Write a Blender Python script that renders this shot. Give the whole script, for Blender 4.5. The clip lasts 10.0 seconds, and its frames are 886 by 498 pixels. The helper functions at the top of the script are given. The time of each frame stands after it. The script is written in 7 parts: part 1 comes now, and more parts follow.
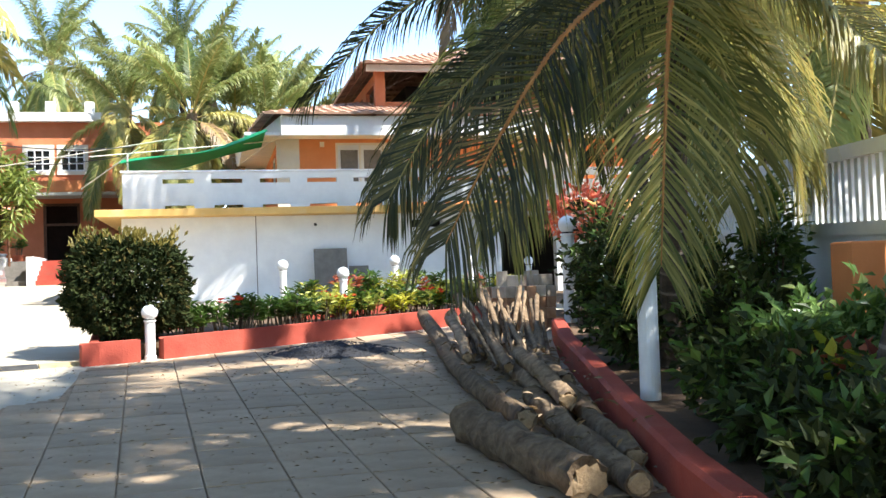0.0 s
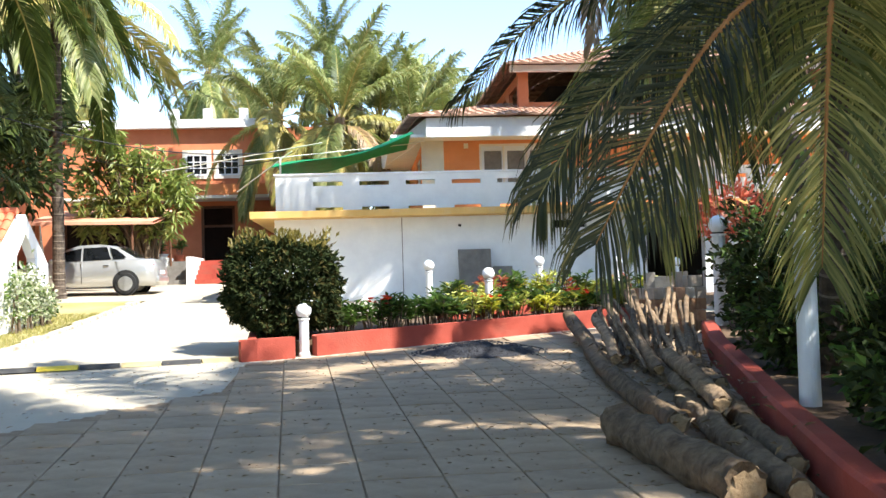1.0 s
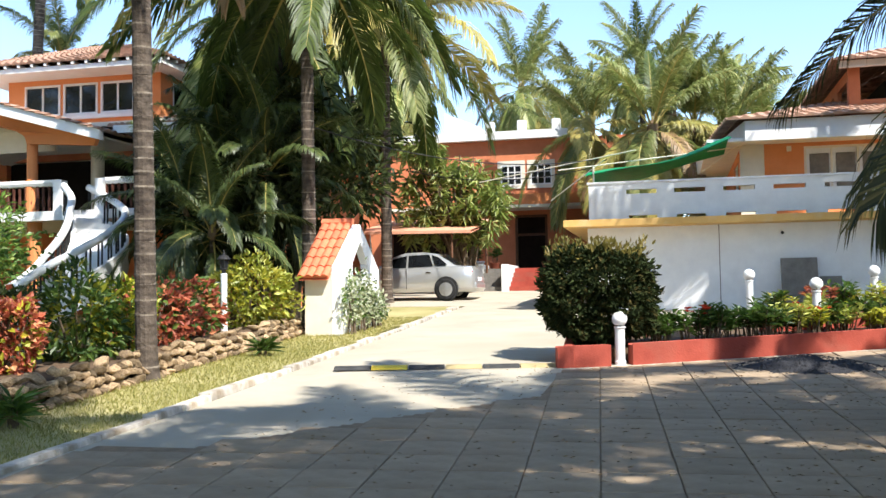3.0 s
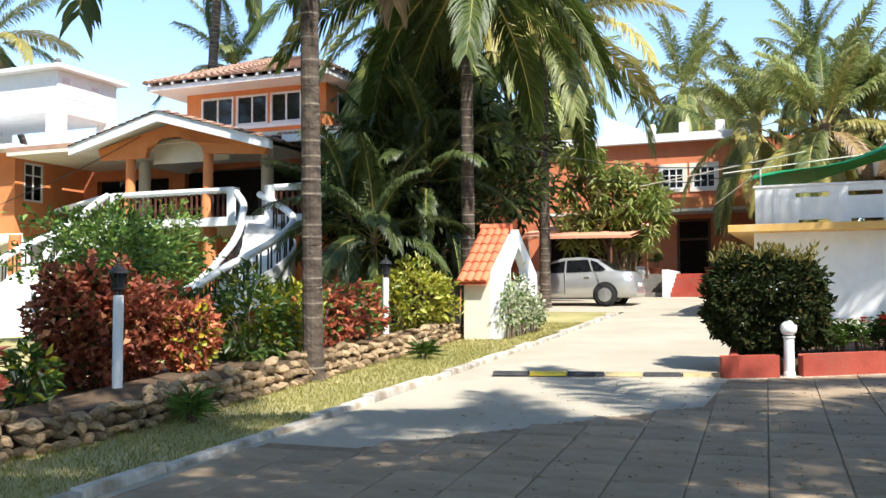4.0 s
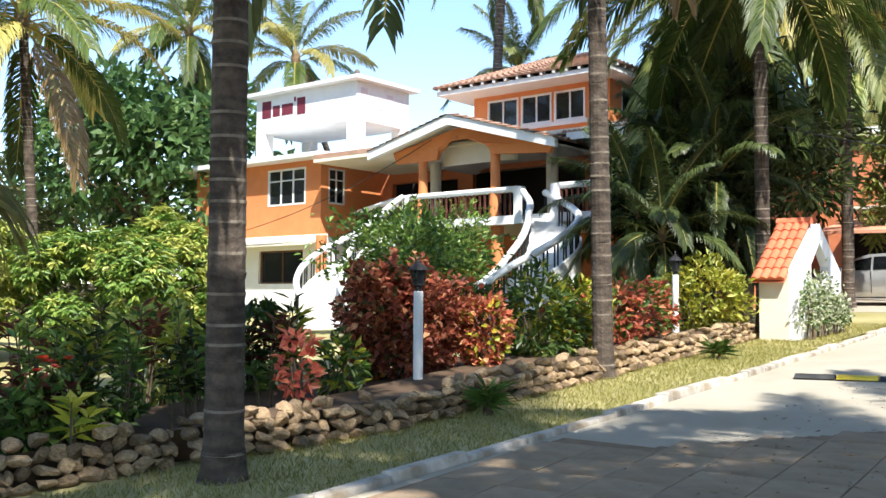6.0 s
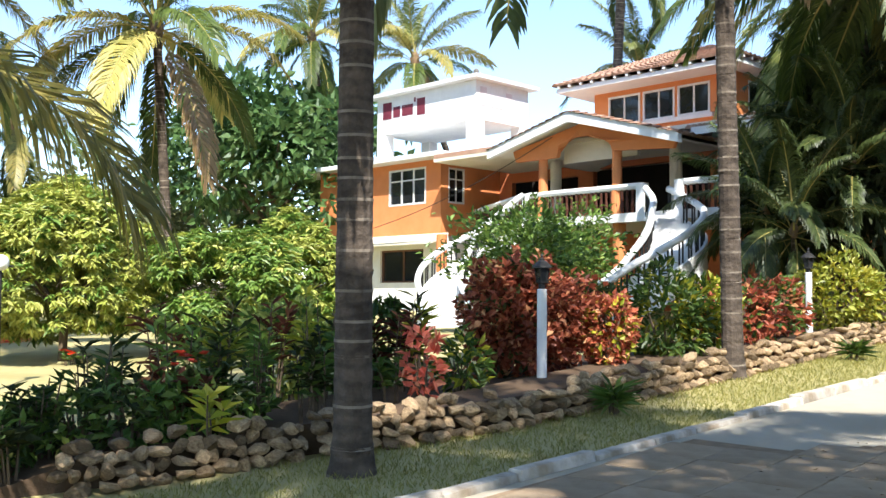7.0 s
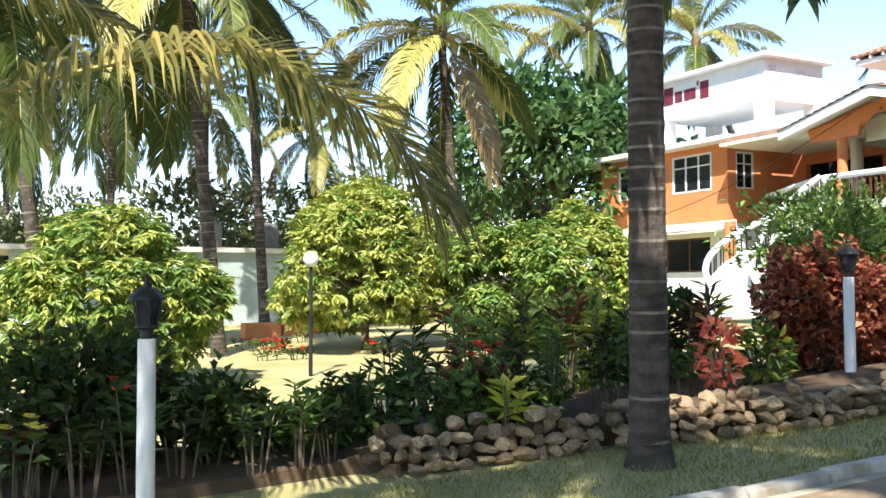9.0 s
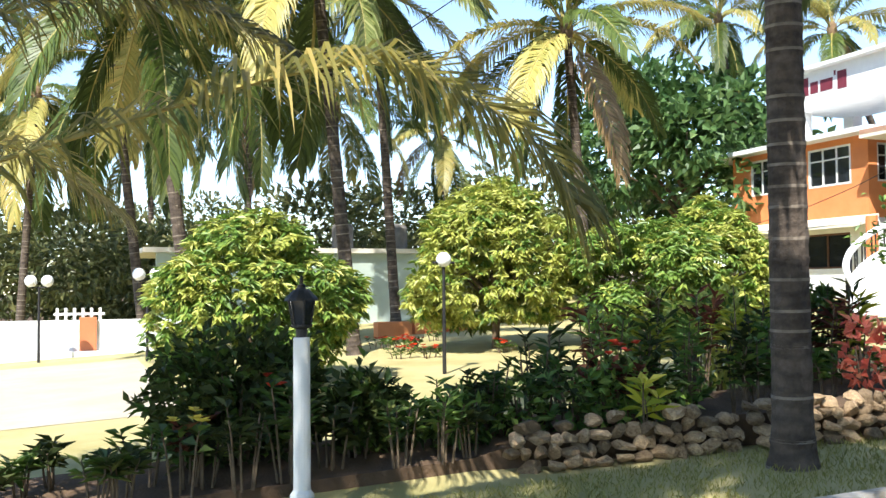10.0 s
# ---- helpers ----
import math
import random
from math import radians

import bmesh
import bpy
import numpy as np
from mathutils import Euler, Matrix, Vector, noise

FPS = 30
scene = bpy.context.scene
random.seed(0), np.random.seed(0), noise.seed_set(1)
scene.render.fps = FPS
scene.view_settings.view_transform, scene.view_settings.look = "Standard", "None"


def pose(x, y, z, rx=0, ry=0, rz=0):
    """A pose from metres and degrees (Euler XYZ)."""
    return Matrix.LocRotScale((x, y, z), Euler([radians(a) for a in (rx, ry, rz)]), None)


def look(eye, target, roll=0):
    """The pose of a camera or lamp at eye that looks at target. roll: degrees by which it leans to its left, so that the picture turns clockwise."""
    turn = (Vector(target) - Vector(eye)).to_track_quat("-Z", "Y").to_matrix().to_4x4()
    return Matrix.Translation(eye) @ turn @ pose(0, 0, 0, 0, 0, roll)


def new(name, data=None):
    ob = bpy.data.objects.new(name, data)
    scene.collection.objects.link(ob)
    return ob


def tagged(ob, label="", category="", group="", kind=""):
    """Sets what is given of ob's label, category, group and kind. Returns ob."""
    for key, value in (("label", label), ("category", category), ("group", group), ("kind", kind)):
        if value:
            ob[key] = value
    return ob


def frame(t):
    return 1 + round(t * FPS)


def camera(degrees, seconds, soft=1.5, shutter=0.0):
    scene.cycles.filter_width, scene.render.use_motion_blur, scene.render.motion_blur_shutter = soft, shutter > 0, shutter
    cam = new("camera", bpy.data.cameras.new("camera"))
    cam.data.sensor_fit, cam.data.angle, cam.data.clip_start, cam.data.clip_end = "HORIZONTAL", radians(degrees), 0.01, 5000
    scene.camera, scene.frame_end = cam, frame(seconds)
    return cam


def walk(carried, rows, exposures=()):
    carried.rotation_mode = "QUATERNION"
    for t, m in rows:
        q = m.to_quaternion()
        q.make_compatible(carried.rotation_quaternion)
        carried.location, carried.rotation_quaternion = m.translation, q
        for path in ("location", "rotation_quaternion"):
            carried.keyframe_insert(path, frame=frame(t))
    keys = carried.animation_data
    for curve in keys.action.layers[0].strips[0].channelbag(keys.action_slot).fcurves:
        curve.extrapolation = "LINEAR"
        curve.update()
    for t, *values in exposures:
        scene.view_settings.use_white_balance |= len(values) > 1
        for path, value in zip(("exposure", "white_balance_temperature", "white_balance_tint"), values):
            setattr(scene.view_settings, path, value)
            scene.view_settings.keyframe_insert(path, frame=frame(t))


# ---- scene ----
cam = camera(48.6, 10.0)
# seconds, place in metres, yaw, pitch, roll
ROWS = [
    (0, 0.000, 0.000, 1.650, -12.94, 1.71, 1.99),
    (0.5, -0.059, -0.014, 1.654, -9.17, 1.85, 1.90),
    (1, -0.079, -0.041, 1.653, -4.73, 2.00, 1.71),
    (1.5, -0.071, -0.075, 1.647, -0.19, 2.19, 1.57),
    (2, -0.093, -0.094, 1.647, 4.27, 2.39, 1.42),
    (2.5, -0.136, -0.104, 1.646, 8.66, 2.62, 1.18),
    (4, -0.172, -0.149, 1.674, 22.32, 3.18, 0.18),
    (4.5, -0.179, -0.202, 1.675, 26.69, 3.16, -0.00),
    (5, -0.204, -0.221, 1.670, 30.85, 3.11, -0.24),
    (5.5, -0.229, -0.209, 1.670, 34.88, 3.06, -0.29),
    (7, -0.324, -0.224, 1.644, 45.52, 2.95, -0.37),
    (7.5, -0.357, -0.227, 1.646, 48.92, 2.88, -0.40),
    (8, -0.402, -0.216, 1.646, 52.54, 2.78, -0.33),
    (8.5, -0.372, -0.291, 1.650, 56.87, 2.56, -0.20),
    (9, -0.362, -0.314, 1.646, 61.79, 2.40, 0.18),
    (9.5, -0.298, -0.408, 1.642, 65.97, 2.36, 0.43),
    (10, -0.233, -0.496, 1.655, 69.04, 2.37, 0.51),
]
walk(cam, [(t, pose(x, y, z, 90 + pitch, roll, yaw)) for t, x, y, z, yaw, pitch, roll in ROWS],
     exposures=[(0.0, 1.72), (2.0, 1.42), (4.0, 1.08), (6.0, 1.14), (8.0, 1.3), (10.0, 1.25)])

# ---- light ----
SUN_EL, SUN_AZ = 50.0, 50.0    # the sun stands towards +x and -y
sky_world = bpy.data.worlds.new("sky")
scene.world = sky_world
sky_world.use_nodes = True
wn = sky_world.node_tree
sky = wn.nodes.new("ShaderNodeTexSky")
sky.sky_type, sky.sun_disc = "NISHITA", False
sky.sun_elevation, sky.sun_rotation = radians(SUN_EL), radians(180 - SUN_AZ)
sky.air_density, sky.dust_density, sky.ozone_density = 1.0, 0.1, 3.0
wn.nodes["Background"].inputs[1].default_value = 0.15
wn.links.new(sky.outputs[0], wn.nodes["Background"].inputs[0])
sun_data = bpy.data.lights.new("sun", "SUN")
sun_data.energy, sun_data.angle, sun_data.color = 4.5, radians(0.6), (1.0, 0.97, 0.915)
sun_lamp = new("sun", sun_data)
sa, se = radians(SUN_AZ), radians(SUN_EL)
sun_lamp.matrix_world = look((30 * math.sin(sa) * math.cos(se), -30 * math.cos(sa) * math.cos(se), 30 * math.sin(se)), (0, 0, 0))


# ---- materials ----
def material(name, c1, c2, rough=0.8, scale=6.0, bump=0.0, bscale=40.0, metal=0.0, piece=0.0, island=0.0, clear=0.0, stain=None, spec=0.3):
    """Two tones by a coarse and a fine noise, relief, and an offset for each piece."""
    m = bpy.data.materials.new(name)
    m.use_nodes = True
    nt = m.node_tree
    b = nt.nodes["Principled BSDF"]
    tc = nt.nodes.new("ShaderNodeTexCoord")
    n1 = nt.nodes.new("ShaderNodeTexNoise")
    n1.inputs["Scale"].default_value, n1.inputs["Detail"].default_value = scale, 8.0
    n1.inputs["Roughness"].default_value = 0.65
    nt.links.new(tc.outputs["Object"], n1.inputs["Vector"])
    ramp = nt.nodes.new("ShaderNodeValToRGB")
    ramp.color_ramp.elements[0].position, ramp.color_ramp.elements[1].position = 0.32, 0.68
    ramp.color_ramp.elements[0].color, ramp.color_ramp.elements[1].color = (*c1, 1), (*c2, 1)
    nt.links.new(n1.outputs["Fac"], ramp.inputs["Fac"])
    out = ramp.outputs["Color"]
    if stain:
        n3 = nt.nodes.new("ShaderNodeTexNoise")
        n3.inputs["Scale"].default_value, n3.inputs["Detail"].default_value = stain[1], 6.0
        nt.links.new(tc.outputs["Object"], n3.inputs["Vector"])
        r3 = nt.nodes.new("ShaderNodeValToRGB")
        r3.color_ramp.elements[0].position, r3.color_ramp.elements[1].position = stain[2], stain[2] + 0.2
        nt.links.new(n3.outputs["Fac"], r3.inputs["Fac"])
        mx = nt.nodes.new("ShaderNodeMixRGB")
        nt.links.new(r3.outputs["Color"], mx.inputs["Fac"])
        nt.links.new(out, mx.inputs["Color1"])
        mx.inputs["Color2"].default_value = (*stain[0], 1)
        out = mx.outputs["Color"]
    if piece or island:
        if piece:
            src = nt.nodes.new("ShaderNodeObjectInfo").outputs["Random"]
        else:
            src = nt.nodes.new("ShaderNodeNewGeometry").outputs["Random Per Island"]
        amount = piece or island
        mr = nt.nodes.new("ShaderNodeMapRange")
        mr.inputs["To Min"].default_value, mr.inputs["To Max"].default_value = 1 - amount, 1 + amount
        nt.links.new(src, mr.inputs["Value"])
        hs = nt.nodes.new("ShaderNodeHueSaturation")
        nt.links.new(mr.outputs["Result"], hs.inputs["Value"])
        nt.links.new(out, hs.inputs["Color"])
        out = hs.outputs["Color"]
    nt.links.new(out, b.inputs["Base Color"])
    b.inputs["Roughness"].default_value, b.inputs["Metallic"].default_value = rough, metal
    b.inputs["Specular IOR Level"].default_value = spec
    b.inputs["Coat Weight"].default_value = clear
    if bump:
        n2 = nt.nodes.new("ShaderNodeTexNoise")
        n2.inputs["Scale"].default_value, n2.inputs["Detail"].default_value = bscale, 5.0
        nt.links.new(tc.outputs["Object"], n2.inputs["Vector"])
        bp = nt.nodes.new("ShaderNodeBump")
        bp.inputs["Strength"].default_value, bp.inputs["Distance"].default_value = bump, 0.02
        nt.links.new(n2.outputs["Fac"], bp.inputs["Height"])
        nt.links.new(bp.outputs["Normal"], b.inputs["Normal"])
    return m


def leafy(name, c1, c2, c3=None, rough=0.45, through_light=0.42, spread=0.35, spec=0.5):
    """A leaf: each one its own tone between c1 and c2, some of c3, with light shining through."""
    m = bpy.data.materials.new(name)
    m.use_nodes = True
    nt = m.node_tree
    b = nt.nodes["Principled BSDF"]
    geo = nt.nodes.new("ShaderNodeNewGeometry")
    ramp = nt.nodes.new("ShaderNodeValToRGB")
    e = ramp.color_ramp.elements
    e[0].position, e[1].position = 0.0, 0.8
    e[0].color, e[1].color = (*c1, 1), (*c2, 1)
    if c3:
        x = e.new(1.0)
        x.color = (*c3, 1)
    nt.links.new(geo.outputs["Random Per Island"], ramp.inputs["Fac"])
    hs = nt.nodes.new("ShaderNodeHueSaturation")
    oi = nt.nodes.new("ShaderNodeObjectInfo")
    mr = nt.nodes.new("ShaderNodeMapRange")
    mr.inputs["To Min"].default_value, mr.inputs["To Max"].default_value = 1 - spread, 1 + spread
    nt.links.new(oi.outputs["Random"], mr.inputs["Value"])
    nt.links.new(mr.outputs["Result"], hs.inputs["Value"])
    nt.links.new(ramp.outputs["Color"], hs.inputs["Color"])
    nt.links.new(hs.outputs["Color"], b.inputs["Base Color"])
    b.inputs["Roughness"].default_value = rough
    b.inputs["Specular IOR Level"].default_value = spec
    tr = nt.nodes.new("ShaderNodeBsdfTranslucent")
    nt.links.new(hs.outputs["Color"], tr.inputs["Color"])
    mix = nt.nodes.new("ShaderNodeMixShader")
    mix.inputs[0].default_value = through_light
    nt.links.new(b.outputs[0], mix.inputs[1])
    nt.links.new(tr.outputs[0], mix.inputs[2])
    nt.links.new(mix.outputs[0], nt.nodes["Material Output"].inputs["Surface"])
    return m


M_SOIL = material("soil", (0.065, 0.042, 0.026), (0.145, 0.092, 0.054), 0.95, 1.5, 0.6, 30)
M_LAWN = material("lawn", (0.34, 0.29, 0.12), (0.48, 0.41, 0.2), 0.95, 0.7, 0.8, 60, stain=((0.24, 0.23, 0.07), 0.25, 0.5))
M_ROAD = material("concrete_road", (0.36, 0.315, 0.24), (0.45, 0.4, 0.31), 0.9, 0.8, 0.3, 60, stain=((0.32, 0.26, 0.18), 0.4, 0.56))
M_SLAB = material("paving_slab", (0.265, 0.193, 0.122), (0.37, 0.277, 0.182), 0.85, 5, 0.25, 70, piece=0.1, stain=((0.23, 0.155, 0.092), 1.4, 0.55))
M_JOINT = material("joint_sand", (0.2, 0.14, 0.085), (0.3, 0.21, 0.13), 0.95, 8, 0.4, 60)
M_WHITE = material("white_paint", (0.68, 0.68, 0.67), (0.77, 0.77, 0.75), 0.75, 2.5, 0.12, 50, stain=((0.6, 0.6, 0.58), 0.7, 0.62))
M_CREAM = material("cream_paint", (0.66, 0.6, 0.48), (0.74, 0.68, 0.56), 0.75, 2.5, 0.1, 50)
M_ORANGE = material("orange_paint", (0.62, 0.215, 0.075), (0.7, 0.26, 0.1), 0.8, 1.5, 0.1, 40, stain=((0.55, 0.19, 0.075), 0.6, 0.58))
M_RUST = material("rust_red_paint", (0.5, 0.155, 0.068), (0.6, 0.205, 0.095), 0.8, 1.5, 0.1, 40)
M_YELLOW = material("ochre_paint", (0.58, 0.34, 0.1), (0.66, 0.41, 0.14), 0.75, 2, 0.1, 40, stain=((0.6, 0.46, 0.28), 1.2, 0.55))
M_RED = material("red_oxide_paint", (0.26, 0.045, 0.028), (0.36, 0.068, 0.042), 0.75, 3, 0.25, 40, stain=((0.22, 0.075, 0.05), 1.5, 0.58))
M_TILE = material("clay_roof_tile", (0.29, 0.16, 0.105), (0.42, 0.26, 0.18), 0.85, 3, 0.3, 30, island=0.22, stain=((0.24, 0.17, 0.13), 1.2, 0.55))
M_NEWTILE = material("new_clay_tile", (0.58, 0.13, 0.06), (0.68, 0.2, 0.1), 0.75, 4, 0.2, 40, piece=0.15)
# near-black colour that stands in for the shade inside openings
M_SHADE = material("painted_shade_black", (0.015, 0.012, 0.01), (0.03, 0.024, 0.02), 0.9, 2)
M_WOOD = material("dark_wood", (0.09, 0.04, 0.02), (0.16, 0.075, 0.04), 0.6, 4, 0.2, 30)
M_GLASS = material("dark_glass", (0.012, 0.014, 0.016), (0.02, 0.022, 0.025), 0.06, 2, spec=0.6)
M_METAL = material("black_iron", (0.012, 0.012, 0.013), (0.03, 0.028, 0.026), 0.5, 8, 0.1, 60)
M_GREY = material("grey_stone", (0.13, 0.12, 0.105), (0.21, 0.19, 0.165), 0.85, 4, 0.3, 30)
M_STONE = material("laterite_stone", (0.2, 0.13, 0.075), (0.48, 0.345, 0.2), 0.95, 6, 1.0, 18, piece=0.55, stain=((0.16, 0.1, 0.06), 3.0, 0.56))
M_KERB = material("whitewashed_kerb", (0.42, 0.37, 0.3), (0.6, 0.56, 0.5), 0.9, 3, 0.4, 25, piece=0.2, stain=((0.28, 0.22, 0.15), 2.5, 0.48))
M_BRICK = material("fired_brick", (0.3, 0.15, 0.08), (0.46, 0.27, 0.15), 0.9, 9, 0.4, 40, piece=0.3)
M_BLOCK = material("concrete_block", (0.36, 0.3, 0.23), (0.5, 0.43, 0.34), 0.9, 9, 0.4, 40, piece=0.25)
M_GRAVEL = material("black_gravel", (0.012, 0.012, 0.014), (0.045, 0.045, 0.05), 0.9, 40, 0.8, 60)
M_BARK = material("palm_bark", (0.05, 0.037, 0.028), (0.14, 0.108, 0.083), 0.95, 7, 0.9, 25, stain=((0.04, 0.03, 0.023), 2.2, 0.52))


def add_rings(m, scale, dark):
    """Dark leaf-scar rings round a trunk, at uneven heights."""
    nt = m.node_tree
    b = nt.nodes["Principled BSDF"]
    src = b.inputs["Base Color"].links[0].from_socket
    tc = nt.nodes.new("ShaderNodeTexCoord")
    w = nt.nodes.new("ShaderNodeTexWave")
    w.wave_type, w.bands_direction = "BANDS", "Z"
    w.inputs["Scale"].default_value, w.inputs["Distortion"].default_value = scale, 5.0
    w.inputs["Detail"].default_value, w.inputs["Detail Scale"].default_value = 3.0, 1.4
    nt.links.new(tc.outputs["Object"], w.inputs["Vector"])
    r = nt.nodes.new("ShaderNodeValToRGB")
    r.color_ramp.elements[0].position, r.color_ramp.elements[1].position = 0.1, 0.5
    r.color_ramp.elements[0].color, r.color_ramp.elements[1].color = (dark, dark, dark, 1), (1, 1, 1, 1)
    nt.links.new(w.outputs["Fac"], r.inputs["Fac"])
    mx = nt.nodes.new("ShaderNodeMixRGB")
    mx.blend_type = "MULTIPLY"
    mx.inputs["Fac"].default_value = 1.0
    nt.links.new(src, mx.inputs["Color1"])
    nt.links.new(r.outputs["Color"], mx.inputs["Color2"])
    nt.links.new(mx.outputs["Color"], b.inputs["Base Color"])


add_rings(M_BARK, 2.6, 0.78)
M_SCAR = material("palm_leaf_scar", (0.13, 0.105, 0.08), (0.3, 0.25, 0.195), 0.95, 5, 0.6, 25, stain=((0.08, 0.062, 0.046), 3.0, 0.52))
M_LOG = material("log_bark", (0.085, 0.055, 0.032), (0.27, 0.19, 0.115), 0.95, 9, 1.0, 18, piece=0.35, stain=((0.28, 0.2, 0.125), 3.5, 0.6))
M_CUT = material("cut_wood", (0.2, 0.13, 0.07), (0.38, 0.26, 0.14), 0.9, 14, 0.5, 40)
M_STEM = material("woody_stem", (0.08, 0.056, 0.036), (0.17, 0.125, 0.08), 0.9, 12, 0.3, 40)
M_NET = material("green_shade_net", (0.0, 0.2, 0.07), (0.005, 0.28, 0.1), 0.7, 3, 0.2, 60)
M_CAR = material("silver_car_paint", (0.5, 0.5, 0.49), (0.54, 0.54, 0.53), 0.3, 2, metal=0.65, clear=0.6)
M_TYRE = material("tyre_rubber", (0.015, 0.015, 0.015), (0.025, 0.025, 0.025), 0.85, 10)
M_ALLOY = material("alloy_rim", (0.45, 0.45, 0.45), (0.55, 0.55, 0.55), 0.35, 6, metal=0.8)
M_LAMPRED = material("red_lens", (0.45, 0.01, 0.01), (0.5, 0.02, 0.015), 0.2, 4)
M_GLOBE = material("milk_glass", (0.78, 0.78, 0.76), (0.84, 0.84, 0.82), 0.25, 3)
M_BUMPY = material("road_paint_yellow", (0.75, 0.5, 0.04), (0.85, 0.6, 0.08), 0.8, 4, 0.2, 40)
M_BUMPD = material("worn_yellow_paint", (0.33, 0.26, 0.13), (0.44, 0.34, 0.17), 0.9, 4, 0.2, 40)
M_BUMPK = material("road_rubber_black", (0.03, 0.03, 0.03), (0.06, 0.058, 0.055), 0.85, 6, 0.2, 40)
M_SIGN = material("maroon_paint", (0.13, 0.02, 0.035), (0.17, 0.03, 0.045), 0.7, 4)
M_FADED = material("faded_lettering", (0.6, 0.52, 0.52), (0.66, 0.58, 0.58), 0.8, 4)
M_SHEET = material("terracotta_sheet", (0.6, 0.27, 0.16), (0.68, 0.34, 0.22), 0.8, 2, 0.1, 30)
M_GREENWALL = material("pale_green_paint", (0.36, 0.43, 0.38), (0.43, 0.5, 0.44), 0.8, 1.5, 0.1, 40)
M_CHROME = material("chrome", (0.6, 0.6, 0.6), (0.65, 0.65, 0.65), 0.15, 5, metal=1.0)

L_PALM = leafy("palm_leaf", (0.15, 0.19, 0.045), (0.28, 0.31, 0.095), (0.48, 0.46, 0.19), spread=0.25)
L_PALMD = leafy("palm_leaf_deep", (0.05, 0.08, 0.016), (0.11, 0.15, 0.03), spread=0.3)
L_PALMY = leafy("palm_leaf_yellowing", (0.32, 0.31, 0.085), (0.48, 0.42, 0.13), (0.6, 0.44, 0.13), spread=0.25)
L_DRY = leafy("palm_leaf_dry", (0.2, 0.13, 0.06), (0.32, 0.21, 0.1), spread=0.25, through_light=0.2)
L_GREEN = leafy("shrub_leaf", (0.04, 0.09, 0.015), (0.1, 0.17, 0.03), (0.18, 0.25, 0.05))
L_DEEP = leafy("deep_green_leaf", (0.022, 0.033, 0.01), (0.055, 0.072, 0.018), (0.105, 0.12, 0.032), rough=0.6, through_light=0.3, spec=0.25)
L_MAROON = leafy("maroon_leaf", (0.06, 0.02, 0.013), (0.17, 0.055, 0.03), (0.32, 0.13, 0.055), rough=0.6, spec=0.25)
L_MANGO = leafy("mango_leaf", (0.31, 0.36, 0.065), (0.5, 0.51, 0.12), (0.66, 0.63, 0.2), spread=0.08, through_light=0.3)
L_MANGOG = leafy("mango_leaf_green", (0.1, 0.2, 0.035), (0.22, 0.33, 0.06), (0.36, 0.43, 0.09), spread=0.08, through_light=0.3)
L_YELLOW = leafy("croton_yellow_leaf", (0.2, 0.25, 0.02), (0.45, 0.42, 0.04), (0.6, 0.5, 0.06))
L_RED = leafy("copper_leaf", (0.17, 0.036, 0.02), (0.55, 0.15, 0.075), (0.8, 0.42, 0.2), rough=0.55)
L_PINK = leafy("pink_red_leaf", (0.5, 0.09, 0.05), (0.65, 0.19, 0.11), (0.72, 0.34, 0.2))
L_FLOWER = leafy("red_flower", (0.6, 0.04, 0.02), (0.7, 0.08, 0.03))
L_GOLD = leafy("yellow_flower", (0.7, 0.55, 0.06), (0.8, 0.65, 0.12))
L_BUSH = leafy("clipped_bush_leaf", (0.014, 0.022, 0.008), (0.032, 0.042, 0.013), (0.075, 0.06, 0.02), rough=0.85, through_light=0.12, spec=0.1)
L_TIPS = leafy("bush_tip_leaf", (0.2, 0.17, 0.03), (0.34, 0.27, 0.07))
L_TREE = leafy("almond_leaf", (0.045, 0.1, 0.028), (0.12, 0.215, 0.065), (0.22, 0.31, 0.11), spread=0.1)
L_GRASS = leafy("grass_blade", (0.2, 0.2, 0.045), (0.38, 0.35, 0.1), (0.46, 0.4, 0.15), spread=0.1)
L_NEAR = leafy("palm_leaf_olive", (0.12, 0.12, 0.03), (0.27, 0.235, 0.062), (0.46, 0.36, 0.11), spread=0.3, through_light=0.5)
# one frond leaf in two copies, sunlight and shade put into the colours
L_HANGSUN = leafy("palm_leaf_painted_sun", (0.11, 0.135, 0.03), (0.32, 0.3, 0.075), (0.66, 0.56, 0.18), spread=0.25, through_light=0.55)
L_NEARSHADE = leafy("palm_leaf_painted_shade", (0.03, 0.042, 0.016), (0.1, 0.105, 0.035), (0.26, 0.215, 0.07), spread=0.3, through_light=0.5)
L_WOODS = leafy("dry_woods_leaf", (0.07, 0.09, 0.03), (0.16, 0.17, 0.06), (0.26, 0.24, 0.1), spread=0.1)
L_PALE = leafy("pale_climber_leaf", (0.25, 0.3, 0.14), (0.5, 0.52, 0.34), (0.7, 0.7, 0.55), spread=0.1)
# glossy leaf whose palest tone paints sunlit clusters in the shrub bed
L_GLOSS = leafy("glossy_leaf_painted_sun", (0.06, 0.12, 0.03), (0.16, 0.26, 0.07), (0.36, 0.42, 0.16), rough=0.3, spec=0.6)
# darkened green, the shade of the crowns above is in the colour
L_ARECASHADE = leafy("areca_leaf_painted_shade", (0.035, 0.055, 0.016), (0.09, 0.12, 0.032), spread=0.3, through_light=0.3)
L_STRAP = leafy("strap_leaf", (0.16, 0.22, 0.04), (0.34, 0.39, 0.1), (0.55, 0.54, 0.2), spread=0.15)
M_BALUST = material("dark_red_baluster", (0.06, 0.02, 0.013), (0.1, 0.035, 0.02), 0.6, 4)


# ---- building helpers ----
SLOPE = 0.054


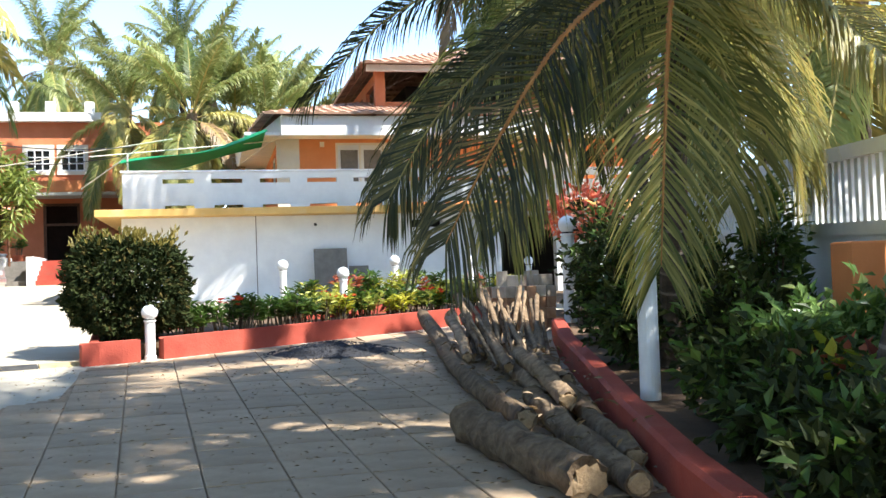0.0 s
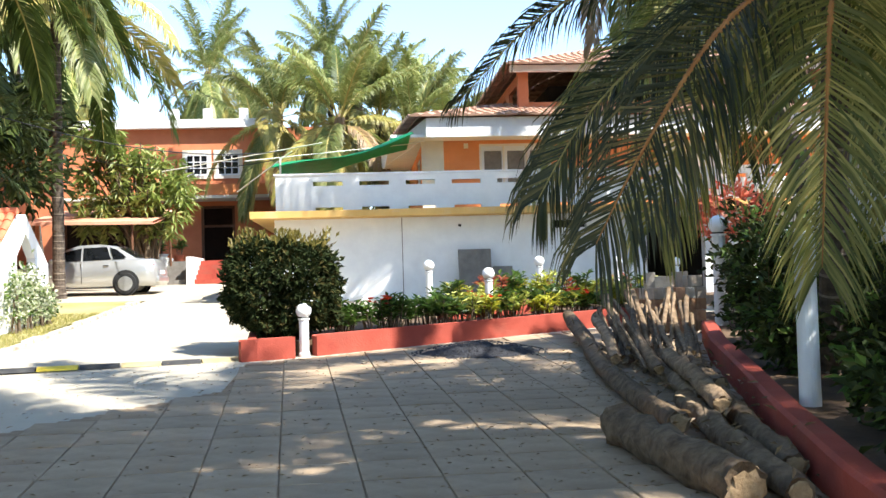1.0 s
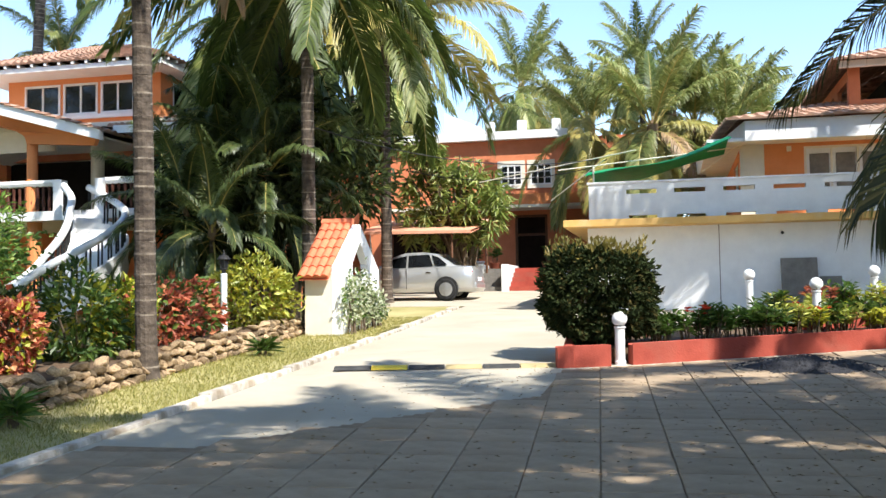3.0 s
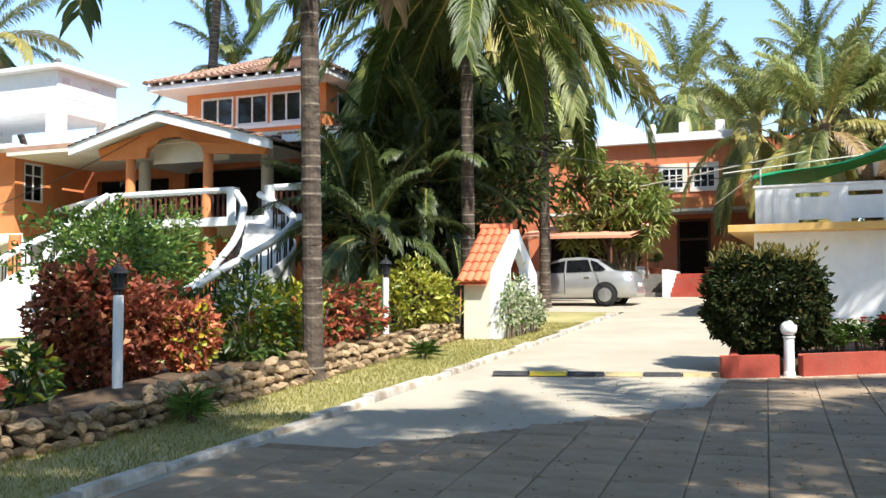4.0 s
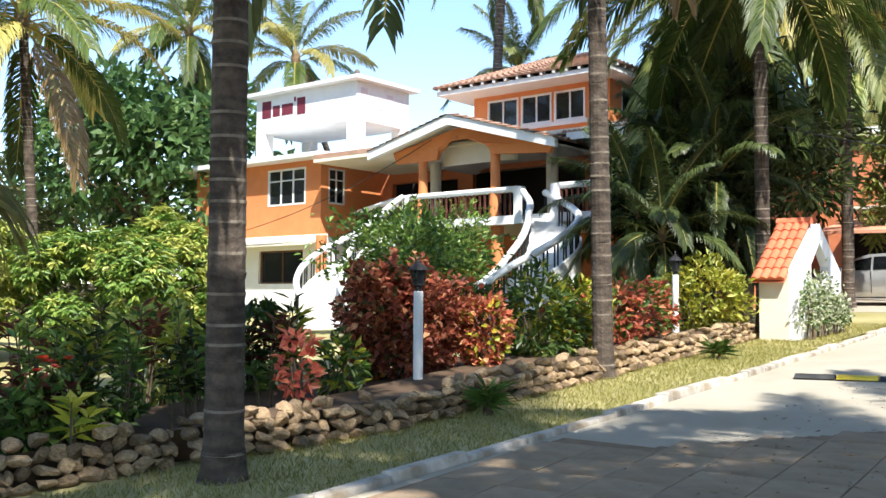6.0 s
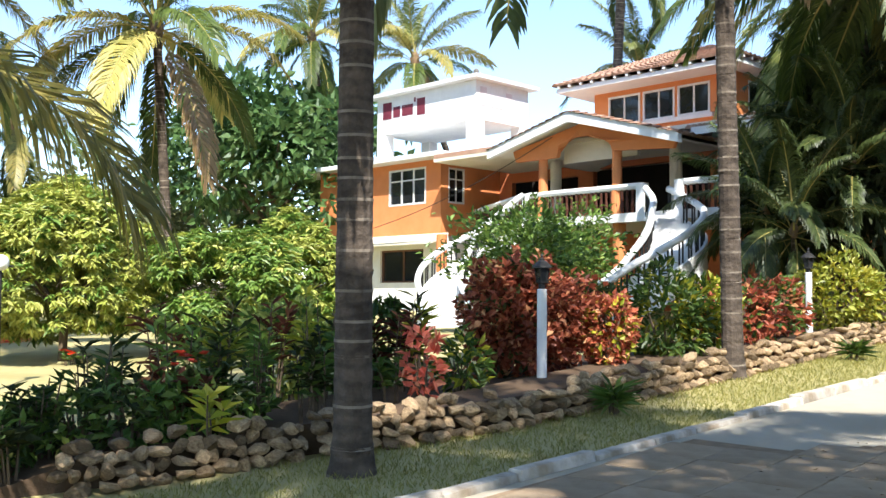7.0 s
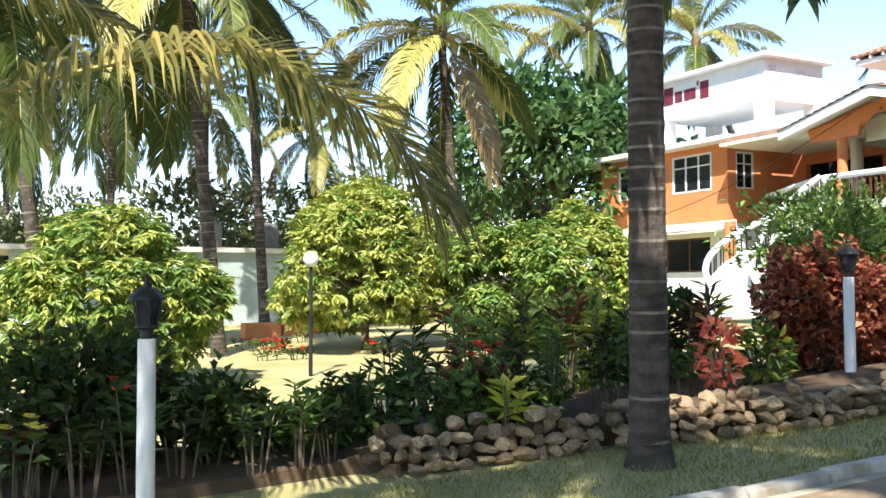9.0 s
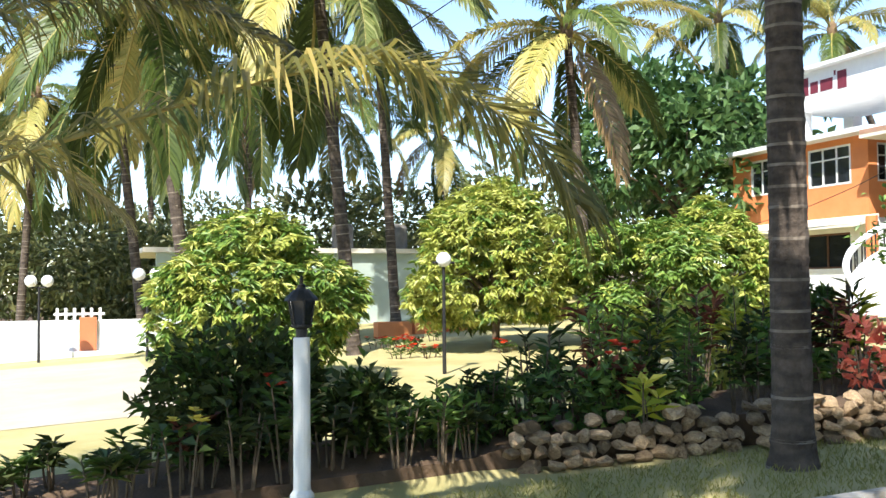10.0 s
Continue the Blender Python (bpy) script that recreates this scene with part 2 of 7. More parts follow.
def g(x, y):
    """Height of the ground: the site climbs away from the gate, and flattens far off."""
    u = y * 0.997 - 0.071 * x
    return SLOPE * max(-25.0, min(60.0, u))


def thing(name, x=0.0, y=0.0, z=0.0, label="", category="", group="", kind="", turn=0.0):
    ob = new(name)
    ob.empty_display_size = 0.1
    ob.matrix_world = pose(x, y, z, 0, 0, turn)
    return tagged(ob, label, category, group, kind)


def part(name, bm, mat, parent=None, label="", smooth=False):
    me = bpy.data.meshes.new(name)
    bm.to_mesh(me)
    bm.free()
    return mesh_part(name, me, mat, parent, label, smooth)


def mesh_part(name, me, mat, parent=None, label="", smooth=False):
    if mat and not me.materials:
        me.materials.append(mat)
    if smooth:
        me.polygons.foreach_set("use_smooth", [True] * len(me.polygons))
    ob = new(name, me)
    ob.parent = parent
    return tagged(ob, label)


def box(bm, x0, y0, z0, x1, y1, z1, bevel=0.0):
    r = bmesh.ops.create_cube(bm, size=1.0, matrix=Matrix.Translation(((x0 + x1) / 2, (y0 + y1) / 2, (z0 + z1) / 2)) @ Matrix.Diagonal((x1 - x0, y1 - y0, z1 - z0, 1)))
    if bevel:
        edges = list({e for v in r["verts"] for e in v.link_edges})
        bmesh.ops.bevel(bm, geom=edges, offset=bevel, segments=2, profile=0.6, affect="EDGES")
    return bm


def B(*a, bevel=0.0):
    return box(bmesh.new(), *a, bevel=bevel)


def ball(bm, c, r, sx=1, sy=1, sz=1, n=2):
    bmesh.ops.create_icosphere(bm, subdivisions=n, radius=r, matrix=Matrix.Translation(c) @ Matrix.Diagonal((sx, sy, sz, 1)))
    return bm


def tube(bm, pts, radii, n=10, cap=True, wobble=0.0):
    """A round bar along points, with a radius for each."""
    pts = [Vector(p) for p in pts]
    rings = []
    for i, p in enumerate(pts):
        d = (pts[min(i + 1, len(pts) - 1)] - pts[max(i - 1, 0)]).normalized()
        ref = Vector((0, 0, 1)) if abs(d.z) < 0.9 else Vector((1, 0, 0))
        a = d.cross(ref).normalized()
        b = d.cross(a)
        ring = []
        for k in range(n):
            w = 2 * math.pi * k / n
            r = radii[i] * (1 + wobble * noise.noise((p.x * 3 + k, p.y * 3, p.z * 3 + i)))
            ring.append(bm.verts.new(p + (a * math.cos(w) + b * math.sin(w)) * r))
        rings.append(ring)
    for r0, r1 in zip(rings, rings[1:]):
        for k in range(n):
            bm.faces.new((r0[k], r0[(k + 1) % n], r1[(k + 1) % n], r1[k]))
    if cap:
        bm.faces.new(rings[0])
        bm.faces.new(rings[-1][::-1])
    return bm


def lathe(bm, profile, c=(0, 0, 0), n=16):
    """A turned form: radius and height from bottom to top."""
    rings = [[bm.verts.new((c[0] + r * math.cos(2 * math.pi * k / n), c[1] + r * math.sin(2 * math.pi * k / n), c[2] + h)) for k in range(n)] for r, h in profile]
    for r0, r1 in zip(rings, rings[1:]):
        for k in range(n):
            bm.faces.new((r0[k], r0[(k + 1) % n], r1[(k + 1) % n], r1[k]))
    bm.faces.new(rings[0][::-1])
    bm.faces.new(rings[-1])
    return bm


def prism(bm, outline, z0, z1):
    """A flat outline raised from z0 to z1; each may be a function of x and y."""
    low = [bm.verts.new((x, y, z0(x, y) if callable(z0) else z0)) for x, y in outline]
    high = [bm.verts.new((x, y, z1(x, y) if callable(z1) else z1)) for x, y in outline]
    n = len(outline)
    bm.faces.new(low[::-1])
    bm.faces.new(high)
    for i in range(n):
        bm.faces.new((low[i], low[(i + 1) % n], high[(i + 1) % n], high[i]))
    return bm


def solid(bm, faces_pts):
    """Polygons given by their corners, welded."""
    for f in faces_pts:
        bm.faces.new([bm.verts.new(p) for p in f])
    bmesh.ops.remove_doubles(bm, verts=bm.verts, dist=0.001)
    bmesh.ops.recalc_face_normals(bm, faces=bm.faces)
    return bm


def pierced(axis, at, thick, a0, a1, z0, z1, holes):
    """A wall along x (axis 'x', at y) or along y (axis 'y', at x), with rectangular openings (a0, a1, z0, z1) right through it."""
    bm = bmesh.new()
    xs = sorted({a0, a1, *[h[0] for h in holes], *[h[1] for h in holes]})
    zs = sorted({z0, z1, *[h[2] for h in holes], *[h[3] for h in holes]})
    for u0, u1 in zip(xs, xs[1:]):
        start = None
        for w0, w1 in zip(zs, zs[1:]):
            um, wm = (u0 + u1) / 2, (w0 + w1) / 2
            hole = any(h[0] < um < h[1] and h[2] < wm < h[3] for h in holes)
            if not hole and start is None:
                start = w0
            if start is not None and (hole or w1 == zs[-1]):
                end = w0 if hole else w1
                if axis == "x":
                    box(bm, u0, at, start, u1, at + thick, end)
                else:
                    box(bm, at, u0, start, at + thick, u1, end)
                start = None
    bmesh.ops.remove_doubles(bm, verts=bm.verts, dist=0.0005)
    return bm


def window(parent, axis, at, a0, a1, z0, z1, cols=3, transom=0.3, frame_mat=None, glass=None, sub=0):
    """A framed window in an opening: frame, mullions and panes; axis as in pierced()."""
    frame_mat, glass = frame_mat or M_WHITE, glass or M_GLASS
    f = 0.06

    def bx(bm, u0, w0, u1, w1, d0, d1):
        if axis == "x":
            box(bm, u0, at + d0, w0, u1, at + d1, w1)
        else:
            box(bm, at + d0, u0, w0, at + d1, u1, w1)
        return bm
    win = part("window", bx(bx(bx(bx(bmesh.new(), a0, z0, a1, z0 + f, -0.04, 0.06), a0, z1 - f, a1, z1, -0.04, 0.06), a0, z0 + f, a0 + f, z1 - f, -0.04, 0.06), a1 - f, z0 + f, a1, z1 - f, -0.04, 0.06), frame_mat, parent)
    step = (a1 - a0 - f) / cols
    bars = bmesh.new()
    for i in range(1, cols):
        bx(bars, a0 + f / 2 + i * step - 0.025, z0 + f, a0 + f / 2 + i * step + 0.025, z1 - f, -0.02, 0.05)
    if transom:
        zt = z1 - (z1 - z0) * transom
        for i in range(cols):
            bx(bars, a0 + f / 2 + i * step + 0.026, zt - 0.02, a0 + f / 2 + (i + 1) * step - 0.026, zt + 0.02, -0.018, 0.048)
    if sub:
        for i in range(cols):
            for j in range(1, sub):
                zz = z0 + f + (z1 - z0 - 2 * f) * j / sub
                bx(bars, a0 + f / 2 + i * step + 0.026, zz - 0.018, a0 + f / 2 + (i + 1) * step - 0.026, zz + 0.018, -0.016, 0.046)
    part("mullion", bars, frame_mat, win)
    for i in range(cols):
        part("pane", bx(bmesh.new(), a0 + f / 2 + i * step + 0.02, z0 + f, a0 + f / 2 + (i + 1) * step - 0.02, z1 - f, 0.015, 0.025), glass, win)
    return win


def tile_roof(parent, corners, mat, rows, cols, name="roof_tile"):
    """A pitched roof slope of ribbed tile courses; corners: eave left, eave right, ridge right, ridge left."""
    a, b, c, d = [Vector(p) for p in corners]
    nrm = (b - a).cross(d - a).normalized()
    if nrm.z < 0:
        nrm = -nrm
    bm = bmesh.new()
    for i in range(rows):
        v0, v1 = i / rows, (i + 1.12) / rows
        for j in range(cols):
            u0, u1 = j / cols, (j + 1) / cols
            um = (u0 + u1) / 2

            def p(u, v, h):
                v = min(v, 1.0)
                return (a.lerp(b, u)).lerp(d.lerp(c, u), v) + nrm * h
            lift = 0.05
            vs = [bm.verts.new(q) for q in (p(u0, v0, 0.012 + lift * 0.6), p(um, v0, 0.05 + lift), p(u1, v0, 0.012 + lift * 0.6), p(u1, v1, 0.008), p(um, v1, 0.045), p(u0, v1, 0.008), p(u0, v0, 0.0), p(u1, v0, 0.0))]
            bm.faces.new((vs[0], vs[1], vs[4], vs[5]))
            bm.faces.new((vs[1], vs[2], vs[3], vs[4]))
            bm.faces.new((vs[6], vs[7], vs[2], vs[1], vs[0]))
    return tagged(part(name, bm, mat, parent), kind="stuff")


# ---- ground ----
def sheet(name, x0, x1, y0, y1, nx, ny, lift, mat, label, keep=None, rough=0.0):
    bm = bmesh.new()
    grid = [[bm.verts.new((x0 + (x1 - x0) * i / nx, y0 + (y1 - y0) * j / ny, 0)) for i in range(nx + 1)] for j in range(ny + 1)]
    for row in grid:
        for v in row:
            v.co.z = g(v.co.x, v.co.y) + lift + rough * noise.noise((v.co.x * 1.3, v.co.y * 1.3, 0.3))
    for j in range(ny):
        for i in range(nx):
            c = ((grid[j][i].co + grid[j + 1][i + 1].co) / 2)
            if keep is None or keep(c.x, c.y):
                bm.faces.new((grid[j][i], grid[j][i + 1], grid[j + 1][i + 1], grid[j + 1][i]))
    bmesh.ops.delete(bm, geom=[v for v in bm.verts if not v.link_faces], context="VERTS")
    return tagged(part(name, bm, mat, None, smooth=True), label, "ground", kind="structure")


sheet("ground", -600, 600, -400, 800, 240, 240, -0.03, M_SOIL, "bare brown soil of the sloping resort grounds")


def road_left(y):
    """Inner edge of the kerb along the drive."""
    return -5.12 - 0.012 * max(0, y - 9) ** 1.35


ro = bmesh.new()
strips = [(y, y + 1.0) for y in range(-14, 40)]
for y0, y1 in strips:
    xr0 = 5.4 if y0 < 13 else (-0.9 if y0 >= 24 else -1.3)
    xr0 = 7.0 if 16 <= y0 < 24 else xr0
    xr0 = 6.2 if 13 <= y0 < 16 else xr0
    l0, l1 = (road_left(y0), road_left(y1)) if y0 < 26 else (-12.5, -12.5)
    n = 8
    for i in range(n):
        q = [(l0 + (xr0 - l0) * i / n, y0), (l0 + (xr0 - l0) * (i + 1) / n, y0), (l1 + (xr0 - l1) * (i + 1) / n, y1), (l1 + (xr0 - l1) * i / n, y1)]
        ro.faces.new([ro.verts.new((x, y, g(x, y) + 0.004)) for x, y in q])
bmesh.ops.remove_doubles(ro, verts=ro.verts, dist=0.002)
tagged(part("road", ro, M_ROAD, None), "sun-bleached sandy concrete driveway climbing between kerbs", "road", kind="structure")
lawn = sheet("lawn", -40, -5.25, -14, 26, 70, 80, 0.0, M_LAWN, "dry yellowish lawn and verge beside the drive", keep=lambda x, y: x < road_left(y) - 0.15)
sheet("garden_road", -23.6, -13.4, -26, 1.0, 12, 27, 0.006, M_ROAD, "pale concrete lane behind the garden hedge")

# ---- red oxide kerb beside the planting bed ----
RK = [(2.2, 3.0), (2.42, 4.36), (2.57, 5.27), (3.0, 7.16), (3.55, 9.3), (4.1, 11.56), (4.72, 13.6)]


def strip_wall(name, line, width, h0, h1, mat, label, category="kerb"):
    bm = bmesh.new()
    pts = [Vector((x, y)) for x, y in line]
    secs = []
    for i, p in enumerate(pts):
        d = (pts[min(i + 1, len(pts) - 1)] - pts[max(i - 1, 0)]).normalized()
        nrm = Vector((d.y, -d.x))
        q = p + nrm * width
        zz = g(p.x, p.y)
        c = width * 0.15
        r = p + nrm * c
        s2 = q - nrm * c
        secs.append([bm.verts.new(v) for v in ((p.x, p.y, zz + h0), (p.x, p.y, zz + h1 - c), (r.x, r.y, zz + h1), (s2.x, s2.y, zz + h1), (q.x, q.y, zz + h1 - c), (q.x, q.y, zz + h0))])
    for a, b in zip(secs, secs[1:]):
        for k in range(5):
            bm.faces.new((a[k], a[k + 1], b[k + 1], b[k]))
    bm.faces.new(secs[0][::-1])
    bm.faces.new(secs[-1])
    bmesh.ops.recalc_face_normals(bm, faces=bm.faces)
    return tagged(part(name, bm, mat, None), label, category, kind="structure")


strip_wall("bed_kerb", RK, 0.2, -0.1, 0.3, M_RED, "low red-oxide painted kerb wall of the planting bed")

# ---- speed bump ----
bump = thing("speed_bump", -3.18, 12.86, g(-3.18, 12.86) + 0.004, "black and yellow segmented speed bump across the drive", "speed bump", turn=12.5)
for i in range(6):
    bm = bmesh.new()
    x0 = -1.5 + i * 0.5
    prof = [(-0.17, 0.0), (-0.12, 0.03), (-0.05, 0.048), (0.05, 0.048), (0.12, 0.03), (0.17, 0.0)]
    a = [bm.verts.new((x0 + 0.01, y, z)) for y, z in prof]
    b = [bm.verts.new((x0 + 0.49, y, z)) for y, z in prof]
    for k in range(5):
        bm.faces.new((a[k], b[k], b[k + 1], a[k + 1]))
    bm.faces.new(a)
    bm.faces.new(b[::-1])
    part("segment", bm, M_BUMPY if i == 1 else M_BUMPD if i % 2 else M_BUMPK, bump, "bright yellow segment" if i == 1 else "worn yellow segment" if i % 2 else "black segment")

# ---- central planter with its red kerbs ----
for a, b in (((-1.66, 12.9), (-0.98, 13.15)), ((-0.7, 13.3), (4.75, 16.5))):
    line = [(a[0] + (b[0] - a[0]) * k / 4, a[1] + (b[1] - a[1]) * k / 4) for k in range(5)]
    strip_wall("planter_kerb", [(x, y) for x, y in line], -0.14, -0.1, 0.27, M_RED, "red painted kerb round the central flower bed")
strip_wall("planter_kerb", [(1.2, 15.9), (2.6, 16.6), (3.2, 16.9)], -0.14, -0.1, 0.42, M_RED, "higher red painted kerb inside the central flower bed")
strip_wall("planter_kerb", [(-1.6, 12.95), (-1.75, 14.8), (-0.4, 15.5)], 0.14, -0.1, 0.27, M_RED, "red painted kerb closing the flower bed")
bm = prism(bmesh.new(), [(-1.58, 13.1), (4.6, 16.6), (6.2, 19.2), (1.2, 19.0), (-1.6, 15.0)], lambda x, y: g(x, y) - 0.1, lambda x, y: g(x, y) + 0.2)
tagged(part("bed_soil", bm, M_SOIL), "dark damp soil of the central flower bed", "soil", kind="structure")
bm = prism(bmesh.new(), [(2.38, 3.0), (2.6, 4.36), (2.75, 5.27), (3.18, 7.16), (3.73, 9.3), (4.28, 11.56), (4.9, 13.6), (5.3, 16), (8.6, 16.5), (7.2, 9), (6.4, 3.0)], lambda x, y: g(x, y) - 0.1, lambda x, y: g(x, y) + 0.2)
tagged(part("bed_soil", bm, M_SOIL), "dark soil of the shaded shrub bed", "soil", kind="structure")
bm = prism(bmesh.new(), [(-7.7, -9), (-7.7, 2.6), (-7.5, 3.2), (-7.4, 4.0), (-7.28, 4.8), (-7.02, 5.6), (-6.82, 7.0), (-6.85, 8.6), (-6.9, 10.5), (-7.05, 15.2), (-7.25, 17.6), (-9.0, 17.6), (-9.0, -9)], lambda x, y: g(x, y) - 0.1, lambda x, y: g(x, y) + (0.27 if y > 3 else 0.1))
tagged(part("bed_soil", bm, M_SOIL), "raised soil bed behind the rubble wall", "soil", kind="structure")


# ---- bollards and lamp posts ----
def globe_bollard(x, y, h, r=0.065, gr=0.105, label="white bollard lamp with a round globe beside the flower bed", lift=0.0):
    t = thing("bollard_lamp", x, y, g(x, y) + lift, label, "lamp", "globe bollards")
    part("post", lathe(bmesh.new(), [(r * 1.15, -0.1), (r * 1.15, 0.05), (r, 0.07), (r, h - gr * 1.2), (r * 1.2, h - gr * 1.15), (r * 1.2, h - gr * 0.95)], n=16), M_WHITE, t, smooth=False)
    part("collar", lathe(bmesh.new(), [(r * 0.9, h - gr * 0.95), (r * 0.9, h - gr * 0.75)], n=16), M_METAL, t, "dark lamp collar")
    part("globe", ball(bmesh.new(), (0, 0, h), gr, n=3), M_GLOBE, t, "milky glass globe", smooth=True)
    return t


globe_bollard(-0.87, 13.3, 0.62)
globe_bollard(2.04, 16.3, 0.92)
globe_bollard(1.2, 18.6, 0.9, lift=0.1)
globe_bollard(3.4, 19.0, 0.9, lift=0.12)
globe_bollard(4.74, 18.2, 0.9, lift=0.1)
globe_bollard(7.0, 21.6, 0.85, label="white bollard lamp with a round globe near the dark doorway")
globe_bollard(5.12, 13.87, 1.66, r=0.095, gr=0.14, label="tall white lamp post with a globe in the shrub bed")


def post(x, y, h, r):
    t = thing("white_post", x, y, g(x, y), "tall whitewashed round post in the shaded shrub bed", "post")
    part("shaft", lathe(bmesh.new(), [(r * 1.05, -0.1), (r, 0.4), (r * 0.98, h - 0.02), (r * 0.9, h)], n=20), M_WHITE, t)
    return t


post(3.46, 7.55, 1.57, 0.085)


def lantern_post(x, y, h, label, lift=0.2):
    t = thing("lantern_post", x, y, g(x, y) + lift, label, "lamp", "garden lanterns")
    part("post", lathe(bmesh.new(), [(0.085, -0.15), (0.08, 0.02), (0.058, 0.05), (0.056, h), (0.05, h + 0.005)], n=18), M_WHITE, t, "white pipe post")
    part("socket", lathe(bmesh.new(), [(0.04, h), (0.04, h + 0.06), (0.075, h + 0.075), (0.075, h + 0.09)], n=12), M_METAL, t)
    ln = part("lantern_cage", lathe(bmesh.new(), [(0.062, h + 0.09), (0.088, h + 0.25), (0.07, h + 0.25), (0.05, h + 0.1)], n=6), M_GLASS, t, "dark glass lantern body")
    for k in range(6):
        a = math.pi / 3 * k
        part("cage_bar", tube(bmesh.new(), [(0.064 * math.cos(a), 0.064 * math.sin(a), h + 0.09), (0.09 * math.cos(a), 0.09 * math.sin(a), h + 0.25)], [0.007, 0.007], 5), M_METAL, ln)
    part("cap", lathe(bmesh.new(), [(0.12, h + 0.25), (0.115, h + 0.265), (0.06, h + 0.32), (0.03, h + 0.335), (0.03, h + 0.35), (0.012, h + 0.37), (0.016, h + 0.39), (0.004, h + 0.42)], n=12), M_METAL, t, "pointed black lantern cap")
    return t


lantern_post(-6.75, 0.98, 1.06, "white garden post with a black lantern beside the hedge")
lantern_post(-7.61, 8.53, 1.08, "white garden post with a black lantern among copper-red shrubs")
lantern_post(-7.75, 15.63, 1.06, "white garden post with a black lantern by the rubble wall")


# ---- white annexe with terrace and upper storey ----
def annexe():
    h = thing("white_annexe", 0, 0, 0, "white two-storey annexe with a balustraded terrace and orange upper rooms", "building")
    y0 = 24.0
    gz = g(0, y0) - 0.4
    part("wall", pierced("x", y0, 0.25, -2.15, 16.0, gz, 3.3, [(7.06, 8.55, gz, 3.2), (4.75, 5.55, 2.95, 3.15)]), M_WHITE, h, "whitewashed ground floor wall")
    part("wall", B(-2.15, y0 + 0.25, gz, -1.9, 36, 3.3), M_WHITE, h)
    # black panel paints the shade behind the doorway
    part("doorway_shade_panel", B(5.0, y0 + 2.5, gz, 11.0, y0 + 2.6, 3.3), M_SHADE, h, "near-black panel standing in for the doorway's shade")
    part("slab", B(-2.68, y0 - 0.62, 3.3, 16.0, 36, 3.47, bevel=0.015), M_YELLOW, h, "ochre painted edge of the terrace slab")
    part("wall_joint", B(0.93, y0 - 0.004, gz, 0.95, y0, 3.3), M_GREY, h, "grey construction joint in the wall")
    part("spout", tube(bmesh.new(), [(2.36, y0 + 0.05, 3.08), (2.36, y0 - 0.12, 3.06)], [0.035, 0.035], 10), M_METAL, h, "small dark drain spout")
    # terrace parapet with slots
    pf = y0 - 0.12
    holes, x = [], -1.2
    while x < 15:
        holes += [(x, x + 0.72, 4.1, 4.21), (x + 0.05, x + 0.72, 3.5, 3.58)]
        x += 1.13
    part("parapet", pierced("x", pf, 0.14, -2.1, 15.9, 3.47, 4.36, holes), M_WHITE, h, "white terrace parapet with long slots")
    part("parapet_coping", B(-2.14, pf - 0.03, 4.36, 15.9, pf + 0.17, 4.41, bevel=0.01), M_WHITE, h)
    part("parapet", B(-2.1, pf + 0.14, 3.47, -1.96, 35.9, 4.36), M_WHITE, h)
    # upper storey
    u0 = 27.0
    part("upper_wall", pierced("x", u0, 0.22, 1.72, 15.5, 3.47, 5.65, [(3.28, 5.3, 3.9, 5.5), (8.5, 10.5, 3.9, 5.5)]), M_ORANGE, h, "orange upper storey wall")
    part("upper_wall", pierced("y", 1.72, 0.22, u0 + 0.22, 35, 3.47, 5.65, [(28.6, 30.4, 4.3, 5.4)]), M_ORANGE, h)
    part("column", B(1.66, u0 - 0.06, 3.47, 2.28, u0, 5.6), M_CREAM, h, "cream corner pilaster")
    window(h, "x", u0 + 0.05, 3.28, 5.3, 3.9, 5.5, 3, 0, M_CREAM, M_WHITE)
    window(h, "x", u0 + 0.05, 8.5, 10.5, 3.9, 5.5, 3, 0, M_CREAM, M_WHITE)
    window(h, "y", 1.8, 28.6, 30.4, 4.3, 5.4, 2, 0)
    part("switch_box", B(2.85, u0 - 0.04, 5.38, 2.97, u0, 5.52, bevel=0.01), M_CREAM, h, "small cream wall box")
    for k in range(3):
        part("arched_panel", B(3.42 + k * 0.65, u0 + 0.03, 4.0, 3.9 + k * 0.65, u0 + 0.045, 5.3), M_GREY, h)
    # white fascia with a slanted corner, tile roof above
    fx0, fy0 = 1.2, u0 - 0.9
    bm = bmesh.new()
    box(bm, fx0 + 0.55, fy0, 5.58, 16.0, fy0 + 0.12, 6.1)
    part("fascia", bm, M_WHITE, h, "deep white roof fascia")
    part("fascia", solid(bmesh.new(), [[(fx0 + 0.55, fy0, 5.58), (fx0 + 0.55, fy0, 6.1), (fx0 - 0.6, 34, 6.1), (fx0 - 0.6, 34, 5.58)], [(fx0 + 0.67, fy0 + 0.1, 5.58), (fx0 + 0.67, fy0 + 0.1, 6.1), (fx0 - 0.48, 34, 6.1), (fx0 - 0.48, 34, 5.58)], [(fx0 + 0.55, fy0, 5.58), (fx0 + 0.67, fy0 + 0.1, 5.58), (fx0 - 0.48, 34, 5.58), (fx0 - 0.6, 34, 5.58)], [(fx0 + 0.55, fy0, 6.1), (fx0 + 0.67, fy0 + 0.1, 6.1), (fx0 - 0.48, 34, 6.1), (fx0 - 0.6, 34, 6.1)]]), M_WHITE, h)
    part("soffit", B(0.8, fy0 + 0.13, 5.6, 16, 34, 5.68), M_WHITE, h)
    tile_roof(h, [(1.3, fy0 - 0.15, 6.12), (16, fy0 - 0.15, 6.12), (13, 31, 7.3), (4.6, 31, 7.3)], M_TILE, 10, 46)
